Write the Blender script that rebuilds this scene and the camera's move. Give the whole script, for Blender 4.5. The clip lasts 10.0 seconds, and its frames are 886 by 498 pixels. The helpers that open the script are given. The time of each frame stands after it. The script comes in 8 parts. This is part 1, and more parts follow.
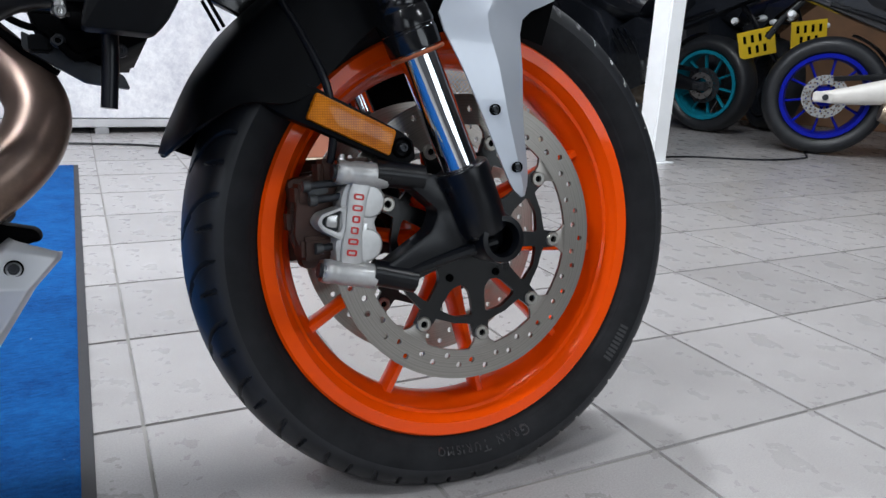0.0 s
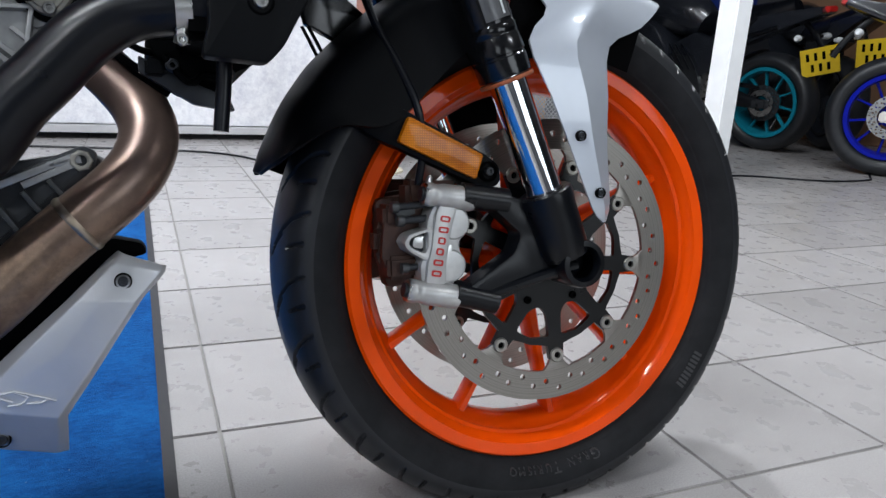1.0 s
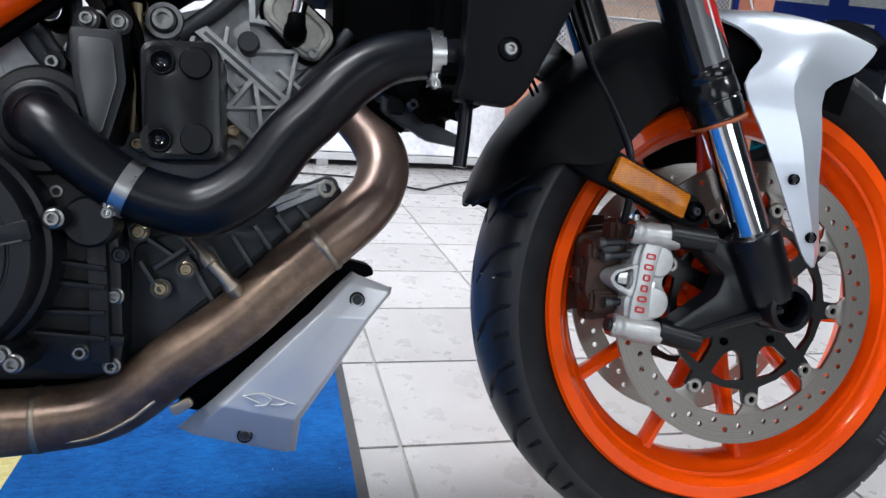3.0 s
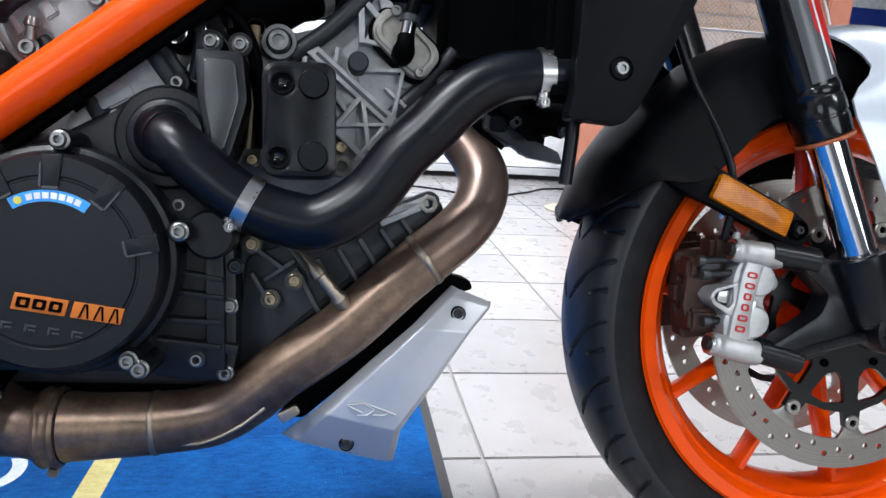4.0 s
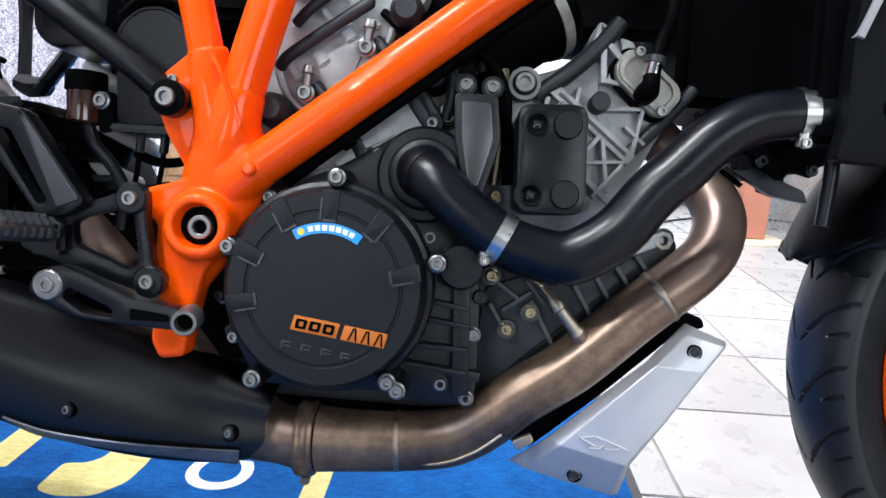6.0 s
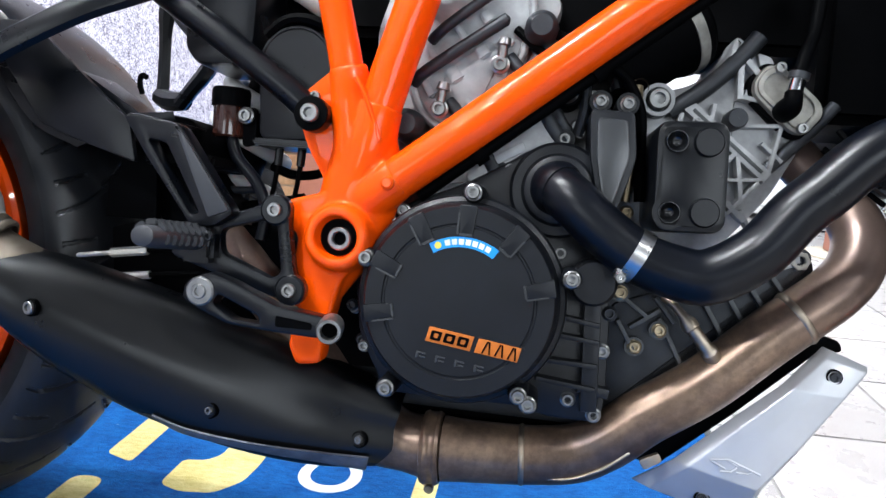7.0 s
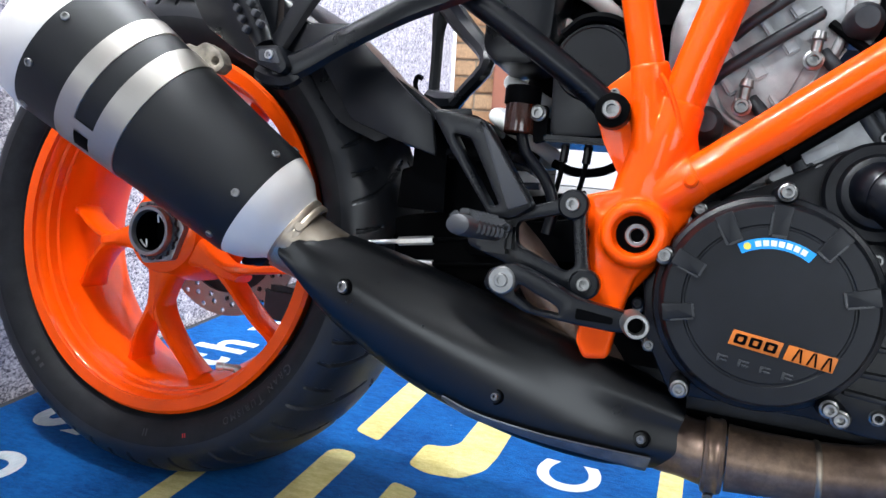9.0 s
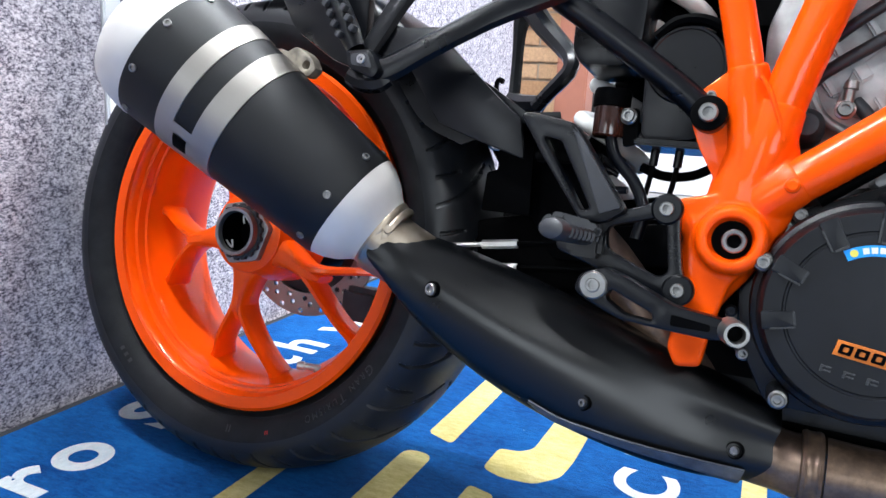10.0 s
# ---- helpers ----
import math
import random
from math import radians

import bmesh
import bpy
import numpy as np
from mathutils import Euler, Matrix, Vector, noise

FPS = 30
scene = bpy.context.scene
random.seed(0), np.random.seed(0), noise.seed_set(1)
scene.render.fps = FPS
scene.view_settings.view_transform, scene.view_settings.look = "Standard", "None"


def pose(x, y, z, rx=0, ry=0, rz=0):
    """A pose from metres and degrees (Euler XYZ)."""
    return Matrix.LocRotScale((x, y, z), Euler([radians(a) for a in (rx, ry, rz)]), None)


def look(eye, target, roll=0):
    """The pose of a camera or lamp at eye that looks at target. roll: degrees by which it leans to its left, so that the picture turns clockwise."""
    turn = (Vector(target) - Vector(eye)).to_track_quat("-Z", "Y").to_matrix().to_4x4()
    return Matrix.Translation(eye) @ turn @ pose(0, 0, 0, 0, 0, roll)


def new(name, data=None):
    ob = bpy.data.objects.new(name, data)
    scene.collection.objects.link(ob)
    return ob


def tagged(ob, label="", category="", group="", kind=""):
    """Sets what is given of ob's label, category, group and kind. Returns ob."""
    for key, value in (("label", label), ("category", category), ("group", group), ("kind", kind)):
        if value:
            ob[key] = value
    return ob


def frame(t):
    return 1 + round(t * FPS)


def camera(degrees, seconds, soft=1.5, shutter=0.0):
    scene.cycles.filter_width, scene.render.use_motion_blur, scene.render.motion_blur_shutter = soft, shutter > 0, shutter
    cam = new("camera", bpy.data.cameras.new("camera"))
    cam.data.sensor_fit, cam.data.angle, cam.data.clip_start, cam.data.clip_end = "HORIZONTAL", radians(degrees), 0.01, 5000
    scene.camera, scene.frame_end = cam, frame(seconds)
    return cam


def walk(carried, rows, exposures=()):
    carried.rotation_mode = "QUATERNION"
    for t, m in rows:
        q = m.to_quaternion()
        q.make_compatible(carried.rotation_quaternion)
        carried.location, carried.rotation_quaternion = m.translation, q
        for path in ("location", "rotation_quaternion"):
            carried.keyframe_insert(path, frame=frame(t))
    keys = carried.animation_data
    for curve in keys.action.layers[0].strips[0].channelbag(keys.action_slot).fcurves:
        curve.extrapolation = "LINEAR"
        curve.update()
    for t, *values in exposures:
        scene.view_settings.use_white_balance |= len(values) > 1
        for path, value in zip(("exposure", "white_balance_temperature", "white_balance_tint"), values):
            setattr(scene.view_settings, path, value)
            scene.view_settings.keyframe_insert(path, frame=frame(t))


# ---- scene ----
cam = camera(62.7, 10.0)
PATH = [
    (0, (-0.044, -0.923, 0.502), (0.826, 0.791, -0.049), 2.9),
    (0.5, (-0.068, -0.918, 0.511), (0.755, 0.822, -0.036), 3.4),
    (1, (-0.085, -0.913, 0.515), (0.679, 0.857, -0.017), 3.7),
    (1.5, (-0.105, -0.913, 0.52), (0.578, 0.894, 0.003), 3.9),
    (2, (-0.128, -0.914, 0.521), (0.471, 0.926, 0.016), 3.8),
    (2.5, (-0.152, -0.915, 0.519), (0.368, 0.953, 0.03), 4.0),
    (4, (-0.223, -0.914, 0.526), (0.082, 1.007, 0.06), 3.9),
    (4.5, (-0.245, -0.913, 0.527), (-0.024, 1.021, 0.067), 3.7),
    (5, (-0.269, -0.916, 0.527), (-0.141, 1.028, 0.075), 3.5),
    (5.5, (-0.297, -0.921, 0.532), (-0.263, 1.029, 0.09), 3.3),
    (7, (-0.384, -0.936, 0.541), (-0.627, 1.004, 0.12), 3.2),
    (7.5, (-0.416, -0.947, 0.541), (-0.764, 0.978, 0.126), 3.2),
    (8, (-0.447, -0.959, 0.541), (-0.892, 0.947, 0.127), 3.3),
    (8.5, (-0.476, -0.968, 0.53), (-1.031, 0.907, 0.112), 3.3),
    (9, (-0.505, -0.977, 0.523), (-1.166, 0.863, 0.102), 3.2),
    (9.5, (-0.527, -0.985, 0.523), (-1.262, 0.827, 0.103), 3.1),
    (10, (-0.538, -0.99, 0.521), (-1.332, 0.797, 0.101), 3.0),
]
walk(cam, [(t, look(eye, target, roll)) for t, eye, target, roll in PATH],
     [(0, -0.44), (1.5, -0.34), (2.5, -0.10), (4.0, 0.22), (5.0, 0.40), (6.3, 0.52), (7.5, 0.64), (9.0, 0.64), (10.0, 0.58)])

# ---- light ----
world = bpy.data.worlds.new("world")
scene.world = world
world.use_nodes = True
world.node_tree.nodes["Background"].inputs[0].default_value = (0.75, 0.85, 1.0, 1)
world.node_tree.nodes["Background"].inputs[1].default_value = 0.02
scene.view_settings.exposure = 0.0


def area(name, at, aim, sx, sy, watts, colour):
    d = bpy.data.lights.new(name, "AREA")
    d.shape, d.size, d.size_y, d.energy, d.color = "RECTANGLE", sx, sy, watts, colour
    ob = new(name, d)
    ob.matrix_world = look(at, aim)
    return ob


X0, X1, Y0, Y1 = -3.2, 8.0, -5.0, 4.8
CEIL = 2.75
COOL = (0.90, 0.95, 1.0)
LAMPS = [(-1.42, -0.82, 0.9, 70), (-2.1, -2.4, 0.9, 125), (2.0, -2.2, 0.9, 34), (0.49, 0.74, 0.16, 66), (1.45, 0.25, 0.6, 52), (0.3, 1.9, 0.9, 32), (2.6, 1.1, 0.9, 30), (-1.05, 0.48, 0.9, 66)]
for lx, ly, ll, watts in LAMPS:
    area("tube_light", (lx, ly, CEIL - 0.075), (lx, ly, 0), ll, 0.14, watts, COOL)

# fill through two added, unseen openings behind the camera: x0, x1, z0, z1, watts
FILL_OPENINGS = ((-2.9, -1.3, 0.85, 2.35, 22), (0.7, 3.5, 0.85, 2.35, 58))
for wx0, wx1, wz0, wz1, watts in FILL_OPENINGS:
    area("window_fill", ((wx0 + wx1) / 2, Y0 - 0.02, (wz0 + wz1) / 2), ((wx0 + wx1) / 2, 0, (wz0 + wz1) / 2), wx1 - wx0, wz1 - wz0, watts, (0.84, 0.92, 1.0))

# ---- materials ----


class Nodes:
    """A small writer of node materials."""

    def __init__(self, name, colour=(0.5, 0.5, 0.5), rough=0.5, metal=0.0, coat=0.0, spec=0.5):
        self.m = bpy.data.materials.new(name)
        self.m.use_nodes = True
        self.t = self.m.node_tree
        self.b = self.t.nodes["Principled BSDF"]
        self.b.inputs["Base Color"].default_value = (*colour, 1)
        self.b.inputs["Roughness"].default_value = rough
        self.b.inputs["Metallic"].default_value = metal
        self.b.inputs["Coat Weight"].default_value = coat
        self.b.inputs["Coat Roughness"].default_value = 0.04
        self.b.inputs["Specular IOR Level"].default_value = spec
        self.co = self.t.nodes.new("ShaderNodeTexCoord").outputs["Object"]

    def node(self, kind, **values):
        n = self.t.nodes.new(kind)
        for k, v in values.items():
            n.inputs[k].default_value = v
        return n

    def link(self, a, b):
        self.t.links.new(a, b)

    def noise(self, scale, detail=4.0, rough=0.6, stretch=None):
        n = self.node("ShaderNodeTexNoise", Scale=scale, Detail=detail, Roughness=rough)
        src = self.co
        if stretch:
            m = self.node("ShaderNodeMapping", Scale=stretch)
            self.link(src, m.inputs[0])
            src = m.outputs[0]
        self.link(src, n.inputs["Vector"])
        return n.outputs[0]

    def ramp(self, fac, stops):
        r = self.t.nodes.new("ShaderNodeValToRGB")
        e = r.color_ramp.elements
        while len(e) < len(stops):
            e.new(0.5)
        for el, (p, c) in zip(e, stops):
            el.position, el.color = p, (*c, 1)
        self.link(fac, r.inputs[0])
        return r.outputs[0]

    def mix(self, fac, a, b, blend="MIX"):
        n = self.t.nodes.new("ShaderNodeMix")
        n.data_type, n.blend_type = "RGBA", blend
        for s, v in ((n.inputs[0], fac), (n.inputs[6], a), (n.inputs[7], b)):
            if isinstance(v, (int, float)):
                s.default_value = v
            elif isinstance(v, tuple):
                s.default_value = (*v, 1)
            else:
                self.link(v, s)
        return n.outputs[2]

    def colour(self, out):
        self.link(out, self.b.inputs["Base Color"])
        return self

    def rough(self, fac, lo, hi):
        n = self.node("ShaderNodeMapRange")
        n.inputs[3].default_value, n.inputs[4].default_value = lo, hi
        self.link(fac, n.inputs[0])
        self.link(n.outputs[0], self.b.inputs["Roughness"])
        return self

    def bump(self, fac, strength=0.2, dist=0.001):
        n = self.node("ShaderNodeBump", Strength=strength, Distance=dist)
        self.link(fac, n.inputs["Height"])
        if self.b.inputs["Normal"].links:
            self.link(self.b.inputs["Normal"].links[0].from_socket, n.inputs["Normal"])
        self.link(n.outputs[0], self.b.inputs["Normal"])
        return self

    def random(self):
        return self.t.nodes.new("ShaderNodeObjectInfo").outputs["Random"]


def plain(name, colour, rough=0.5, metal=0.0, coat=0.0, vary=0.25, scale=30, grain=900, bump=0.05, spec=0.5):
    """Colour with wear at two scales and a fine grain."""
    n = Nodes(name, colour, rough, metal, coat, spec)
    big, fine = n.noise(scale), n.noise(grain, 2)
    dark = tuple(c * (1 - vary) for c in colour)
    lite = tuple(min(1, c * (1 + vary * 0.5)) for c in colour)
    n.colour(n.ramp(big, [(0.3, dark), (0.7, lite)]))
    n.rough(big, max(0.02, rough * 0.8), min(1, rough * 1.2))
    if bump:
        n.bump(fine, bump, 0.0006)
    return n


ORANGE = plain("orange_paint", (0.93, 0.083, 0.0010), 0.38, 0, 0.42, 0.05, 12, 500, 0.010, 0.06).m
BLACK = plain("black_satin_plastic", (0.0024, 0.0031, 0.0048), 0.29, 0, 0, 0.3, 25, 1400, 0.10, 0.32).m
MATTE = plain("matt_black_paint", (0.0012, 0.0015, 0.0021), 0.29, 0, 0, 0.25, 18, 1600, 0.08, 0.46).m
MUFFLERBLACK = plain("muffler_black", (0.0042, 0.0048, 0.0060), 0.50, 0, 0, 0.25, 18, 1600, 0.10, 0.34).m
ENGINE = plain("black_engine_paint", (0.0055, 0.0066, 0.0090), 0.36, 0, 0, 0.3, 22, 1200, 0.2, 0.32).m
HOSE = plain("rubber_hose", (0.0026, 0.0036, 0.0062), 0.30, 0, 0, 0.3, 20, 700, 0.05, 0.28).m
# near-black for rubber and wires, and for shade painted into holes and gaps
DARK = plain("near_black_and_shade", (0.0010, 0.0011, 0.0014), 0.6, 0, 0, 0.3, 30, 700, 0.1, 0.03).m
SILVER = plain("silver_paint", (0.52, 0.56, 0.62), 0.34, 0.30, 1.0, 0.05, 14, 2500, 0.03).m
SATIN = plain("satin_silver_paint", (0.72, 0.69, 0.645), 0.50, 0.2, 0.0, 0.10, 14, 2500, 0.08).m
CAST = plain("cast_aluminium", (0.40, 0.405, 0.41), 0.46, 0.5, 0, 0.45, 24, 1100, 0.28).m
CASTDARK = plain("dark_cast_metal", (0.034, 0.037, 0.042), 0.46, 0.55, 0, 0.3, 35, 900, 0.3).m
STEEL = plain("steel", (0.55, 0.55, 0.54), 0.28, 1.0, 0, 0.2, 40, 900, 0.05).m
ZINC = plain("zinc_bolt", (0.28, 0.28, 0.275), 0.34, 0.85, 0, 0.3, 60, 900, 0.08).m
CHROME = plain("chrome", (0.80, 0.81, 0.83), 0.07, 1.0, 0, 0.05, 20, 300, 0.0).m
GOLD = plain("gold_zinc", (0.42, 0.34, 0.22), 0.35, 0.9, 0, 0.25, 60, 900, 0.05).m
WHITE = plain("white_plastic", (0.70, 0.70, 0.68), 0.4, 0, 0, 0.1, 30, 900, 0.03).m
RED = plain("red_paint", (0.55, 0.015, 0.012), 0.35, 0, 0, 0.1, 30, 900, 0.03).m
BADGE = plain("orange_badge", (0.52, 0.14, 0.018), 0.4, 0, 0, 0.08, 40, 900, 0.04, 0.3).m
BLUELABEL = plain("blue_label", (0.008, 0.30, 0.80), 0.3, 0, 0.2, 0.05).m
LABELWHITE = plain("label_white", (0.75, 0.78, 0.80), 0.35).m
COOLER = plain("satin_black_cover", (0.0028, 0.0034, 0.0047), 0.30, 0, 0, 0.3, 22, 1200, 0.12, 0.30).m
GUARD = plain("satin_silver_guard", (0.60, 0.615, 0.64), 0.36, 0.5, 0.05, 0.08, 14, 2500, 0.06).m
COVER = plain("matt_black_cover", (0.0020, 0.0024, 0.0033), 0.48, 0, 0, 0.3, 22, 1400, 0.08, 0.10).m
FORKBLACK = plain("gloss_black_fork", (0.0045, 0.0050, 0.0060), 0.16, 0, 0, 0.2, 22, 900, 0.02, 0.5).m
MIDCAST = plain("mid_grey_cast_metal", (0.070, 0.074, 0.076), 0.44, 0.55, 0, 0.35, 30, 700, 0.4).m
BUTTON = plain("disc_button_steel", (0.40, 0.385, 0.35), 0.35, 0.9, 0, 0.2, 60, 900, 0.05).m
CALIPER = plain("brake_caliper_grey", (0.56, 0.56, 0.55), 0.38, 0.6, 0, 0.18, 50, 1500, 0.15).m
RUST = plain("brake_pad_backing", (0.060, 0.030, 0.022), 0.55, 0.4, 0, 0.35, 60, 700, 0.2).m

# brushed stainless sleeve
n = Nodes("brushed_steel", (0.40, 0.378, 0.345), 0.34, 1.0)
n.rough(n.noise(60, 3, 0.6, (1, 1, 14)), 0.30, 0.52)
n.bump(n.noise(900, 2), 0.05, 0.0004)
BRUSHED = n.m
ROD = plain("pale_zinc_rod", (0.62, 0.62, 0.60), 0.38, 0.7, 0, 0.15, 60, 900, 0.05).m

# brake disc: ground steel with fine circular scoring
n = Nodes("brake_disc_steel", (0.45, 0.44, 0.42), 0.3, 1.0)
g = n.node("ShaderNodeTexGradient")
sep = n.node("ShaderNodeSeparateXYZ")
n.link(n.co, sep.inputs[0])
cmb = n.node("ShaderNodeCombineXYZ")
n.link(sep.outputs[0], cmb.inputs[0])
n.link(sep.outputs[2], cmb.inputs[1])
ln = n.node("ShaderNodeVectorMath")
ln.operation = "LENGTH"
n.link(cmb.outputs[0], ln.inputs[0])
sc = n.node("ShaderNodeTexNoise", Scale=900.0, Detail=2.0)
sc.noise_dimensions = "1D"
n.link(ln.outputs["Value"], sc.inputs["W"])
n.rough(sc.outputs[0], 0.22, 0.48)
n.colour(n.ramp(sc.outputs[0], [(0.3, (0.25, 0.232, 0.210)), (0.7, (0.36, 0.338, 0.308))]))
n.bump(sc.outputs[0], 0.12, 0.0003)
DISC = n.m

# heat-tinted exhaust steel: straw, brown and blue in long drifts along the pipe
n = Nodes("heat_tinted_steel", (0.35, 0.25, 0.18), 0.28, 0.62)
hz = n.noise(6.5, 3, 0.55)
st = n.noise(26, 4, 0.6)
tint = n.ramp(hz, [(0.30, (0.090, 0.068, 0.064)), (0.43, (0.185, 0.122, 0.086)), (0.53, (0.280, 0.190, 0.130)), (0.62, (0.165, 0.110, 0.092)), (0.75, (0.140, 0.118, 0.128))])
soot = n.noise(70, 5, 0.7)
n.colour(n.mix(n.ramp(st, [(0.35, (0, 0, 0)), (0.8, (0.5, 0.5, 0.5))]), tint, (0.285, 0.190, 0.125)))
n.colour(n.mix(n.ramp(soot, [(0.40, (0.40, 0.40, 0.40)), (0.60, (0, 0, 0))]), n.b.inputs["Base Color"].links[0].from_socket, (0.045, 0.030, 0.024)))
sep = n.node("ShaderNodeSeparateXYZ")
n.link(n.co, sep.inputs[0])
up = n.node("ShaderNodeMapRange")
up.inputs[1].default_value, up.inputs[2].default_value, up.inputs[4].default_value = 0.31, 0.42, 0.75
n.link(sep.outputs[2], up.inputs[0])
n.colour(n.mix(up.outputs[0], n.b.inputs["Base Color"].links[0].from_socket, (0.20, 0.140, 0.120)))
n.rough(soot, 0.25, 0.40)
n.bump(n.noise(700, 2), 0.05, 0.0004)
HEAT = n.m
n = Nodes("pale_heat_steel", (0.5, 0.45, 0.38), 0.3, 1.0)
n.colour(n.ramp(n.noise(20, 4), [(0.3, (0.27, 0.205, 0.145)), (0.6, (0.46, 0.40, 0.325)), (0.8, (0.34, 0.28, 0.22))]))
n.rough(n.noise(60), 0.34, 0.52)
PALEHEAT = n.m

# tyre rubber
n = Nodes("tyre_rubber", (0.02, 0.02, 0.021), 0.45, 0, 0, 0.42)
n.colour(n.ramp(n.noise(24), [(0.3, (0.0085, 0.0095, 0.0115)), (0.7, (0.0150, 0.0165, 0.0198))]))
n.rough(n.noise(40), 0.34, 0.52)
n.bump(n.noise(1500, 2), 0.12, 0.0005)
RUBBER = n.m
n = Nodes("worn_tyre_sidewall", (0.035, 0.035, 0.037), 0.6, 0, 0, 0.12)
n.colour(n.ramp(n.noise(30), [(0.3, (0.0110, 0.0114, 0.0128)), (0.7, (0.020, 0.0205, 0.0225))]))
n.bump(n.noise(900, 2), 0.15, 0.0005)
SIDEWALL = n.m
TYRETEXT = plain("tyre_lettering", (0.026, 0.026, 0.028), 0.5).m

# amber reflector with small prisms
n = Nodes("amber_reflector", (0.5, 0.15, 0.0), 0.22, 0, 0.35, 0.2)
vo = n.node("ShaderNodeTexVoronoi", Scale=420.0)
vo.distance = "CHEBYCHEV"
vo.inputs["Randomness"].default_value = 0.0
n.link(n.co, vo.inputs["Vector"])
n.colour(n.ramp(n.mix(0.45, vo.outputs["Distance"], n.noise(45, 3)), [(0.28, (0.74, 0.235, 0.0)), (0.52, (0.30, 0.070, 0.0))]))
n.bump(vo.outputs["Distance"], 0.3, 0.0010)
AMBER = n.m

# floor tile, each a little different

def tile_glaze(name, joined):
    """Speckled grey floor tile, each a little different."""
    n = Nodes(name, (0.42, 0.41, 0.415), 0.36)
    pick = n.t.nodes.new("ShaderNodeNewGeometry").outputs["Random Per Island"] if joined else n.random()
    base = n.ramp(pick, [(0.0, (0.285, 0.272, 0.270)), (1.0, (0.345, 0.330, 0.328))])
    speck = n.ramp(n.noise(420, 3, 0.7), [(0.35, (0.80, 0.80, 0.80)), (0.62, (1.06, 1.06, 1.06))])
    stain = n.ramp(n.noise(7, 5), [(0.3, (0.87, 0.86, 0.86)), (0.7, (1.04, 1.04, 1.04))])
    n.colour(n.mix(1.0, n.mix(1.0, base, speck, "MULTIPLY"), stain, "MULTIPLY"))
    n.rough(n.noise(16), 0.20, 0.38)
    n.bump(n.noise(420, 3), 0.06, 0.0005)
    return n.m


TILE = tile_glaze("floor_tile", False)
TILEFAR = tile_glaze("floor_tile_joined", True)
GROUT = plain("grout", (0.21, 0.20, 0.19), 0.85, 0, 0, 0.3, 12, 500, 0.3).m


def carpet(name, dark, lite):
    """Cut pile: tufts, brushed patches and a deep fuzzy relief."""
    n = Nodes(name, dark, 0.95, 0, 0, 0.15)
    tuft, patch, mid = n.noise(750, 3, 0.7), n.noise(9, 4), n.noise(70, 3, 0.6, (1, 2.4, 1))
    f = n.mix(0.35, n.mix(0.5, tuft, mid), patch)
    lint = n.ramp(n.noise(95, 3, 0.75), [(0.735, (0, 0, 0)), (0.76, (0.6, 0.6, 0.6))])
    n.colour(n.mix(lint, n.ramp(f, [(0.36, dark), (0.60, lite)]), (0.62, 0.64, 0.66)))
    n.bump(tuft, 0.9, 0.004)
    n.bump(mid, 0.4, 0.003)
    return n.m


BLUE = carpet("blue_carpet", (0.0012, 0.034, 0.160), (0.006, 0.122, 0.40))
YELLOW = carpet("yellow_carpet", (0.52, 0.42, 0.13), (0.80, 0.70, 0.33))
PALE = carpet("white_carpet", (0.52, 0.58, 0.62), (0.80, 0.84, 0.85))
MATEDGE = plain("mat_rubber_edge", (0.020, 0.020, 0.024), 0.7, 0, 0, 0.3, 25, 500, 0.3).m

# room surfaces
n = Nodes("white_textured_wall", (0.74, 0.74, 0.76), 0.8)
w1, w2 = n.noise(9, 5), n.noise(46, 4, 0.65)
n.colour(n.ramp(n.mix(0.5, w1, w2), [(0.35, (0.58, 0.58, 0.63)), (0.6, (0.80, 0.80, 0.82))]))
n.bump(w2, 0.5, 0.01)
WALL = n.m
n = Nodes("speckled_panel", (0.4, 0.4, 0.43), 0.75)
s1, s2 = n.noise(200, 3, 0.7, (1, 1, 1.6)), n.noise(60, 3, 0.6)
n.colour(n.ramp(n.mix(0.25, s1, s2), [(0.40, (0.060, 0.054, 0.075)), (0.465, (0.28, 0.258, 0.30)), (0.53, (0.48, 0.448, 0.485)), (0.60, (0.72, 0.685, 0.72))]))
n.bump(s1, 0.3, 0.002)
SPECKLE = n.m
PAINT = plain("white_gloss_paint", (0.86, 0.87, 0.88), 0.35, 0, 0, 0.06, 8, 300, 0.05).m
CEILING = plain("ceiling_paint", (0.26, 0.26, 0.27), 0.9, 0, 0, 0.06, 3, 200, 0.1).m
PLAINWALL = plain("plain_wall_paint", (0.12, 0.12, 0.13), 0.8, 0, 0, 0.15, 2, 200, 0.1).m
PALEWALL = plain("pale_wall_paint", (0.10, 0.105, 0.115), 0.8, 0, 0, 0.15, 2, 200, 0.1).m
GREYTRIM = plain("grey_trim", (0.30, 0.30, 0.31), 0.5, 0.3, 0, 0.15, 10, 300, 0.05).m
PALETRIM = plain("pale_grey_trim", (0.52, 0.52, 0.53), 0.45, 0.2, 0, 0.12, 10, 300, 0.05).m
TERRA = plain("terracotta_paint", (0.36, 0.135, 0.085), 0.55, 0, 0, 0.12, 9, 300, 0.1).m
BRICK = Nodes("buff_brick", (0.5, 0.3, 0.17), 0.85)
BRICK.colour(BRICK.mix(1.0, BRICK.ramp(BRICK.random(), [(0, (0.44, 0.24, 0.125)), (1, (0.60, 0.38, 0.22))]), BRICK.ramp(BRICK.noise(60, 4), [(0.3, (0.75, 0.75, 0.75)), (0.7, (1.08, 1.08, 1.08))]), "MULTIPLY"))
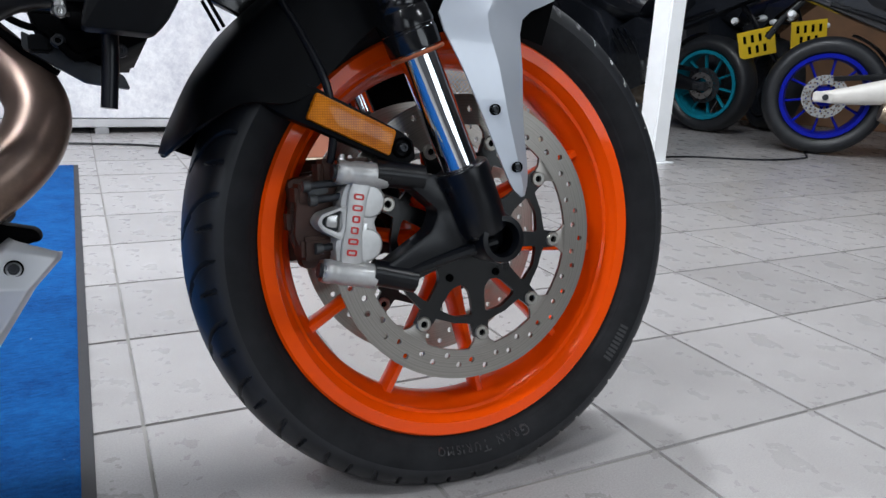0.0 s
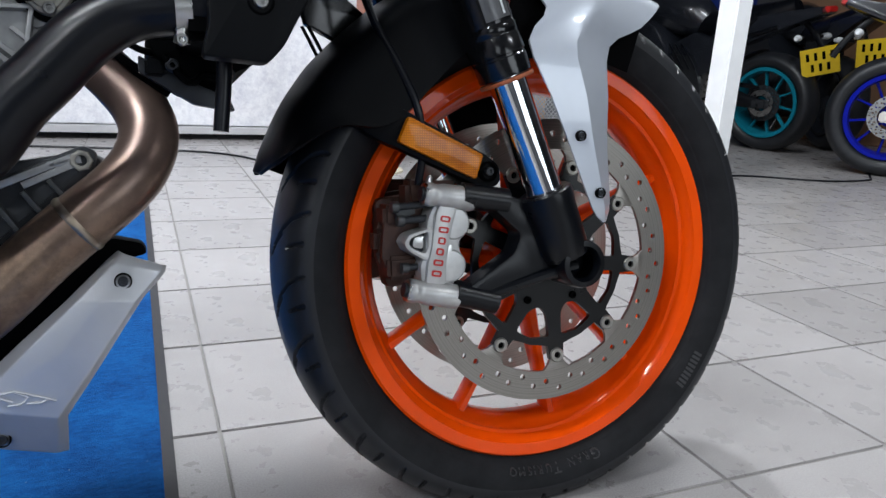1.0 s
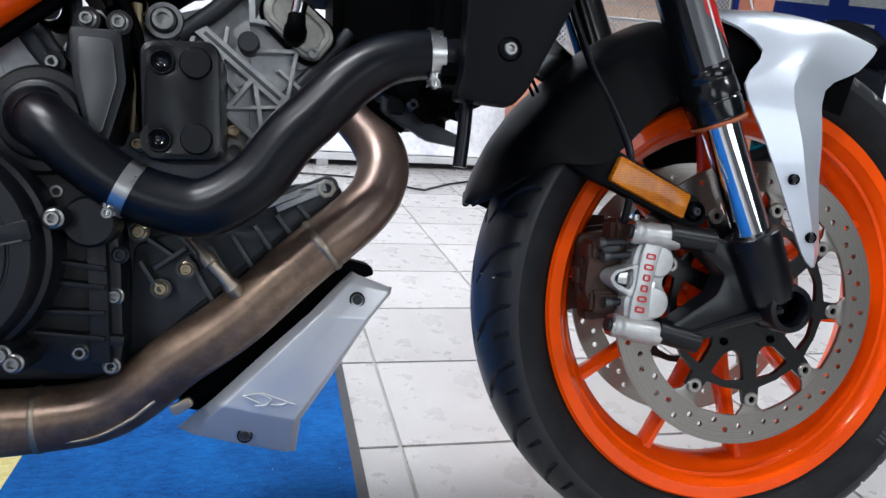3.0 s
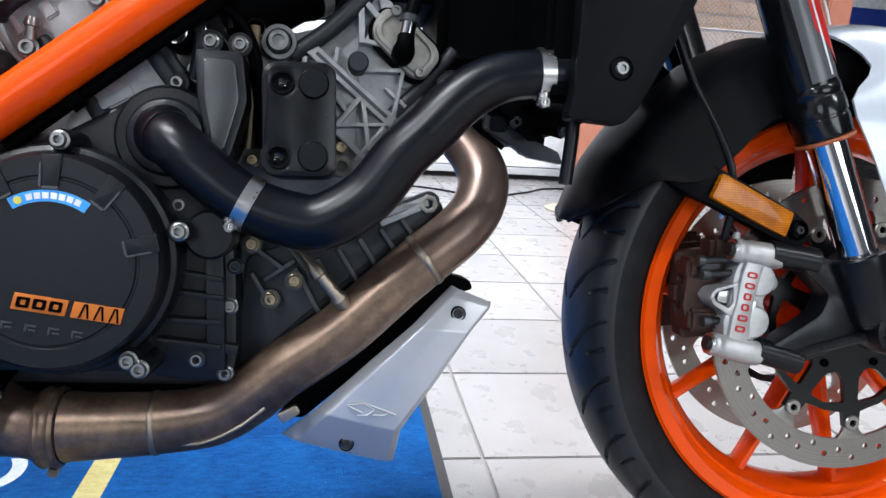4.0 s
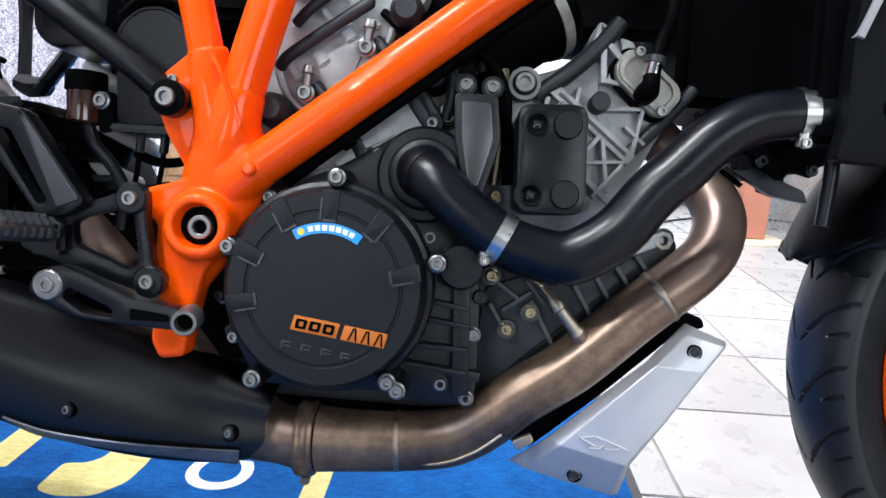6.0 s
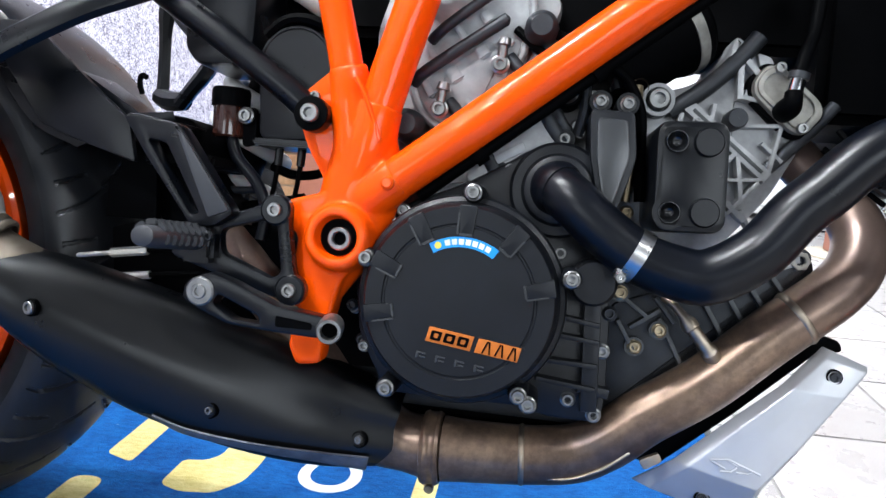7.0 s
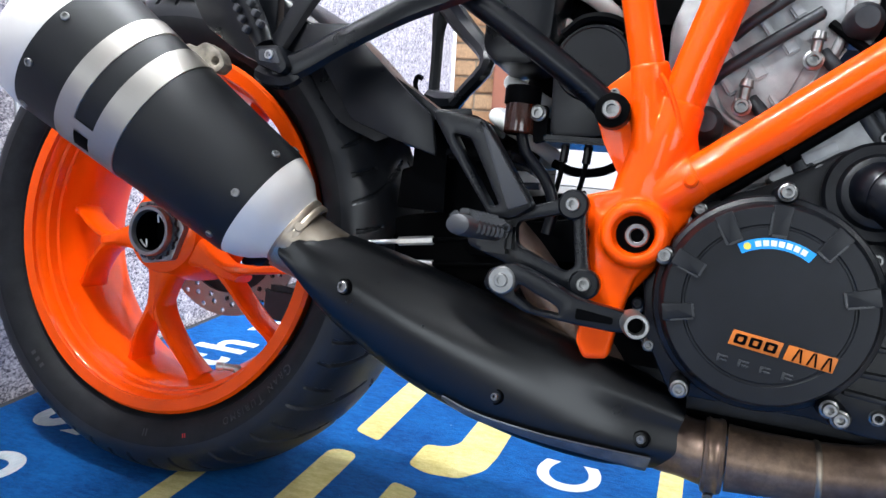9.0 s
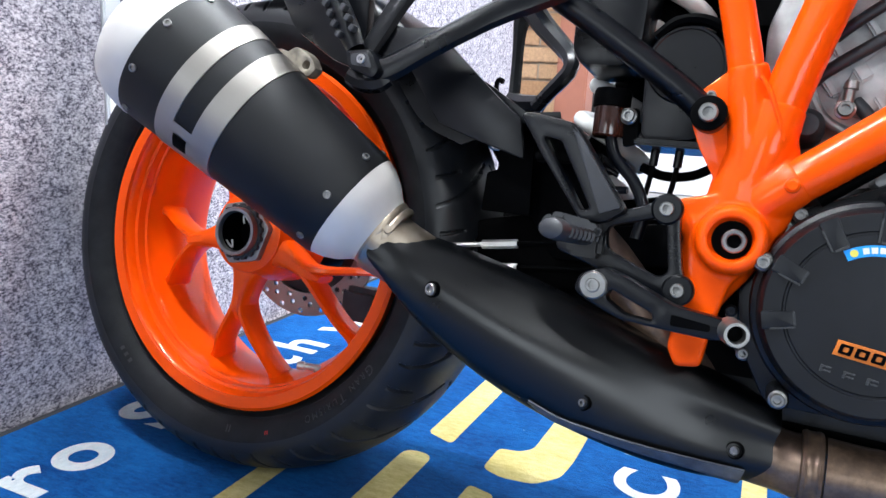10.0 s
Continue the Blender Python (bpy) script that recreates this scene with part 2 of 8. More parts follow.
BRICK.bump(BRICK.noise(160, 4), 0.5, 0.003)
BRICK = BRICK.m
MORTAR = plain("mortar", (0.34, 0.27, 0.20), 0.9, 0, 0, 0.2, 40, 300, 0.3).m
WOODFOOT = plain("beige_foot", (0.46, 0.40, 0.31), 0.6, 0, 0, 0.15, 30, 300, 0.1).m
n = Nodes("lamp_diffuser", (0.8, 0.8, 0.8), 0.5)
n.b.inputs["Emission Color"].default_value = (0.90, 0.95, 1, 1)
n.b.inputs["Emission Strength"].default_value = 3.0
GLOW = n.m

# ---- mesh helpers ----


def mesh_of(name, verts, faces, sharp=35):
    me = bpy.data.meshes.new(name)
    me.from_pydata([tuple(v) for v in verts], [], faces)
    bm = bmesh.new()
    bm.from_mesh(me)
    bmesh.ops.recalc_face_normals(bm, faces=bm.faces)
    bm.to_mesh(me)
    bm.free()
    me.polygons.foreach_set("use_smooth", [True] * len(me.polygons))
    me.set_sharp_from_angle(angle=radians(sharp))
    return me


class Geo:
    """Collects vertices and faces of one part."""

    def __init__(self):
        self.v, self.f = [], []

    def add(self, verts, faces, m=None):
        k = len(self.v)
        self.v += [m @ Vector(p) for p in verts] if m is not None else [Vector(p) for p in verts]
        self.f += [tuple(i + k for i in f) for f in faces]
        return self

    def mesh(self, name, sharp=35):
        return mesh_of(name, self.v, self.f, sharp)


def lathe(profile, seg=48, closed=False, arc=None):
    """Turns (radius, y) points round the Y axis."""
    v, f = [], []
    n = len(profile)
    full = arc is None
    a0, a1 = (0, 2 * math.pi) if full else arc
    rings = seg if full else seg + 1
    for i in range(rings):
        a = a0 + (a1 - a0) * i / seg
        for r, y in profile:
            v.append((r * math.cos(a), y, r * math.sin(a)))
    for i in range(seg if full else seg):
        j = (i + 1) % rings
        for k in range(n if closed else n - 1):
            l = (k + 1) % n
            f.append((i * n + k, i * n + l, j * n + l, j * n + k))
    if not full and closed:
        f += [tuple(range(n)), tuple((rings - 1) * n + k for k in reversed(range(n)))]
    return v, f


def smooth_path(pts, per=8):
    """Catmull-Rom through the points; extra values ride along."""
    p = [np.array(q, float) for q in pts]
    p = [2 * p[0] - p[1]] + p + [2 * p[-1] - p[-2]]
    out = []
    for i in range(1, len(p) - 2):
        for k in range(per):
            t = k / per
            a, b, c, d = p[i - 1:i + 3]
            out.append(0.5 * (2 * b + (c - a) * t + (2 * a - 5 * b + 4 * c - d) * t * t + (3 * b - a - 3 * c + d) * t ** 3))
    out.append(p[-2])
    return out


def sweep(pts, radius=None, seg=16, per=8, flat=1.0, caps=True, hollow=0.0):
    """A tube along points (x, y, z) or (x, y, z, r), smoothed when per > 1; flat squashes it along its second axis."""
    line = smooth_path(pts, per) if per > 1 else [np.array(q, float) for q in pts]
    v, f = [], []
    up = None
    for i, q in enumerate(line):
        a, b = line[max(i - 1, 0)][:3], line[min(i + 1, len(line) - 1)][:3]
        d = Vector(b - a).normalized()
        if up is None:
            up = Vector((0, 1, 0)) if abs(d.y) < 0.9 else Vector((0, 0, 1))
        s = d.cross(up).normalized()
        up = s.cross(d).normalized()
        r = q[3] if len(q) > 3 else radius
        for k in range(seg):
            w = 2 * math.pi * k / seg
            v.append(Vector(q[:3]) + s * (r * math.cos(w)) + up * (r * flat * math.sin(w)))
    n = len(line)
    for i in range(n - 1):
        for k in range(seg):
            l = (k + 1) % seg
            f.append((i * seg + k, i * seg + l, (i + 1) * seg + l, (i + 1) * seg + k))
    if caps:
        f += [tuple(range(seg)), tuple((n - 1) * seg + k for k in reversed(range(seg)))]
    return v, f


def slab(outline, y0, y1, bevel=0.002, holes=()):
    """A plate: an outline of (x, z) pushed from y0 (its face) to y1, with a bevelled edge on the face side."""
    bm = bmesh.new()
    vs = [bm.verts.new((x, 0, z)) for x, z in outline]
    es = [bm.edges.new((vs[i], vs[(i + 1) % len(vs)])) for i in range(len(vs))]
    for h in holes:
        hv = [bm.verts.new((x, 0, z)) for x, z in h]
        es += [bm.edges.new((hv[i], hv[(i + 1) % len(hv)])) for i in range(len(hv))]
    if holes:
        bmesh.ops.triangle_fill(bm, use_beauty=True, use_dissolve=False, edges=es)
    else:
        bm.faces.new(vs)
    for v in bm.verts:
        v.co.y = y1
    r = bmesh.ops.extrude_face_region(bm, geom=bm.faces[:])
    top = [g for g in r["geom"] if isinstance(g, bmesh.types.BMVert)]
    for v in top:
        v.co.y = y0
    bmesh.ops.recalc_face_normals(bm, faces=bm.faces)
    if bevel:
        rim = [e for e in bm.edges if all(abs(v.co.y - y0) < 1e-6 for v in e.verts) and len(e.link_faces) == 2 and any(abs(f.normal.y) < 0.5 for f in e.link_faces)]
        bmesh.ops.bevel(bm, geom=rim, offset=bevel, segments=2, profile=0.6, affect="EDGES")
    bm.verts.ensure_lookup_table()
    bm.verts.index_update()
    out = [v.co.copy() for v in bm.verts], [tuple(v.index for v in f.verts) for f in bm.faces]
    bm.free()
    return out


def box(x0, x1, y0, y1, z0, z1, bevel=0.002):
    bm = bmesh.new()
    bmesh.ops.create_cube(bm, size=1)
    for v in bm.verts:
        v.co = Vector(((x0 + x1) / 2 + v.co.x * (x1 - x0), (y0 + y1) / 2 + v.co.y * (y1 - y0), (z0 + z1) / 2 + v.co.z * (z1 - z0)))
    if bevel:
        bmesh.ops.bevel(bm, geom=bm.edges[:], offset=bevel, segments=2, affect="EDGES")
    bm.verts.index_update()
    out = [v.co.copy() for v in bm.verts], [tuple(v.index for v in f.verts) for f in bm.faces]
    bm.free()
    return out


def rounded(pts, r=0.006, n=4):
    """Rounds the corners of an outline."""
    out = []
    m = len(pts)
    for i in range(m):
        p, a, b = Vector(pts[i]), Vector(pts[i - 1]), Vector(pts[(i + 1) % m])
        u, w = (a - p), (b - p)
        d = min(r, u.length * 0.45, w.length * 0.45)
        s, e = p + u.normalized() * d, p + w.normalized() * d
        for k in range(n + 1):
            t = k / n
            out.append(tuple((1 - t) ** 2 * s + 2 * t * (1 - t) * p + t * t * e))
    return out


def ring_pts(cx, cz, r, n=24, a0=0.0, a1=360.0):
    full = abs(a1 - a0) >= 359.9
    m = n if full else n + 1
    return [(cx + r * math.cos(radians(a0 + (a1 - a0) * i / n)), cz + r * math.sin(radians(a0 + (a1 - a0) * i / n))) for i in range(m)]


def thing(name, label, category, m=None, group="", kind=""):
    ob = new(name)
    ob.empty_display_size = 0.05
    if m is not None:
        ob.matrix_world = m
    return tagged(ob, label, category, group, kind)


def part(name, geo, mat, parent, label="", at=None, sharp=35):
    """Links a mesh (Geo, (verts, faces) or a ready mesh) as one part under a thing or part."""
    me = geo if isinstance(geo, bpy.types.Mesh) else geo.mesh(name, sharp) if isinstance(geo, Geo) else mesh_of(name, geo[0], geo[1], sharp)
    if not me.materials:
        me.materials.append(mat)
    ob = new(name, me)
    ob.parent = parent
    if at is not None:
        ob.matrix_local = at if isinstance(at, Matrix) else Matrix.Translation(at)
    return tagged(ob, label)


def whole(name, geo, mat, label, category, kind="", group="", sharp=35):
    me = geo if isinstance(geo, bpy.types.Mesh) else geo.mesh(name, sharp) if isinstance(geo, Geo) else mesh_of(name, geo[0], geo[1], sharp)
    me.materials.append(mat)
    return tagged(new(name, me), label, category, group, kind)


# ---- room ----


def room():
    whole("floor", box(X0, X1, Y0, Y1, -0.12, -0.0025, 0), GROUT, "grey grout bed under the square floor tiles", "floor", "structure")
    whole("ceiling", box(X0, X1, Y0, Y1, CEIL, CEIL + 0.1, 0), CEILING, "white painted showroom ceiling", "ceiling", "structure")
    for name, b, paint in (("wall_west", (X0 - 0.1, X0, Y0, Y1), PALEWALL), ("wall_east", (X1, X1 + 0.1, Y0, Y1), PALEWALL), ("wall_north", (X0, X1, Y1, Y1 + 0.1), PLAINWALL)):
        whole(name, box(*b, -0.12, CEIL, 0), paint, "plain painted showroom wall", "wall", "structure")
    # unseen wall, opened only to let the added fill areas in
    south = thing("wall_south", "plain painted wall with two openings added for fill light", "wall", None, "", "structure")
    edges = [X0] + [x for w in FILL_OPENINGS for x in w[:2]] + [X1]
    for x0, x1 in zip(edges[::2], edges[1::2]):
        part("wall_section", box(x0, x1, Y0 - 0.1, Y0, -0.12, CEIL, 0), PALEWALL, south)
    for x0, x1, z0, z1, _ in FILL_OPENINGS:
        part("wall_section", box(x0, x1, Y0 - 0.1, Y0, -0.12, z0, 0), PALEWALL, south)
        part("wall_section", box(x0, x1, Y0 - 0.1, Y0, z1, CEIL, 0), PALEWALL, south)
    # lamps
    for lx, ly, ll, _ in LAMPS:
        t = thing("ceiling_lamp", "long white panel lamp under the ceiling", "lamp", pose(lx, ly, CEIL), "ceiling lamps")
        part("housing", box(-ll / 2 - 0.03, ll / 2 + 0.03, -0.10, 0.10, -0.06, 0, 0.006), PAINT, t)
        part("diffuser", box(-ll / 2, ll / 2, -0.07, 0.07, -0.07, -0.058, 0.003), GLOW, t, "glowing panel")


def display_wall():
    """The white textured board behind, on a grey plinth rail."""
    t = thing("display_wall", "white textured display wall on a grey rail", "wall", None, "", "structure")
    part("board", box(-1.28, 1.22, 2.90, 2.96, 0.07, 2.3, 0.004), WALL, t)
    part("rail", box(-1.28, 1.22, 2.875, 2.955, 0.03, 0.066, 0.003), PALETRIM, t, "pale grey metal rail")
    for x in (-1.1, 0.05, 1.12):
        part("foot", box(x - 0.03, x + 0.03, 2.86, 2.96, -0.001, 0.03, 0.003), GREYTRIM, t)


def speckled_partition():
    t = thing("partition", "grey speckled partition panels with a white upright", "partition", None, "", "structure")
    part("panel", box(-1.55, -1.512, -1.9, -0.142, 0.0, 2.0, 0.003), SPECKLE, t)
    part("panel", box(-1.55, -1.512, -0.106, 1.81, 0.0, 2.0, 0.003), SPECKLE, t)
    part("panel", box(-1.55, -1.512, -0.1415, -0.1065, 0.0, 0.418, 0.002), SPECKLE, t)
    part("upright", box(-1.552, -1.508, -0.1405, -0.1075, 0.42, 2.0, 0.003), PAINT, t, "white upright")
    part("upright", box(-1.552, -1.508, 1.812, 1.84, 0.0, 2.0, 0.003), PAINT, t, "white upright")


def white_pillar():
    t = thing("pillar", "square white painted steel pillar on the tiles", "pillar", pose(2.36, 1.70, 0, 0, 0, 8), "", "structure")
    part("shaft", box(-0.05, 0.05, -0.05, 0.05, 0.004, CEIL, 0.006), PAINT, t)
    part("base_plate", box(-0.075, 0.075, -0.075, 0.075, 0, 0.006, 0.001), PAINT, t)


def mat():
    t = thing("mat", "blue carpet mat with yellow and white lettering and a rubber edge", "mat")
    part("backing", box(-1.508, -0.0590, -1.7, 2.0, 0.0005, 0.005, 0.001), MATEDGE, t, "dark rubber edge")
    part("carpet_top", box(-1.49, -0.0740, -1.68, 1.98, 0.004, 0.0085, 0.002), BLUE, t, "blue cut pile")

    def bar(pts, r=0.01, m=YELLOW, name="yellow_shape"):
        o = rounded(pts, r)
        g = Geo().add([(x, y, 0.0088) for x, y in o] + [(x, y, 0.0060) for x, y in o],
                      [tuple(range(len(o)))] + [(i, (i + 1) % len(o), (i + 1) % len(o) + len(o), i + len(o)) for i in range(len(o))])
        return part(name, g, m, t)

    bar([(-0.966, -0.045), (-0.920, -0.062), (-0.920, 0.26), (-0.966, 0.26)], 0.010)
    bar([(-0.972, -0.60), (-0.927, -0.60), (-0.927, -0.108), (-0.972, -0.108)], 0.022)
    bar([(-1.122, -0.60), (-1.088, -0.60), (-1.088, -0.20), (-1.122, -0.20)], 0.012)
    bar([(-0.853, -0.105), (-0.82, -0.118), (-0.775, -0.112), (-0.748, -0.076), (-0.743, -0.03), (-0.743, 0.14), (-0.803, 0.14), (-0.806, -0.015), (-0.822, -0.035), (-0.852, -0.038)], 0.012)
    bar([(-0.852, -0.40), (-0.812, -0.40), (-0.812, -0.166), (-0.852, -0.156)], 0.010)
    bar([(-0.518, -0.60), (-0.486, -0.60), (-0.486, 0.066), (-0.518, 0.062)], 0.004)
    bar([(-0.682, 0.040), (-0.594, 0.040), (-0.594, 0.052), (-0.682, 0.052)], 0.002, PALE, "white_shape")

    def letters(text, x, y, size):
        c = bpy.data.curves.new("lettering", "FONT")
        c.body, c.size, c.extrude, c.offset = text, size, 0.0012, size * 0.026
        c.align_x = "CENTER"
        tmp = bpy.data.objects.new("lettering", c)
        me = bpy.data.meshes.new_from_object(tmp)
        bpy.data.objects.remove(tmp)
        me.materials.clear()
        me.materials.append(PALE)
        part("lettering", me, PALE, t, "", pose(x, y, 0.0080, 0, 0, 90))

    for text, y, h in (("r", -0.432, 0.150), ("o", -0.352, 0.148), ("S", -0.207, 0.155), ("t", 0.085, 0.148), ("h", 0.170, 0.148), ("w", 0.325, 0.148)):
        letters(text, -1.311, y, h)
    letters("C", -0.598, -0.040, 0.118)


room()
display_wall()
speckled_partition()
white_pillar()
mat()

# ---- the motorcycle ----
BIKE = Matrix.Translation((0.344, -0.2206, 0.0)) @ pose(0, 0, 0, 0, 0, -0.2) @ pose(0, 0, 0, -10.0, 0, 0)
bike = thing("motorcycle", "orange, black and silver sports touring motorcycle leaning on its side stand", "motorcycle", BIKE)


def tyre_profile(rim_r, outer, half, flat=0.42):
    """Half-round road tyre from bead to bead: (radius, y)."""
    pts = []
    shoulder = outer - half * 0.52
    for y, r in ((0.60, rim_r - 0.002), (0.70, rim_r + 0.004), (0.80, rim_r + 0.012), (0.93, rim_r + (shoulder - rim_r) * 0.45), (1.0, shoulder - 0.004)):
        pts.append((r, -half * y))
    for i in range(1, 24):
        a = math.pi * i / 24
        y = -math.cos(a)
        pts.append((shoulder + (outer - shoulder) * math.sin(a) ** 0.85, half * y))
    return pts + [(r, -y) for r, y in reversed(pts[:5])]


def tread_lines():
    """Groove paths of one tread block: (across 0 to 1, around in radians, half width)."""
    out = []
    for k in range(4):
        a = 0.1122 * k
        if k % 2 == 0:
            out.append(((0.085, a, 0.0030), (0.150, a + 0.010, 0.0028), (0.240, a + 0.034, 0.0022), (0.330, a + 0.075, 0.0020), (0.430, a + 0.135, 0.0018)))
        else:
            out.append(((0.105, a, 0.0030), (0.170, a + 0.006, 0.0026), (0.260, a + 0.020, 0.0014)))
            out.append(((0.330, a - 0.02, 0.0018), (0.400, a + 0.015, 0.0020), (0.470, a + 0.060, 0.0018)))
    return out


TREAD = tread_lines()


def tyre(parent, rim_r, outer, half, label, count):
    """A road tyre whose tread grooves are pressed into a fine skin."""
    shoulder = outer - half * 0.52
    side = [(r, y) for r, y in tyre_profile(rim_r, outer, half)[:5]]
    across, round_ = 96, 1260
    s = np.linspace(0.0, 1.0, across + 1)
    r = shoulder + (outer - shoulder) * np.sin(np.pi * np.clip(s, 0.0005, 0.9995)) ** 0.85
    y = -half * np.cos(np.pi * s)
    pitch = 2 * np.pi / count
    a = np.linspace(0, 2 * np.pi, round_, endpoint=False)
    A, S = np.meshgrid(a, s, indexing="ij")
    depth = np.zeros_like(A)
    for mirror in (0, 1):
        u = S if mirror == 0 else 1 - S
        for line in TREAD:
            for (s0, a0, w0), (s1, a1, w1) in zip(line, line[1:]):
                for wrap in (0, -1):
                    q = np.mod(A + mirror * pitch * 0.5, pitch) + (0 if wrap == 0 else pitch)
                    px, py = u * half * 3.0, q * outer
                    x0, y0, x1, y1 = s0 * half * 3.0, a0 * outer, s1 * half * 3.0, a1 * outer
                    t = np.clip(((px - x0) * (x1 - x0) + (py - y0) * (y1 - y0)) / ((x1 - x0) ** 2 + (y1 - y0) ** 2), 0, 1)
                    d = np.hypot(px - x0 - t * (x1 - x0), py - y0 - t * (y1 - y0))
                    depth = np.maximum(depth, np.clip((w0 + (w1 - w0) * t - d) / 0.0010, 0, 1))
    Rr = r[None, :] - 0.0040 * depth
    X, Z = Rr * np.cos(A), Rr * np.sin(A)
    Y = np.broadcast_to(y[None, :], X.shape)
    verts = np.stack([X, Y, Z], -1).reshape(-1, 3)
    n = across + 1
    faces = [(i * n + k, i * n + k + 1, ((i + 1) % round_) * n + k + 1, ((i + 1) % round_) * n + k) for i in range(round_) for k in range(across)]
    me = bpy.data.meshes.new("tyre")
    me.from_pydata(verts.tolist(), [], faces)
    me.polygons.foreach_set("use_smooth", [True] * len(me.polygons))
    me.set_sharp_from_angle(angle=radians(30))
    me.materials.append(RUBBER)
    ob = part("tyre", me, RUBBER, parent, label)
    for k in (-1, 1):
        wall = [(rr, yy * (-k)) for rr, yy in side] + [(shoulder + 0.0005, half * k)]
        part("sidewall", lathe(wall, 120), SIDEWALL, ob, "dull worn sidewall", None, 60)
        part("bead_ridge", lathe([(rim_r + 0.0105, half * k * 0.79), (rim_r + 0.0125, half * k * 0.828), (rim_r + 0.0150, half * k * 0.84)], 100), SIDEWALL, ob)
    return ob


def wall_y(r, rim_r, outer, half):
    """How far out the sidewall stands at a radius."""
    pts = tyre_profile(rim_r, outer, half)[:5]
    return -float(np.interp(r, [p[0] for p in pts], [-p[1] for p in pts])) - 0.0014


def curved_words(parent, text, r, mid, size, rim_r, outer, half):
    """Raised words round the sidewall, their tops outwards."""
    c = bpy.data.curves.new("sidewall_words", "FONT")
    c.body, c.size, c.align_x, c.extrude = text, size, "CENTER", 0.0004
    c.space_character = 1.3
    c.small_caps_scale = 0.72
    for k, ch in enumerate(text):
        c.body_format[k].use_small_caps = ch.islower()
    tmp = bpy.data.objects.new("sidewall_words", c)
    me = bpy.data.meshes.new_from_object(tmp)
    bpy.data.objects.remove(tmp)
    for v in me.vertices:
        rr = r - size * 0.35 + v.co.y
        a = radians(mid) - v.co.x / r
        v.co = (rr * math.cos(a), wall_y(rr, rim_r, outer, half) - v.co.z, rr * math.sin(a))
    me.materials.clear()
    me.materials.append(TYRETEXT)
    part("sidewall_words", me, TYRETEXT, parent, "raised grey lettering on the sidewall")


def sidewall_bars(parent, r, a0, widths, h, rim_r, outer, half, mat=None):
    """Raised marks on the sidewall, as plain bars."""
    a = radians(a0)
    for w in widths:
        da = abs(w) / r
        if w > 0:
            v = []
            for k in range(4):
                q = a - da * k / 3
                for rr in (r - h / 2, r + h / 2):
                    v.append((rr * math.cos(q), wall_y(rr, rim_r, outer, half), rr * math.sin(q)))
            part("sidewall_mark", (v, [(2 * k, 2 * k + 1, 2 * k + 3, 2 * k + 2) for k in range(3)]), mat or TYRETEXT, parent)
        a -= da


def perforated_ring(r0, r1, y0, y1, rows, n, hole=0.0042):
    """A disc ring with real holes: rows of (radius, phase), n of each."""
    bm = bmesh.new()

    def loop(pts):
        vs = [bm.verts.new((x, 0, z)) for x, z in pts]
        return [bm.edges.new((vs[i], vs[(i + 1) % len(vs)])) for i in range(len(vs))]

    es = loop(ring_pts(0, 0, r1, 96)) + loop(ring_pts(0, 0, r0, 72))
    for r, ph in rows:
        for i in range(n):
            a = radians(360 * (i + ph) / n)
            es += loop(ring_pts(r * math.cos(a), r * math.sin(a), hole, 8))
    bmesh.ops.triangle_fill(bm, use_beauty=True, edges=es)
    drop = [f for f in bm.faces if math.hypot(f.calc_center_median().x, f.calc_center_median().z) < r0 * 0.985]
    for f in bm.faces[:]:
        c = f.calc_center_median()
        for r, ph in rows:
            if abs(math.hypot(c.x, c.z) - r) < hole:
                a = math.degrees(math.atan2(c.z, c.x)) * n / 360 - ph
                aa = radians(360 * (round(a) + ph) / n)
                if math.hypot(c.x - r * math.cos(aa), c.z - r * math.sin(aa)) < hole * 0.9 and f not in drop:
                    drop.append(f)
    bmesh.ops.delete(bm, geom=drop, context="FACES")
    for v in bm.verts:
        v.co.y = y1
    r = bmesh.ops.extrude_face_region(bm, geom=bm.faces[:])
    for g in r["geom"]:
        if isinstance(g, bmesh.types.BMVert):
            g.co.y = y0
    bm.verts.index_update()
    out = [v.co.copy() for v in bm.verts], [tuple(v.index for v in f.verts) for f in bm.faces]
    bm.free()
    return out


def bolt_mesh(r=0.008, h=0.006, kind="torx"):
    """A bolt head facing -Y, with a washer and a recessed socket."""
    key = ("bolt", r, h, kind)
    if key in BOLTS:
        return BOLTS[key]
    g = Geo()
    g.add(*lathe([(r * 1.0, 0.002), (r * 1.0, -h * 0.75), (r * 0.88, -h), (r * 0.56, -h), (r * 0.52, -h * 0.15), (0.0001, -h * 0.1)], 18))
    if kind == "flange":
        g.add(*lathe([(r * 1.3, 0.002), (r * 1.3, -0.0012), (r * 1.0, -0.0022)], 20))
    me = g.mesh("bolt")
    BOLTS[key] = me
    return me


BOLTS = {}


def bolt(parent, x, y, z, r=0.008, h=0.006, mat=None, kind="torx", name="bolt", tilt=None):
    r, h = r * 0.74, h * 0.8
    me = bolt_mesh(r, h, kind)
    mat = mat or ZINC
    key = (me.name, mat.name)
    if key not in BOLTS:
        c = me.copy()
        c.materials.clear()
        c.materials.append(mat)
        BOLTS[key] = c
    m = Matrix.Translation((x, y, z))
    if tilt is not None:
        m = m @ tilt
    return part(name, BOLTS[key], mat, parent, "", m)


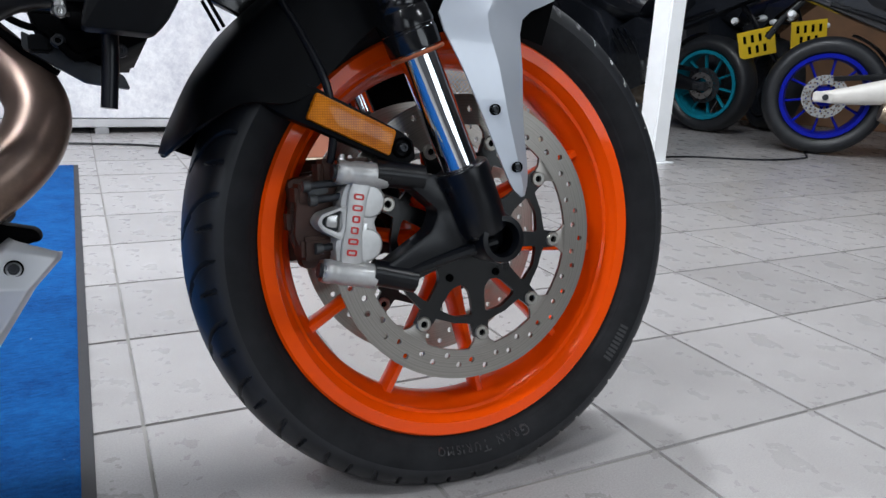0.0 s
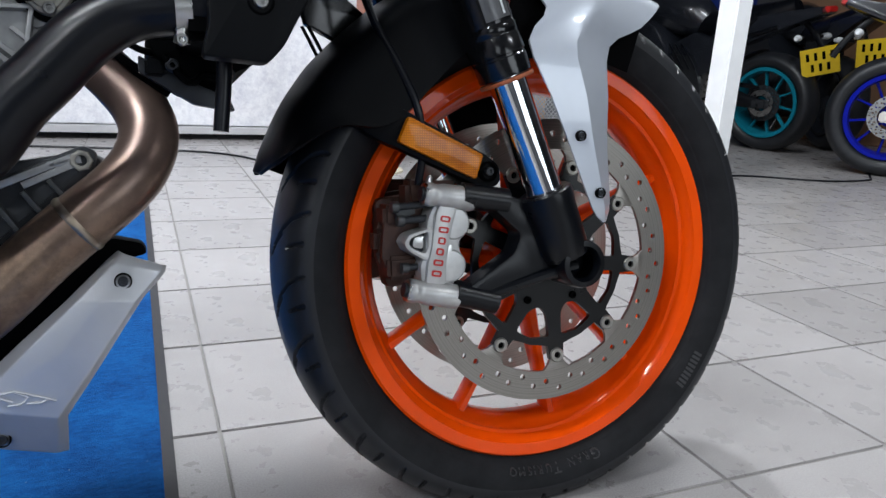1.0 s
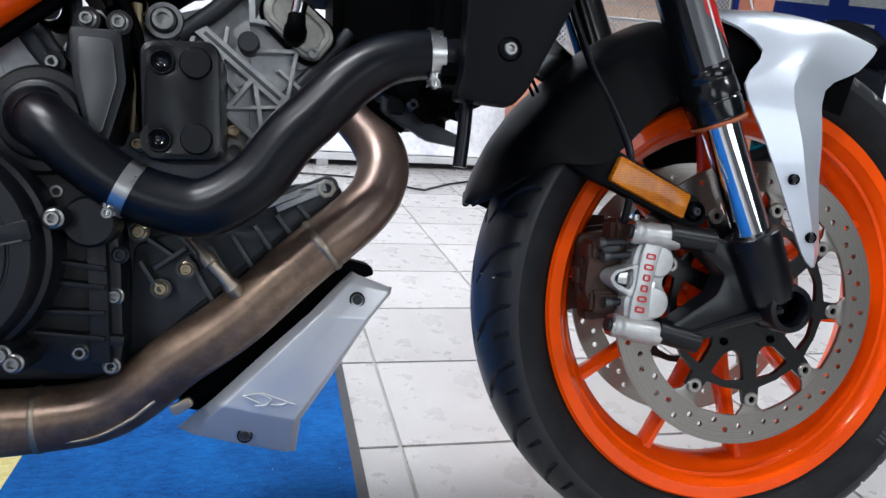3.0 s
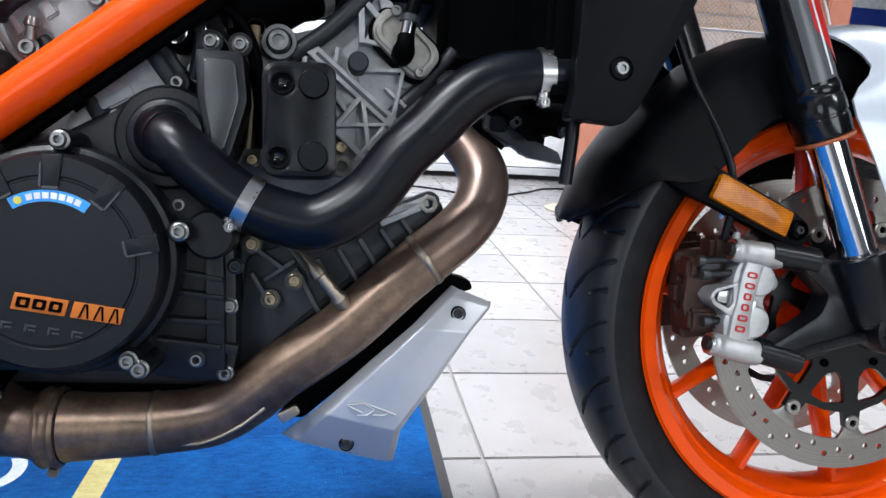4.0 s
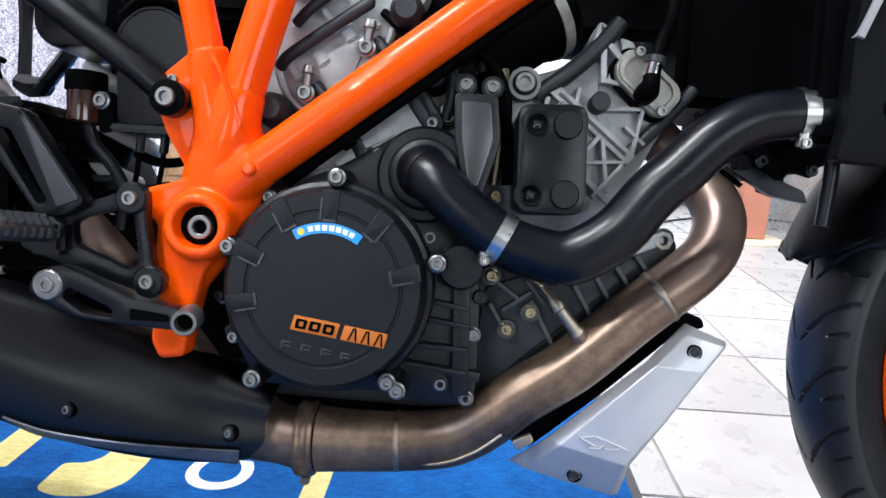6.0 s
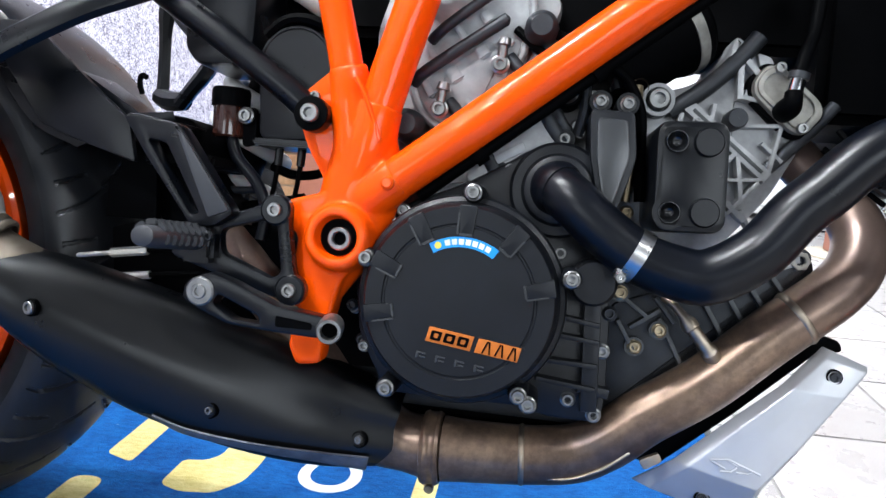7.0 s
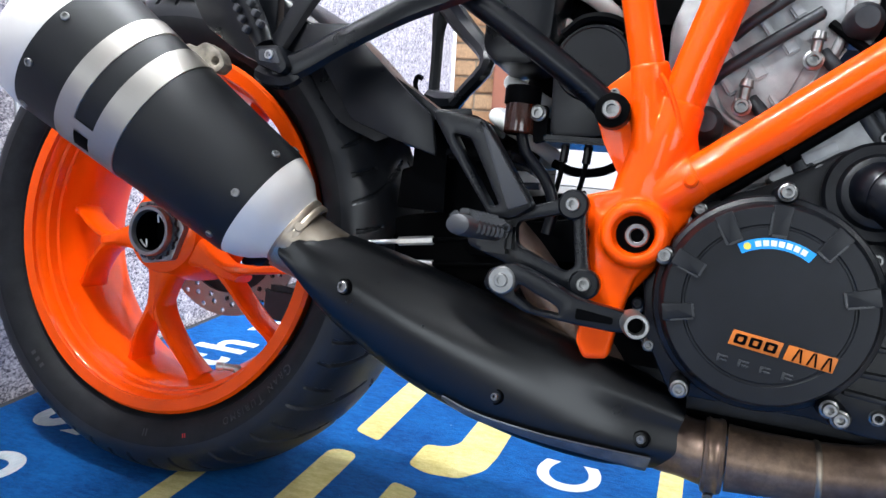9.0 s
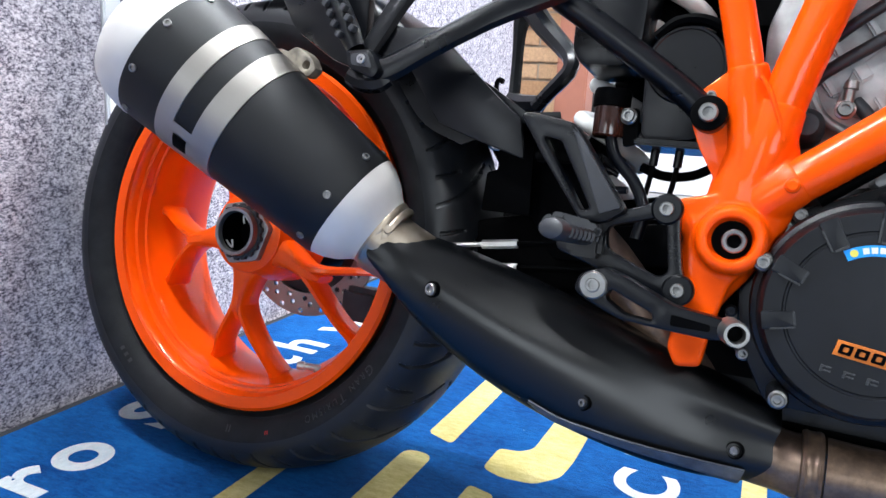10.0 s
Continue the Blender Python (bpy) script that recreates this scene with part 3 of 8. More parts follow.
def spoke_blade(p0, p1, w0, w1, y0, y1, d0, d1):
    """A tapering spoke between two (x, z) points, w wide, d deep, with a softly rounded section."""
    a, b = Vector((p0[0], y0, p0[1])), Vector((p1[0], y1, p1[1]))
    d = (b - a).normalized()
    s = d.cross(Vector((0, 1, 0))).normalized()
    v, f = [], []
    n = 10
    steps = 8
    for i in range(steps + 1):
        t = i / steps
        c = a.lerp(b, t)
        flare = 1 + 0.9 * max(0, t - 0.8) / 0.2 * 0.6 + 0.35 * max(0, 0.15 - t) / 0.15
        w, dd = (w0 + (w1 - w0) * t) * flare / 2, (d0 + (d1 - d0) * t) / 2
        for k in range(n):
            q = 2 * math.pi * k / n
            cx, cy = math.cos(q), math.sin(q)
            e = 0.6
            v.append(c + s * (w * math.copysign(abs(cx) ** e, cx)) + Vector((0, 1, 0)) * (dd * math.copysign(abs(cy) ** e, cy)))
    for i in range(steps):
        for k in range(n):
            l = (k + 1) % n
            f.append((i * n + k, i * n + l, (i + 1) * n + l, (i + 1) * n + k))
    f += [tuple(range(n)), tuple(steps * n + k for k in reversed(range(n)))]
    return v, f


def blade(stations, n=14):
    """A cast spoke through (x, z, front y, width, depth) stations, its front edge rounded."""
    pts = [Vector((x, y, z)) for x, z, y, w, d in stations]
    P = smooth_path([tuple(p) for p in pts], 5)
    WD = smooth_path([(w, d, 0.0) for x, z, y, w, d in stations], 5)
    v, f = [], []
    for i, c in enumerate(P):
        c = Vector(c)
        t = Vector(P[min(i + 1, len(P) - 1)]) - Vector(P[max(i - 1, 0)])
        t.y = 0
        t.normalize()
        s = Vector((-t.z, 0, t.x))
        w, d = WD[i][0] / 2, WD[i][1]
        for k in range(n):
            q = 2 * math.pi * k / n
            cx, cy = math.cos(q), math.sin(q)
            wide = w * (1.0 + 0.18 * (0.5 + 0.5 * cy))
            v.append(c + s * (wide * math.copysign(abs(cx) ** 0.55, cx)) + Vector((0, d / 2 + d / 2 * math.copysign(abs(cy) ** 0.7, cy), 0)))
    m = len(P)
    f = [(i * n + k, i * n + (k + 1) % n, (i + 1) * n + (k + 1) % n, (i + 1) * n + k) for i in range(m - 1) for k in range(n)]
    f += [tuple(range(n)), tuple((m - 1) * n + k for k in reversed(range(n)))]
    return v, f


AXLE = plain("axle_steel", (0.26, 0.26, 0.265), 0.35, 0.9, 0, 0.2, 40, 900, 0.05).m


def front_wheel():
    c = (-0.0035, 0.0, 0.2837)
    R, H = 0.2335, 0.0490
    prof = [(R - 0.016, -H), (R - 0.003, -H - 0.001), (R, -H + 0.003), (R - 0.002, -H + 0.008), (R - 0.010, -H + 0.010),
            (R - 0.014, -H + 0.016), (R - 0.016, -0.022), (R - 0.030, -0.012), (R - 0.030, 0.012), (R - 0.016, 0.022), (R - 0.014, H - 0.016),
            (R - 0.010, H - 0.010), (R, H - 0.003), (R - 0.003, H + 0.001), (R - 0.016, H),
            (R - 0.024, H - 0.012), (R - 0.033, 0.020), (R - 0.040, 0.010), (R - 0.040, -0.010), (R - 0.034, -0.020), (R - 0.0285, -0.027), (R - 0.0275, -0.034), (R - 0.0240, -0.036), (R - 0.022, -H + 0.008), (R - 0.018, -H + 0.004)]
    rim = part("front_wheel", lathe(prof, 120, True), ORANGE, bike, "glossy orange cast front wheel", Matrix.Translation(c) @ pose(0, 0, 0, 1.0, 0, -0.3))
    tyre(rim, R - 0.004, 0.3005, 0.0620, "black road tyre with a worn dull sidewall", 14)
    # ten thin spokes in five pairs
    for i in range(10):
        mid = 189.6 + 72 * (i // 2)
        sgn = 1 if i % 2 else -1
        a, b = radians(mid + 18 * sgn), radians(mid + 7 * sgn)
        part("spoke", spoke_blade((0.048 * math.cos(b), 0.048 * math.sin(b)), (0.198 * math.cos(a), 0.198 * math.sin(a)), 0.018, 0.0085, -0.004, -0.006, 0.034, 0.026), ORANGE, rim)
    part("hub", lathe([(0.0001, -0.045), (0.040, -0.045), (0.046, -0.040), (0.050, -0.020), (0.050, 0.020), (0.046, 0.040), (0.040, 0.045), (0.0001, 0.045)], 40), ORANGE, rim)
    for side in (-1, 1):
        y = 0.061 * side
        cycle = (0.1490, 0.1395, 0.1442, 0.1345, 0.1440, 0.1388)
        rows = [(r, (-3.7 - 6.67 * k) / 40) for k, r in enumerate(cycle)]
        part("brake_disc", perforated_ring(0.127, 0.160, y - 0.0022, y + 0.0022, rows, 9, 0.0034), DISC, rim, "drilled steel brake disc")
        o, holes = [], []
        for i in range(9):
            a = -4 + 40 * i
            for da, r in ((-6.2, 0.0975), (-5.4, 0.104), (-4.6, 0.1135), (4.6, 0.1135), (5.4, 0.104), (6.2, 0.0975), (13, 0.0962), (20, 0.0968), (27, 0.0962)):
                o.append((r * math.cos(radians(a + da)), r * math.sin(radians(a + da))))
            holes.append(rounded([(r * math.cos(radians(a + da)), r * math.sin(radians(a + da))) for da, r in ((9, 0.060), (5.2, 0.087), (20, 0.0895), (34.8, 0.087), (31, 0.060), (20, 0.052))], 0.005, 3))
        g = slab(o, y - 0.003, y + 0.003, 0, holes)
        part("disc_carrier", g, MATTE, rim, "black disc carrier")
        for i in range(9):
            a = radians(-4 + 40 * i)
            ca, sa = math.cos(a), math.sin(a)
            tab = [(r * math.cos(a + w), r * math.sin(a + w)) for w, r in ((-0.15, 0.129), (-0.085, 0.1195), (-0.075, 0.112), (0.075, 0.112), (0.085, 0.1195), (0.15, 0.129))]
            part("disc_tab", slab(rounded(tab, 0.004, 3), y - 0.0020, y + 0.0020, 0.0006), DISC, rim)
            part("floating_button", lathe([(0.0001, y - 0.0030), (0.0036, y - 0.0030), (0.0040, y - 0.0056), (0.0074, y - 0.0056), (0.0086, y - 0.0042), (0.0086, y + 0.0042), (0.0001, y + 0.0045)], 20), BUTTON, rim, "", (0.1090 * ca, 0, 0.1090 * sa))
            # dark disc paints the shade inside the button
            part("button_bore", lathe([(0.0037, y - 0.0032), (0.0001, y - 0.0031)], 14), DARK, rim, "", (0.1090 * ca, 0, 0.1090 * sa))
        for i in range(5):
            a = radians(20 + 72 * i)
            bolt(rim, 0.050 * math.cos(a), y - 0.0035 if side < 0 else y + 0.004, 0.050 * math.sin(a), 0.006, 0.003, DARK)
    curved_words(rim, "Gran Turismo", 0.2500, -86, 0.0170, 0.2295, 0.3005, 0.0620)
    sidewall_bars(rim, 0.2560, -30, [0.0035, -0.0022] * 9, 0.011, 0.2295, 0.3005, 0.0620)
    return rim


def rear_wheel():
    c = (-1.5020, 0.0, 0.3180)
    R, H = 0.2340, 0.0845
    prof = [(R - 0.018, -H), (R - 0.004, -H - 0.001), (R, -H + 0.003), (R - 0.002, -H + 0.009), (R - 0.010, -H + 0.011),
            (R - 0.014, -H + 0.018), (R - 0.016, -0.040), (R - 0.034, -0.018), (R - 0.034, 0.018), (R - 0.016, 0.040), (R - 0.014, H - 0.018),
            (R - 0.010, H - 0.011), (R, H - 0.003), (R - 0.004, H + 0.001), (R - 0.018, H),
            (R - 0.026, H - 0.014), (R - 0.030, 0.050), (R - 0.042, 0.020), (R - 0.042, -0.012), (R - 0.036, -0.030), (R - 0.030, -0.038), (R - 0.0295, -0.050), (R - 0.0265, -0.052), (R - 0.026, -0.064), (R - 0.0225, -0.066), (R - 0.021, -H + 0.010), (R - 0.0175, -H + 0.006)]
    rim = part("rear_wheel", lathe(prof, 120, True), ORANGE, bike, "glossy orange cast rear wheel", Matrix.Translation(c) @ pose(0, 0, 0, -1.0, 0, -0.8))
    tyre(rim, R - 0.004, 0.3215, 0.0960, "wide black road tyre with a worn dull sidewall", 14)
    # five Y-shaped spokes: deep arched blades that fork in front of the hub and run in to the rim
    for i in range(5):
        a = -23.5 + 72 * i
        w = pose(0, 0, 0, 0, -a, 0)
        g = Geo()
        g.add(*blade([(0.046, 0.0, -0.072, 0.050, 0.044), (0.064, 0.0, -0.072, 0.032, 0.044), (0.088, 0.0, -0.072, 0.021, 0.042), (0.106, 0.0, -0.070, 0.020, 0.042), (0.120, 0.0, -0.060, 0.010, 0.034)]))
        for k in (-1, 1):
            g.add(*blade([(0.090, 0.0020 * k, -0.070, 0.012, 0.040), (0.112, 0.0095 * k, -0.068, 0.0112, 0.042), (0.138, 0.0240 * k, -0.060, 0.0105, 0.042), (0.163, 0.0395 * k, -0.047, 0.0110, 0.042), (0.184, 0.0500 * k, -0.034, 0.0145, 0.046), (0.202, 0.0580 * k, -0.028, 0.0260, 0.054)]))
        part("spoke", g, ORANGE, rim, "", w)
    part("hub", lathe([(0.030, -0.078), (0.046, -0.078), (0.053, -0.074), (0.058, -0.060), (0.063, -0.040), (0.066, -0.010), (0.066, 0.020), (0.030, 0.020)], 60), ORANGE, rim, "dished orange hub")
    part("axle_nut", slab(rounded(ring_pts(0, 0, 0.0455, 6, 12, 372)[:6], 0.004, 2), -0.087, -0.074, 0.002, [ring_pts(0, 0, 0.029, 24)]), ZINC, rim, "grey hexagonal axle nut")
    teeth = [((0.0375 if k % 2 else 0.0345) * math.cos(2 * math.pi * (k + e) / 36), (0.0375 if k % 2 else 0.0345) * math.sin(2 * math.pi * (k + e) / 36)) for k in range(36) for e in (-0.3, 0.3)]
    part("lock_ring", slab(teeth, -0.092, -0.086, 0.0006, [ring_pts(0, 0, 0.029, 24)]), CASTDARK, rim, "toothed dark lock ring")
    part("axle_tube", lathe([(0.0320, -0.080), (0.0320, -0.098), (0.0308, -0.1005), (0.0268, -0.1005), (0.0255, -0.098), (0.0250, -0.050), (0.0001, -0.050)], 44), AXLE, rim, "grey hollow axle end")
    # bore shade is put in as near-black colour
    part("axle_bore", lathe([(0.0249, -0.094), (0.0244, -0.058), (0.0001, -0.056)], 32), DARK, rim, "bore shade painted near-black")
    for q in (55, 235):
        part("spring_clip", sweep([(0.022 * math.cos(radians(q + e)), -0.092, 0.022 * math.sin(radians(q + e))) for e in (-18, 0, 18)] + [(0.014 * math.cos(radians(q)), -0.092, 0.014 * math.sin(radians(q)))], 0.0013, 8, 3), STEEL, rim, "spring clip")
    # valve, leaning towards the hub
    def ring(r, a, y):
        return (r * math.cos(radians(a)), y, r * math.sin(radians(a)))
    part("valve", sweep([(*ring(0.203, -56.8, -0.030), 0.0062), (*ring(0.197, -57.8, -0.032), 0.0062), (*ring(0.196, -58.0, -0.033), 0.0045), (*ring(0.190, -60.6, -0.040), 0.0045), (*ring(0.1895, -60.8, -0.0405), 0.0058), (*ring(0.186, -63.0, -0.045), 0.0055)], None, 12, 1), ROD, rim, "bright metal tyre valve")
    # disc and sprocket on the far side
    part("brake_disc", perforated_ring(0.086, 0.120, 0.068, 0.073, [(0.113, 0.0), (0.103, 0.5), (0.094, 0.2)], 20, 0.0042), DISC, rim, "drilled steel brake disc")
    part("sprocket", lathe([(0.06, 0.090), (0.100, 0.090), (0.102, 0.094), (0.100, 0.098), (0.06, 0.098)], 48), CASTDARK, rim, "dark chain sprocket")
    curved_words(rim, "Gran Turismo", 0.2600, -44, 0.0165, 0.2300, 0.3215, 0.096)
    sidewall_bars(rim, 0.2560, -84, [0.0022, -0.0022] * 2, 0.009, 0.2300, 0.3215, 0.096)
    sidewall_bars(rim, 0.2580, -128, [0.005, -0.006, 0.005, -0.006, 0.005], 0.006, 0.2300, 0.3215, 0.096)
    sidewall_bars(rim, 0.2600, -70.5, [0.0014, -0.0018, 0.0014], 0.005, 0.2300, 0.3215, 0.096, RED)
    return rim


front_wheel()
rear_wheel()


# ---- front end ----


def loft(lines, thick=0.0):
    """A skin through rows of points with equal counts."""
    n = len(lines[0])
    v = [Vector(p) for ln in lines for p in ln]
    f = [(i * n + k, i * n + k + 1, (i + 1) * n + k + 1, (i + 1) * n + k) for i in range(len(lines) - 1) for k in range(n - 1)]
    return v, f


def shell(name, lines, mat, parent, label="", thick=0.003, smooth=2, sharp=40, creased=999):
    """A lofted skin made solid and rounded."""
    rows = [smooth_path(ln, 4) if i < creased else [tuple(Vector(ln[k // 4]).lerp(Vector(ln[min(k // 4 + 1, len(ln) - 1)]), k % 4 / 4)) for k in range(4 * (len(ln) - 1) + 1)] for i, ln in enumerate(lines)]
    cols = list(zip(*rows))
    cols = [smooth_path(c, 3) for c in cols]
    rows = list(zip(*cols))
    v, f = loft([[tuple(p) for p in r] for r in rows])
    me = mesh_of(name, v, f, sharp)
    bm = bmesh.new()
    bm.from_mesh(me)
    bmesh.ops.solidify(bm, geom=bm.faces[:], thickness=thick)
    bmesh.ops.recalc_face_normals(bm, faces=bm.faces)
    bm.to_mesh(me)
    bm.free()
    me.polygons.foreach_set("use_smooth", [True] * len(me.polygons))
    me.set_sharp_from_angle(angle=radians(sharp))
    return part(name, me, mat, parent, label)


def polar(r, a, y):
    return (r * math.cos(radians(a)), y, 0.282 + r * math.sin(radians(a)))


def along(p, q, n=4, bulge=0.0):
    p, q = np.array(p), np.array(q)
    return [tuple(p + (q - p) * k / n + np.array((0, -bulge * (k / (n * 0.5) if k <= n * 0.5 else (n - k) / (n * 0.5)), 0))) for k in range(n + 1)]


def mudguards():
    lines = []
    for y, r, a0, a1 in ((0.085, 0.312, 102, 67), (0.05, 0.327, 110, 66), (0.0, 0.332, 112, 65), (-0.05, 0.327, 110, 66), (-0.085, 0.312, 103, 67)):
        lines.append([polar(r, a0 + (a1 - a0) * k / 4, y) for k in range(5)])
    lines.append([(-0.036, -0.106, 0.553), (-0.008, -0.112, 0.566), (0.024, -0.113, 0.565), (0.055, -0.106, 0.552), (0.086, -0.100, 0.540)])
    lines.append(along((-0.063, -0.119, 0.516), (0.040, -0.108, 0.516), 4, 0.012))
    lines.append(along((-0.040, -0.123, 0.463), (0.037, -0.112, 0.463), 4, 0.012))
    lines.append(along((-0.017, -0.123, 0.413), (0.037, -0.112, 0.410), 4, 0.010))
    lines.append(along((0.013, -0.122, 0.346), (0.041, -0.113, 0.352), 4, 0.006))
    lines.append(along((0.029, -0.119, 0.330), (0.034, -0.117, 0.331), 4, 0.0))
    guard = shell("front_mudguard", lines, SILVER, bike, "glossy silver front mudguard with a long side blade", 0.003, sharp=24, creased=6)
    for x, y, z in ((-0.007, -0.130, 0.421), (0.020, -0.127, 0.362)):
        part("grommet", lathe([(0.0056, 0.004), (0.0056, -0.0006), (0.0048, -0.0012)], 18), DARK, guard, "", (x, y, z))
        bolt(guard, x, y, z, 0.0042, 0.0018, CASTDARK)
    # the black rear part with its skirt
    lines = []
    low = ((162, 0.333), (158, 0.322), (150, 0.292), (145, 0.256), (138, 0.243), (125, 0.247), (118, 0.252), (114, 0.256))
    for y, r in ((0.088, None), (0.080, 0.316), (0.055, 0.330), (0.0, 0.337), (-0.055, 0.331), (-0.080, 0.318)):
        lines.append([polar(rr if r is None else max(r - 0.0, rr if abs(y) > 0.079 else 0), a, y * (0.08 + 0.92 * min(1, (163 - a) / 6))) for a, rr in low])
    lines.append([polar(rr * 0.45 + 0.55 * 0.318 if rr < 0.318 else rr, a, -0.087 * (0.08 + 0.92 * min(1, (163 - a) / 6))) for a, rr in low])
    lines.append([polar(rr, a, -0.092 * (0.08 + 0.92 * min(1, (163 - a) / 6))) for a, rr in low])
    shell("rear_mudguard_half", lines, COVER, bike, "satin black mudguard behind the fork", 0.003, sharp=40)
    rows = [[polar(r, a, y) for a in (118, 105, 92, 80, 70)] for y, r in ((0.082, 0.300), (0.05, 0.318), (0.0, 0.322), (-0.05, 0.318), (-0.082, 0.300), (-0.088, 0.262), (-0.089, 0.225))]
    shell("mudguard_liner", rows, DARK, bike, "black inner mudguard", 0.002)
    # skirt on the far side
    rows = [[polar(r, a, y) for a in (160, 145, 130, 115, 100, 85, 70)] for r, y in ((0.318, 0.084), (0.285, 0.092), (0.250, 0.094), (0.222, 0.092))]
    shell("far_skirt", rows, DARK, bike, "black far side of the mudguard", 0.002)
    rows = [[polar(r, a, y) for a in (116, 106, 95, 83)] for r, y in ((0.226, 0.092), (0.190, 0.096), (0.160, 0.098))]
    shell("far_stay", rows, DARK, bike, "black mudguard stay on the far side", 0.003)
    # reflector and its shell
    o = rounded([(-0.240, 0.437), (-0.236, 0.462), (-0.212, 0.460), (-0.186, 0.4455), (-0.0957, 0.4015), (-0.0823, 0.3905), (-0.0815, 0.3729), (-0.0916, 0.3675), (-0.1063, 0.3695), (-0.1968, 0.4096), (-0.212, 0.417)], 0.006)
    v, f = slab(o, -0.0938, -0.080, 0.003)
    v = [Vector((p.x, p.y + 0.5 * max(0.0, -0.186 - p.x), p.z)) for p in v]
    sh = part("reflector_arm", (v, f), COVER, bike, "black arm that carries the reflector")
    part("reflector", slab(rounded([(-0.184, 0.439), (-0.104, 0.402), (-0.112, 0.377), (-0.195, 0.414)], 0.003), -0.1000, -0.093, 0.0015), AMBER, sh, "amber side reflector")
    part("bush", lathe([(0.0105, 0.004), (0.0105, -0.002), (0.0085, -0.004)], 24), DARK, sh, "", (-0.097, -0.0955, 0.385))
    bolt(sh, -0.097, -0.0985, 0.385, 0.0058, 0.0035, CASTDARK)


DECALGREY = plain("decal_grey", (0.085, 0.087, 0.092), 0.3, 0, 0.2, 0.06).m
RAKE = math.degrees(math.atan2(0.37, 0.93))


def fork_leg(side):
    """One leg: chrome slider, dust cap, dark outer tube and cast foot. Local Z runs up the leg."""
    y = -0.108 * (1 if side < 0 else -1)

    def turned(profile, seg=40):
        return lathe([(r, h) for r, h in profile], seg)

    up = Matrix.Translation((-0.037, y, 0.362)) @ pose(0, 0, 0, 0, -RAKE, 0) @ Matrix(((1, 0, 0, 0), (0, 0, -1, 0), (0, 1, 0, 0), (0, 0, 0, 1)))
    leg = part("fork_leg", turned([(0.0195, -0.02), (0.0195, 0.17)]), CHROME, bike, "chrome fork leg", up)
    part("dust_cap", turned([(0.0230, 0.1262), (0.0272, 0.1268), (0.0276, 0.130), (0.0276, 0.1445), (0.0268, 0.1455), (0.0268, 0.1475), (0.0278, 0.1485), (0.0278, 0.1640), (0.0268, 0.1655), (0.0268, 0.1675), (0.0275, 0.1690), (0.0270, 0.1755), (0.0262, 0.1775), (0.024, 0.178)]), FORKBLACK, leg, "black rubber dust cap")
    part("seal_ring", turned([(0.0200, 0.1205), (0.0276, 0.1210), (0.0284, 0.1228), (0.0280, 0.1248), (0.0200, 0.1255)]), plain_orange_ring(), leg, "burnt orange seal ring")
    part("outer_tube", turned([(0.0262, 0.17), (0.0264, 0.45)]), FORKBLACK, leg, "dark outer fork tube")
    if side < 0:
        for name, a0, a1, h0, h1, mm in (("grey_decal", 2.10, 1.0, 0.181, 0.40, DECALGREY), ("red_decal", 1.50, 0.65, 0.200, 0.40, RED), ("white_stripe", 1.36, 1.26, 0.184, 0.40, LABELWHITE)):
            v, f = [], []
            for i in range(9):
                a = a0 + (a1 - a0) * i / 8
                r = 0.02675 + (0.0003 if name == "red_decal" else 0.0006 if name == "white_stripe" else 0)
                skew = 0.04 * i / 8 if name == "red_decal" else 0.0
                for h in (h0 + (0.03 - skew if name == "red_decal" else 0), h1):
                    v.append((r * math.cos(a), h, r * math.sin(a) * 1.0))
            f = [(2 * i, 2 * i + 1, 2 * i + 3, 2 * i + 2) for i in range(8)]
            part(name, (v, f), mm, leg)
    # cast foot and axle clamp
    g = Geo()
    g.add(*turned([(0.020, 0.002), (0.0265, 0.003), (0.0285, 0.001), (0.0290, -0.006), (0.0280, -0.016), (0.0272, -0.040), (0.0268, -0.060), (0.0240, -0.072), (0.0001, -0.078)]))
    part("fork_foot", g, BLACK, leg, "black cast fork foot")
    s = -1 if side < 0 else 1
    y0, y1 = sorted((s * 0.125, s * 0.082))
    face, back = (y0, y1) if side < 0 else (y1, y0)
    inv = up.inverted()
    ring = lathe([(0.0180, s * 0.080), (0.0255, s * 0.080), (0.0262, s * 0.086), (0.0262, s * 0.126), (0.0245, s * 0.131), (0.0190, s * 0.1315), (0.0172, s * 0.128), (0.0160, s * 0.095), (0.0001, s * 0.095)], 40)
    # near-black lining paints the shade of the hollow axle
    part("axle_bore", lathe([(0.0163, s * 0.122), (0.0156, s * 0.098), (0.0001, s * 0.097)], 28), DARK, leg, "bore shade painted near-black", inv @ Matrix.Translation((-0.001, 0, 0.288)))
    part("axle_clamp", ring, BLACK, leg, "hollow black axle end", inv @ Matrix.Translation((-0.001, 0, 0.288)))
    o = rounded([(-0.125, 0.366), (-0.108, 0.366), (-0.070, 0.358), (-0.030, 0.350), (0.012, 0.308), (0.014, 0.280), (-0.004, 0.266), (-0.030, 0.272), (-0.092, 0.249), (-0.122, 0.252), (-0.126, 0.266), (-0.072, 0.300), (-0.064, 0.320), (-0.096, 0.347), (-0.122, 0.350)], 0.007)
    part("caliper_bracket", slab(o, face * 0.86, back * 0.98, 0.004), BLACK, leg, "black caliper bracket", inv)
    for xa, za, xb, zb in ((-0.090, 0.250, -0.135, 0.262), (-0.078, 0.354, -0.128, 0.361)):
        part("mount_boss", sweep([(xa, s * 0.100, za), (xb, s * 0.097, zb)], 0.0135, 16, 1), BLACK, leg, "", inv)
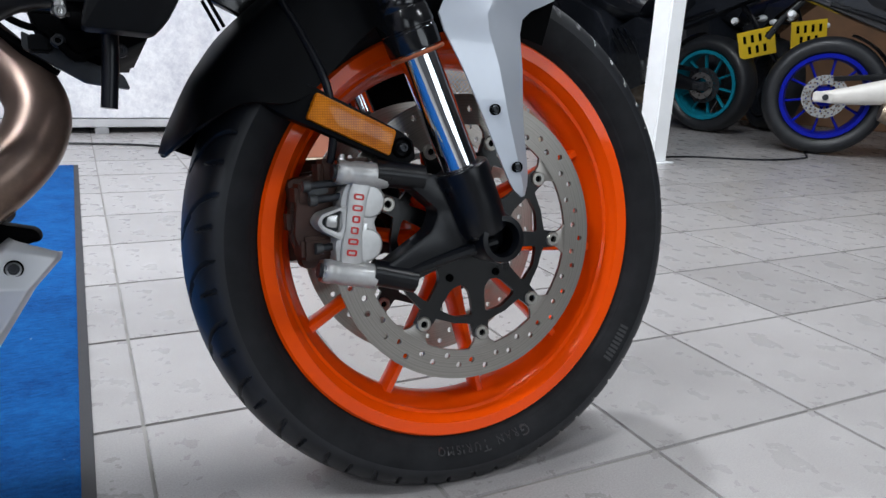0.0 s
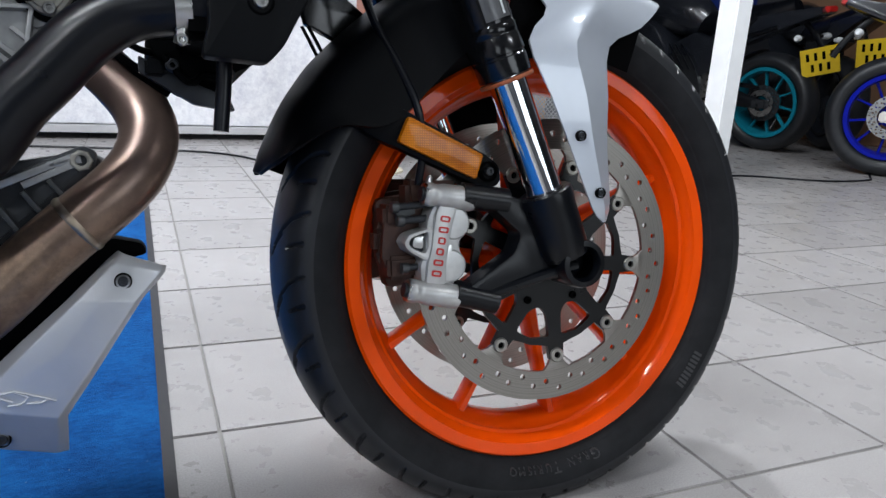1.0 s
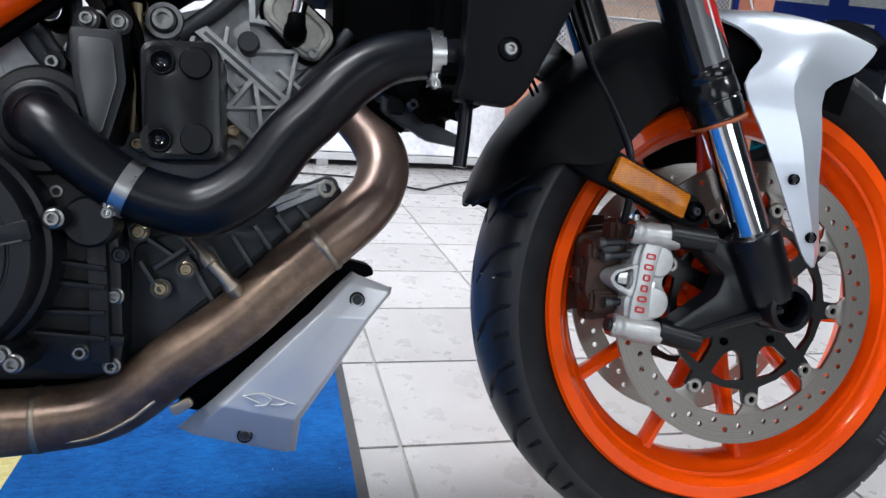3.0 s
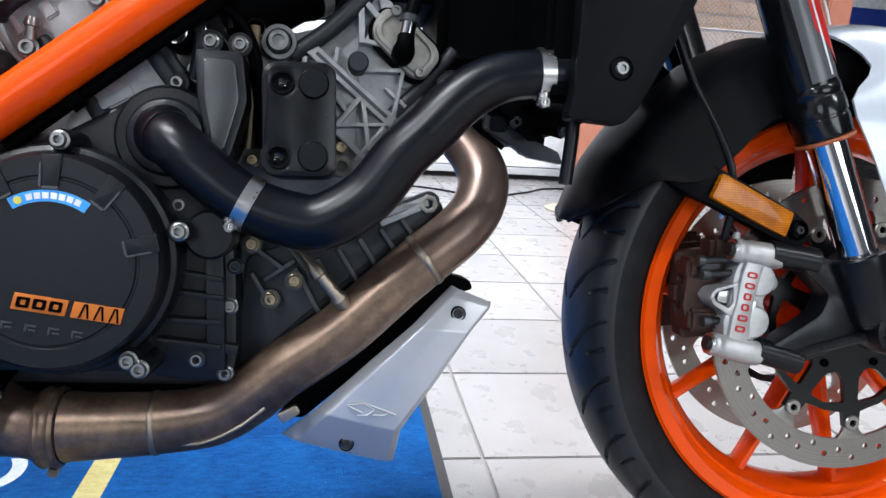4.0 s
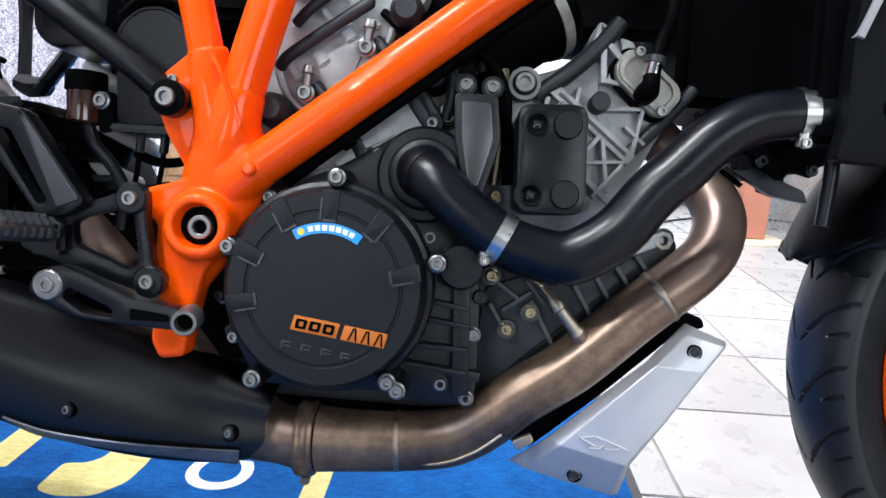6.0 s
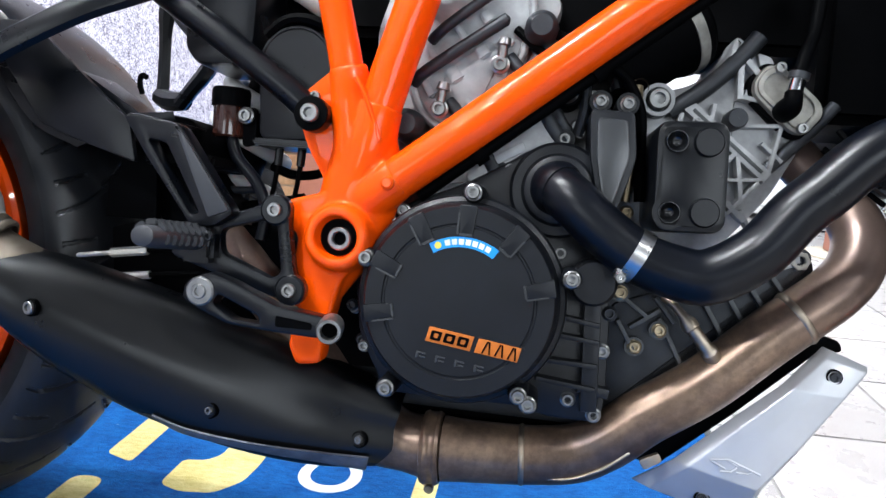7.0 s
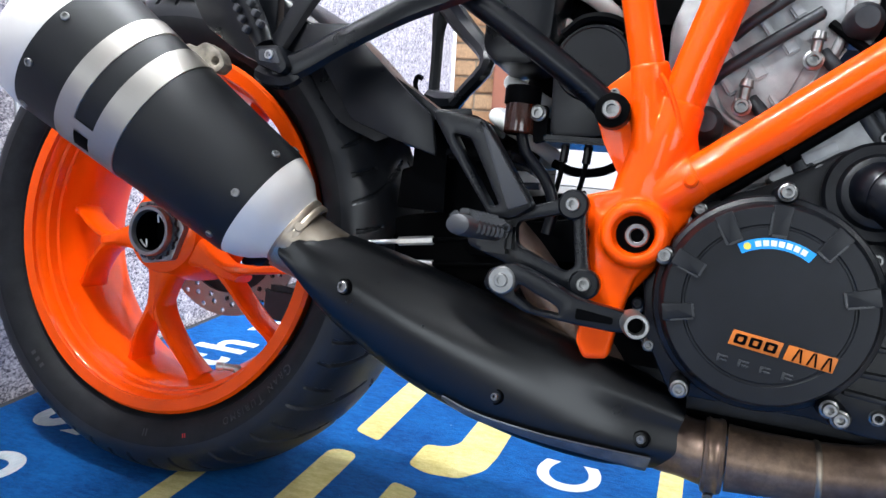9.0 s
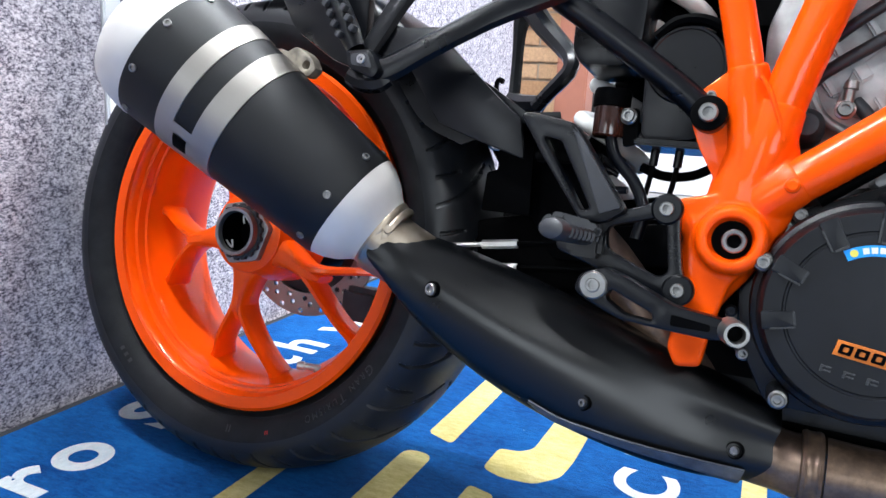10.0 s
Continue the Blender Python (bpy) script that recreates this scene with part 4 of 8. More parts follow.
    part("brace_rib", sweep([(0.0, s * 0.112, 0.284), (-0.050, s * 0.108, 0.272), (-0.108, s * 0.103, 0.256)], 0.006, 10, 4), BLACK, leg, "", inv)
    return leg


def plain_orange_ring():
    return RINGMAT


RINGMAT = plain("burnt_orange_rubber", (0.33, 0.085, 0.03), 0.5).m


def strip(p, q, w, y0, y1, bev=0.0012):
    """A straight rib from p to q (x, z)."""
    p, q = Vector(p), Vector(q)
    d = (q - p).normalized()
    s = Vector((-d.y, d.x)) * (w / 2)
    return slab([tuple(p + s), tuple(q + s), tuple(q - s), tuple(p - s)], y0, y1, bev)


def caliper(side):
    s = -1 if side < 0 else 1

    def plate(o, y0, y1, bev, holes=()):
        return slab(o, s * y0, s * y1, bev, holes)

    o = rounded([(-0.1541, 0.3545), (-0.1222, 0.3490), (-0.1200, 0.3367), (-0.1232, 0.3225), (-0.1310, 0.3128), (-0.1265, 0.2975), (-0.1298, 0.2821), (-0.1374, 0.2700), (-0.1722, 0.2725), (-0.1732, 0.2928), (-0.1680, 0.3019), (-0.1660, 0.3287), (-0.1645, 0.3391), (-0.1599, 0.3490)], 0.005)
    body = part("brake_caliper", plate(o, 0.0985, 0.074, 0.004), CALIPER, bike, "grey four-piston radial brake caliper")
    # raised band that carries the lettering; the highlight on its front step is painted in steel
    band = rounded([(-0.1530, 0.3535), (-0.1345, 0.3500), (-0.1395, 0.3330), (-0.1440, 0.3127), (-0.1465, 0.2938), (-0.1468, 0.2715), (-0.1690, 0.2735), (-0.1668, 0.2928), (-0.1625, 0.3100), (-0.1600, 0.3300), (-0.1575, 0.3440)], 0.004)
    part("letter_band", plate(band, 0.1035, 0.096, 0.0022), CALIPER, body)
    for x0, z0, x1, z1 in ((-0.1330, 0.3485, -0.1400, 0.3290), (-0.1432, 0.3115, -0.1458, 0.2960), (-0.1462, 0.2930, -0.1466, 0.2730)):
        part("step_highlight", strip((x0 + 0.0022, z0), (x1 + 0.0022, z1), 0.0050, s * 0.1012, s * 0.096, 0.0010), STEEL, body)
    for cx, cz in ((-0.1365, 0.3330), (-0.1405, 0.2900)):
        part("piston_cap", lathe([(0.0168, s * 0.085), (0.0168, s * 0.0992), (0.0150, s * 0.1012), (0.0100, s * 0.1018), (0.0001, s * 0.1018)], 32), CALIPER, body, "", (cx, 0, cz))
    # bridge arm: a wedge with an open pocket and a bright face in it
    arm = rounded([(-0.1580, 0.3310), (-0.1853, 0.3235), (-0.1912, 0.3150), (-0.1860, 0.3066), (-0.1660, 0.2950), (-0.1600, 0.3060), (-0.1590, 0.3230)], 0.004)
    pocket = rounded([(-0.1655, 0.3255), (-0.1830, 0.3195), (-0.1855, 0.3145), (-0.1820, 0.3100), (-0.1690, 0.3040), (-0.1655, 0.3090)], 0.003)
    part("bridge", plate(arm, 0.1010, 0.060, 0.0025, [pocket]), CALIPER, body, "caliper bridge")
    part("pocket_floor", plate(rounded([(-0.1640, 0.3265), (-0.1850, 0.3205), (-0.1870, 0.3145), (-0.1830, 0.3090), (-0.1680, 0.3030), (-0.1640, 0.3085)], 0.003), 0.0925, 0.085, 0.0005), CASTDARK, body)
    part("bridge_face", plate(rounded([(-0.1790, 0.3205), (-0.1672, 0.3218), (-0.1694, 0.3079), (-0.1810, 0.3105)], 0.003), 0.0965, 0.090, 0.0012), STEEL, body, "bright machined face")
    for xa, za, xb, zb in ((-0.1690, 0.3632, -0.1157, 0.3568), (-0.1875, 0.2680, -0.1327, 0.2572)):
        a, b = Vector((xa, s * 0.097, za)), Vector((xb, s * 0.097, zb))
        part("caliper_lug", sweep([(*a.lerp(b, 0.0), 0.0100), (*a.lerp(b, 0.05), 0.0118), (*a.lerp(b, 0.16), 0.0122), (*a.lerp(b, 0.20), 0.0112), (*a.lerp(b, 0.30), 0.0112), (*a.lerp(b, 0.36), 0.0124), (*a.lerp(b, 0.95), 0.0126), (*b, 0.0120)], None, 24, 1), CALIPER, body)
        d = (a - b).normalized()
        part("lug_bolt", sweep([(*(a + d * 0.0035), 0.0072), (*(a - d * 0.002), 0.0080)], None, 14, 1), CASTDARK, body, "dark socket bolt")
        part("lug_washer", sweep([(*(a + d * 0.0006), 0.0108), (*(a - d * 0.0016), 0.0112)], None, 20, 1), STEEL, body)
    # red raised lettering of the maker, as plain bars
    if side < 0:
        for k in range(6):
            t = k / 5
            x, z = -0.1578 + 0.0098 * t, 0.2835 + 0.0545 * t
            w, h = (0.0052, 0.0031) if k not in (2, 3) else (0.0040, 0.0036)
            u = Vector((0.16, 0.987))
            q = Vector((-0.987, 0.16))
            c = Vector((x, z))
            ring = rounded([tuple(c + q * i + u * j) for i, j in ((-w, -h), (w, -h), (w, h), (-w, h))], 0.0022, 3)
            hole = rounded([tuple(c + q * i + u * j) for i, j in ((-w + 0.0017, -h + 0.0017), (w - 0.0017, -h + 0.0017), (w - 0.0017, h - 0.0017), (-w + 0.0017, h - 0.0017))], 0.0008, 2)
            part("red_bar", slab(ring, -0.1046, -0.1030, 0.0, [hole]), RED, body, "red painted maker's lettering as bars")
    # pads, pins and the inner half behind the bridge
    for yy in (s * 0.0715, s * 0.0500):
        part("brake_pad", slab(rounded([(-0.2020, 0.3430), (-0.1600, 0.3500), (-0.1600, 0.2780), (-0.1960, 0.2740), (-0.2060, 0.3000)], 0.005), yy - 0.0035, yy + 0.0035, 0.001), RUST, body, "brown brake pad backing plate")
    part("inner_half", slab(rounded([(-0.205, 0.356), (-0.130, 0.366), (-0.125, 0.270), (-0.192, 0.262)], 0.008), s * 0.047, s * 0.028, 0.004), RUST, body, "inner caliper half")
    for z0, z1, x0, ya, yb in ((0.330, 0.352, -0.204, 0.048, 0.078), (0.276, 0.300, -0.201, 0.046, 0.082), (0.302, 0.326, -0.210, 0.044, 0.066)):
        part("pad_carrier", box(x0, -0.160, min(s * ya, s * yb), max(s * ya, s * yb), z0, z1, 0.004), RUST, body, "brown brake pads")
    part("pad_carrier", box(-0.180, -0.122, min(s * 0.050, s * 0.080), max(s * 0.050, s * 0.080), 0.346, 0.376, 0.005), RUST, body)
    for za, xa in ((0.350, -0.196), (0.336, -0.190), (0.288, -0.186)):
        part("pad_pin", sweep([(xa, s * 0.086, za), (-0.158, s * 0.090, za + 0.003)], 0.0038, 12, 1), CASTDARK, body)
        part("pin_head", sweep([(xa - 0.003, s * 0.086, za), (xa + 0.004, s * 0.086, za)], 0.0058, 12, 1), MIDCAST, body)
    part("spring_plate", slab(rounded([(-0.198, 0.3500), (-0.176, 0.3545), (-0.172, 0.3430), (-0.190, 0.3380)], 0.003), s * 0.085, s * 0.081, 0.001), MIDCAST, body)
    part("bleed_screw", sweep([(-0.160, s * 0.088, 0.366, 0.004), (-0.159, s * 0.088, 0.376, 0.004), (-0.158, s * 0.088, 0.380, 0.0028)], None, 10, 1), STEEL, body)


def brake_hose():
    part("brake_hose", sweep([(-0.26, -0.065, 0.66), (-0.223, -0.070, 0.566), (-0.210, -0.078, 0.528), (-0.189, -0.086, 0.487), (-0.172, -0.092, 0.446), (-0.165, -0.085, 0.405), (-0.168, -0.080, 0.372)], 0.0042, 10, 6), HOSE, bike, "thin black brake hose")


mudguards()
fork_leg(-1)
fork_leg(1)
caliper(-1)
caliper(1)
brake_hose()


# ---- engine, hoses, exhaust ----


def engine():
    case = part("crankcase", slab(rounded([(-0.93, 0.245), (-0.88, 0.215), (-0.66, 0.212), (-0.60, 0.250), (-0.455, 0.375), (-0.458, 0.398), (-0.47, 0.405), (-0.56, 0.39), (-0.60, 0.43), (-0.66, 0.47), (-0.74, 0.475), (-0.80, 0.45), (-0.90, 0.44), (-0.94, 0.40)], 0.012), -0.060, 0.10, 0.006), CASTDARK, bike, "dark cast engine crankcase")
    # front half of the case with cooling ribs
    part("case_rib_plate", slab(rounded([(-0.646, 0.339), (-0.558, 0.372), (-0.472, 0.410), (-0.462, 0.404), (-0.462, 0.392), (-0.475, 0.378), (-0.609, 0.262), (-0.655, 0.222)], 0.008), -0.066, -0.045, 0.003), CASTDARK, case, "dark cast front case")
    for k in range(6):
        t = k / 5
        part("case_rib", strip((-0.60 + 0.10 * t, 0.330 + 0.050 * t), (-0.575 + 0.095 * t, 0.285 + 0.070 * t), 0.0045, -0.074, -0.060), MIDCAST, case)
    for p, q in (((-0.50, 0.392), (-0.474, 0.397)), ((-0.545, 0.372), (-0.476, 0.401)), ((-0.52, 0.375), (-0.480, 0.393))):
        part("case_rib", strip(p, q, 0.006, -0.070, -0.05), CAST, case)
    part("mount_lug", slab(ring_pts(-0.474, 0.396, 0.0095, 7), -0.072, -0.035, 0.002, [ring_pts(-0.474, 0.396, 0.0046, 14)]), PALECAST, case, "pale drilled lug")
    # clutch case and its ribs
    part("clutch_case", slab(rounded([(-0.900, 0.360), (-0.868, 0.415), (-0.800, 0.444), (-0.755, 0.470), (-0.735, 0.484), (-0.700, 0.484), (-0.675, 0.462), (-0.672, 0.400), (-0.658, 0.385), (-0.650, 0.330), (-0.648, 0.250), (-0.652, 0.228), (-0.700, 0.228), (-0.730, 0.236), (-0.860, 0.236), (-0.890, 0.290)], 0.012), -0.104, -0.055, 0.005), ENGINE, case, "black painted clutch case")
    for z0, z1 in ((0.330, 0.322), (0.312, 0.306), (0.286, 0.284), (0.268, 0.262)):
        part("case_rib", strip((-0.715, z0), (-0.660, z1), 0.0045, -0.120, -0.10), ENGINE, case)
    part("case_web", strip((-0.668, 0.348), (-0.664, 0.240), 0.016, -0.116, -0.10, 0.003), ENGINE, case)
    part("case_web", strip((-0.676, 0.262), (-0.646, 0.258), 0.010, -0.114, -0.10, 0.003), ENGINE, case)
    part("pump_boss", lathe([(0.0001, -0.131), (0.019, -0.131), (0.0215, -0.128), (0.0220, -0.10)], 32), ENGINE, case, "", (-0.670, 0, 0.362))
    # clutch cover: stepped disc with a raised toothed rim
    cx, cz = -0.789, 0.3370
    cov = part("clutch_cover", lathe([(0.0960, -0.100), (0.0965, -0.134), (0.0945, -0.140), (0.0905, -0.142), (0.0890, -0.147), (0.0865, -0.158), (0.0845, -0.1605), (0.0700, -0.1605), (0.0690, -0.1592), (0.0675, -0.1592), (0.0665, -0.1605), (0.0001, -0.1605)], 96), ENGINE, bike, "round matt black clutch cover with an orange badge", (cx, 0, cz))
    for a in (121, 88, 52, 157, 192, 13):
        q = pose(0, 0, 0, 0, -a, 0)
        part("rim_notch", slab(rounded([(0.0600, -0.0062), (0.0865, -0.0082), (0.0865, 0.0082), (0.0600, 0.0062)], 0.002), -0.1622, -0.158, 0.0012), ENGINE, cov, "", q)
        # lighter grey edges paint the light caught by the notch walls
        part("notch_highlight", box(0.0600, 0.0800, -0.1630, -0.159, -0.0009, 0.0009, 0.0005), SMOOTHGREY, cov, "", q @ Matrix.Translation((0, 0, 0.0075 if a > 60 else -0.0070)))
        part("notch_highlight", box(0.0590, 0.0612, -0.1630, -0.159, -0.0060, 0.0060, 0.0005), SMOOTHGREY, cov, "", q)
    # printed labels; makers' words as plain shapes
    arc = ring_pts(0, 0, 0.0582, 12, 121, 56) + ring_pts(0, 0, 0.0490, 12, 56, 121)
    part("label", slab(arc, -0.1613, -0.1603, 0), BLUELABEL, cov, "curved light blue label")
    part("label_mark", slab(ring_pts(0.0536 * math.cos(radians(114)), 0.0536 * math.sin(radians(114)), 0.0032, 12), -0.1617, -0.1612, 0), YELLOW_PRINT, cov)
    for k in range(7):
        a = 107 - 6.6 * k
        part("label_bar", slab(ring_pts(0, 0, 0.0562, 3, a, a - 5) + ring_pts(0, 0, 0.0512, 3, a - 5, a), -0.1617, -0.1612, 0), LABELWHITE, cov)
    tl = math.radians(-8)

    def badge(x, z):
        return (x * math.cos(tl) - z * math.sin(tl), x * math.sin(tl) + z * math.cos(tl))

    for x0, x1 in ((-0.0215, 0.0195), (0.0235, 0.0622)):
        o = [badge(x, z) for x, z in ((x0, -0.0402), (x1, -0.0402), (x1 + 0.0015, -0.0268), (x0 + 0.0015, -0.0268))]
        part("badge", slab(o, -0.1620, -0.1600, 0.0005), BADGE, cov, "orange badge, its letters as plain bars")
        for k in range(3):
            a = x0 + 0.0035 + (x1 - x0 - 0.004) * k / 3
            if x0 < 0:
                o = rounded([badge(x, z) for x, z in ((a, -0.0378), (a + 0.0098, -0.0378), (a + 0.0106, -0.0292), (a + 0.0008, -0.0292))], 0.0012, 2)
                h = rounded([badge(x, z) for x, z in ((a + 0.0030, -0.0356), (a + 0.0072, -0.0356), (a + 0.0078, -0.0314), (a + 0.0036, -0.0314))], 0.0008, 2)
                part("badge_bar", slab(o, -0.1626, -0.1618, 0.0, [h]), DARK, cov)
            else:
                for dx, lean_ in ((0.0026, 0.0034), (0.0092, -0.0018)):
                    o = [badge(x, z) for x, z in ((a + dx, -0.0392), (a + dx + 0.0015, -0.0392), (a + dx + 0.0015 + lean_, -0.0278), (a + dx + lean_, -0.0278))]
                    part("badge_bar", slab(o, -0.1626, -0.1618, 0.0), DARK, cov)
    # the step beside the badge, and lighter grey marks raised below it
    part("badge_step", slab([badge(0.0660, -0.0272), badge(0.0660, -0.0258), badge(0.0245, -0.0258), badge(0.0245, -0.0268)], -0.1618, -0.160, 0.0004), ENGINE, cov)
    for k in range(4):
        x = -0.0270 + 0.0178 * k
        for dx, dz, w, h in ((0.0, 0.0, 0.0020, 0.0062), (0.0, 0.0046, 0.0085, 0.0014), (0.003, 0.0012, 0.0055, 0.0013)):
            part("embossed_bar", slab([badge(x + dx, -0.0570 + dz), badge(x + dx + w, -0.0570 + dz), badge(x + dx + w, -0.0570 + dz + h), badge(x + dx, -0.0570 + dz + h)], -0.1614, -0.160, 0.0003), SMOOTHGREY, cov)
    for x, z in ((-0.878, 0.369), (-0.784, 0.4355), (-0.691, 0.365), (-0.851, 0.251), (-0.7295, 0.2565), (-0.7205, 0.2495)):
        part("bolt_boss", lathe([(0.0095, -0.10), (0.0095, -0.146), (0.0080, -0.149), (0.0001, -0.149)], 20), ENGINE, bike, "", (x, 0, z))
        bolt(bike, x, -0.149, z, 0.0082, 0.0085, ZINC, "flange")
    for x, y, z in ((-0.658, -0.103, 0.2355), (-0.683, -0.103, 0.248), (-0.717, -0.108, 0.413), (-0.655, -0.104, 0.297), (-0.651, -0.103, 0.333), (-0.755, -0.098, 0.462), (-0.701, -0.1, 0.386)):
        bolt(bike, x, y, z, 0.0078, 0.007, ZINC if z != 0.333 else CASTDARK, "flange")
    for x, z in ((-0.905, 0.35), (-0.900, 0.318), (-0.888, 0.285), (-0.893, 0.395)):
        bolt(bike, x, -0.098, z, 0.0062, 0.006, CASTDARK, "flange")
    # water pump and black hoses
    part("water_pump", lathe([(0.045, -0.095), (0.045, -0.112), (0.042, -0.116), (0.034, -0.117), (0.031, -0.124), (0.027, -0.126), (0.0001, -0.126)], 48), ENGINE, bike, "round black water pump cover", (-0.709, 0, 0.4445))
    part("pump_collar", sweep([(-0.711, -0.112, 0.447, 0.0265), (-0.708, -0.124, 0.445, 0.026), (-0.704, -0.130, 0.443, 0.0235)], None, 24, 2), HOSE, bike)
    part("coolant_hose", sweep([(-0.711, -0.110, 0.447, 0.0230), (-0.706, -0.127, 0.4435, 0.0230), (-0.692, -0.137, 0.432, 0.0228), (-0.668, -0.141, 0.4115, 0.0228), (-0.637, -0.143, 0.3905, 0.0232), (-0.604, -0.145, 0.379, 0.0240), (-0.574, -0.147, 0.3775, 0.0245), (-0.537, -0.150, 0.401, 0.0240), (-0.510, -0.153, 0.436, 0.0236), (-0.490, -0.155, 0.456, 0.0234), (-0.460, -0.158, 0.487, 0.0228), (-0.431, -0.161, 0.5045, 0.0215), (-0.396, -0.166, 0.5105, 0.0205), (-0.352, -0.168, 0.512, 0.0205)], None, 28, 10), HOSE, bike, "thick black rubber coolant hose")

    def hose_clamp(c, d, r):
        d = Vector(d).normalized()
        rot = Vector((0, 1, 0)).rotation_difference(d).to_matrix().to_4x4()
        return part("hose_clamp", lathe([(r, -0.006), (r + 0.0014, -0.006), (r + 0.0014, 0.006), (r, 0.006)], 40, True), STEEL, bike, "bright steel hose clamp", Matrix.Translation(c) @ rot)

    hose_clamp((-0.637, -0.143, 0.3905), (0.82, 0, -0.42), 0.0233)
    hose_clamp((-0.392, -0.166, 0.5107), (1, 0, 0.05), 0.0207)
    for x, y, z in ((-0.650, -0.148, 0.3685), (-0.3935, -0.170, 0.483)):
        part("clamp_screw", sweep([(x, y - 0.004, z, 0.0062), (x + 0.001, y - 0.004, z + 0.012, 0.0062)], None, 12, 1), STEEL, bike)
        bolt(bike, x, y - 0.008, z + 0.002, 0.0060, 0.005, ZINC)
    # fine wiring and hoses in the gap between the cylinders
    for pts, r, m in ((((-0.76, -0.08, 0.60), (-0.725, -0.095, 0.570), (-0.690, -0.098, 0.560), (-0.655, -0.09, 0.566)), 0.0045, DARK), (((-0.690, -0.075, 0.60), (-0.668, -0.085, 0.572), (-0.660, -0.088, 0.545)), 0.007, HOSE), (((-0.655, -0.075, 0.415), (-0.630, -0.082, 0.402), (-0.600, -0.080, 0.385), (-0.585, -0.078, 0.352)), 0.0050, HOSE)):
        part("hose", sweep(list(pts), r, 10, 6), m, bike, "thin black hose")
    for x, y, z in ((-0.728, -0.088, 0.505), (-0.640, -0.082, 0.352), (-0.622, -0.078, 0.300), (-0.600, -0.078, 0.318)):
        part("bolt_boss", lathe([(0.0095, -0.05), (0.0095, y + 0.002), (0.0001, y + 0.002)], 16), MIDCAST, bike, "", (x, 0, z))
        bolt(bike, x, y + 0.002, z, 0.0075, 0.006, GOLD, "flange")
    for xa, za, xb, zb in ((-0.640, 0.350, -0.612, 0.330), (-0.628, 0.318, -0.600, 0.338), (-0.640, 0.325, -0.622, 0.295), (-0.606, 0.350, -0.586, 0.326)):
        part("case_rib", strip((xa, za), (xb, zb), 0.0042, -0.078, -0.060), MIDCAST, case)
    # oil cooler cover
    cov = part("oil_cooler_cover", slab(rounded([(-0.629, 0.510), (-0.567, 0.512), (-0.564, 0.415), (-0.626, 0.413)], 0.014, 6), -0.150, -0.060, 0.006, [ring_pts(-0.611, 0.4925, 0.0086, 20), ring_pts(-0.613, 0.4305, 0.0086, 20)]), COOLER, bike, "black rectangular cover with two round caps")
    for x, z in ((-0.585, 0.4925), (-0.584, 0.432)):
        part("round_cap", lathe([(0.0128, -0.148), (0.0128, -0.1525), (0.0115, -0.1545), (0.0001, -0.1545)], 32), COOLER, cov, "", (x, 0, z))
    for x, z in ((-0.611, 0.4925), (-0.613, 0.4305)):
        part("dimple", lathe([(0.0098, -0.1496), (0.0094, -0.1506), (0.0086, -0.1506), (0.0078, -0.1475), (0.0058, -0.1440), (0.0030, -0.1422), (0.0001, -0.1418)], 28), FORKBLACK, cov, "glossy round dimple", (x, 0, z))
    # wedge-shaped side cover
    part("chain_case_cover", slab(rounded([(-0.686, 0.520), (-0.646, 0.519), (-0.641, 0.478), (-0.648, 0.452), (-0.656, 0.426), (-0.672, 0.431), (-0.683, 0.478)], 0.006), -0.128, -0.06, 0.003), ENGINE, bike, "wedge-shaped black side cover with a smooth grey face")
    part("cover_face", slab(rounded([(-0.679, 0.512), (-0.652, 0.511), (-0.648, 0.478), (-0.655, 0.452), (-0.660, 0.434), (-0.669, 0.437), (-0.677, 0.478)], 0.005), -0.1300, -0.126, 0.0015), SMOOTHGREY, bike)
    for x, z in ((-0.676, 0.530), (-0.651, 0.529)):
        part("bolt_boss", lathe([(0.0105, -0.06), (0.0105, -0.108), (0.0001, -0.108)], 16), ENGINE, bike, "", (x, 0, z))
        bolt(bike, x, -0.108, z, 0.0078, 0.007, ZINC, "flange")


SMOOTHGREY = plain("smooth_dark_grey", (0.030, 0.032, 0.034), 0.30, 0, 0, 0.1, 20, 900, 0.03, 0.7).m
YELLOW_PRINT = plain("yellow_print", (0.75, 0.66, 0.10), 0.4).m


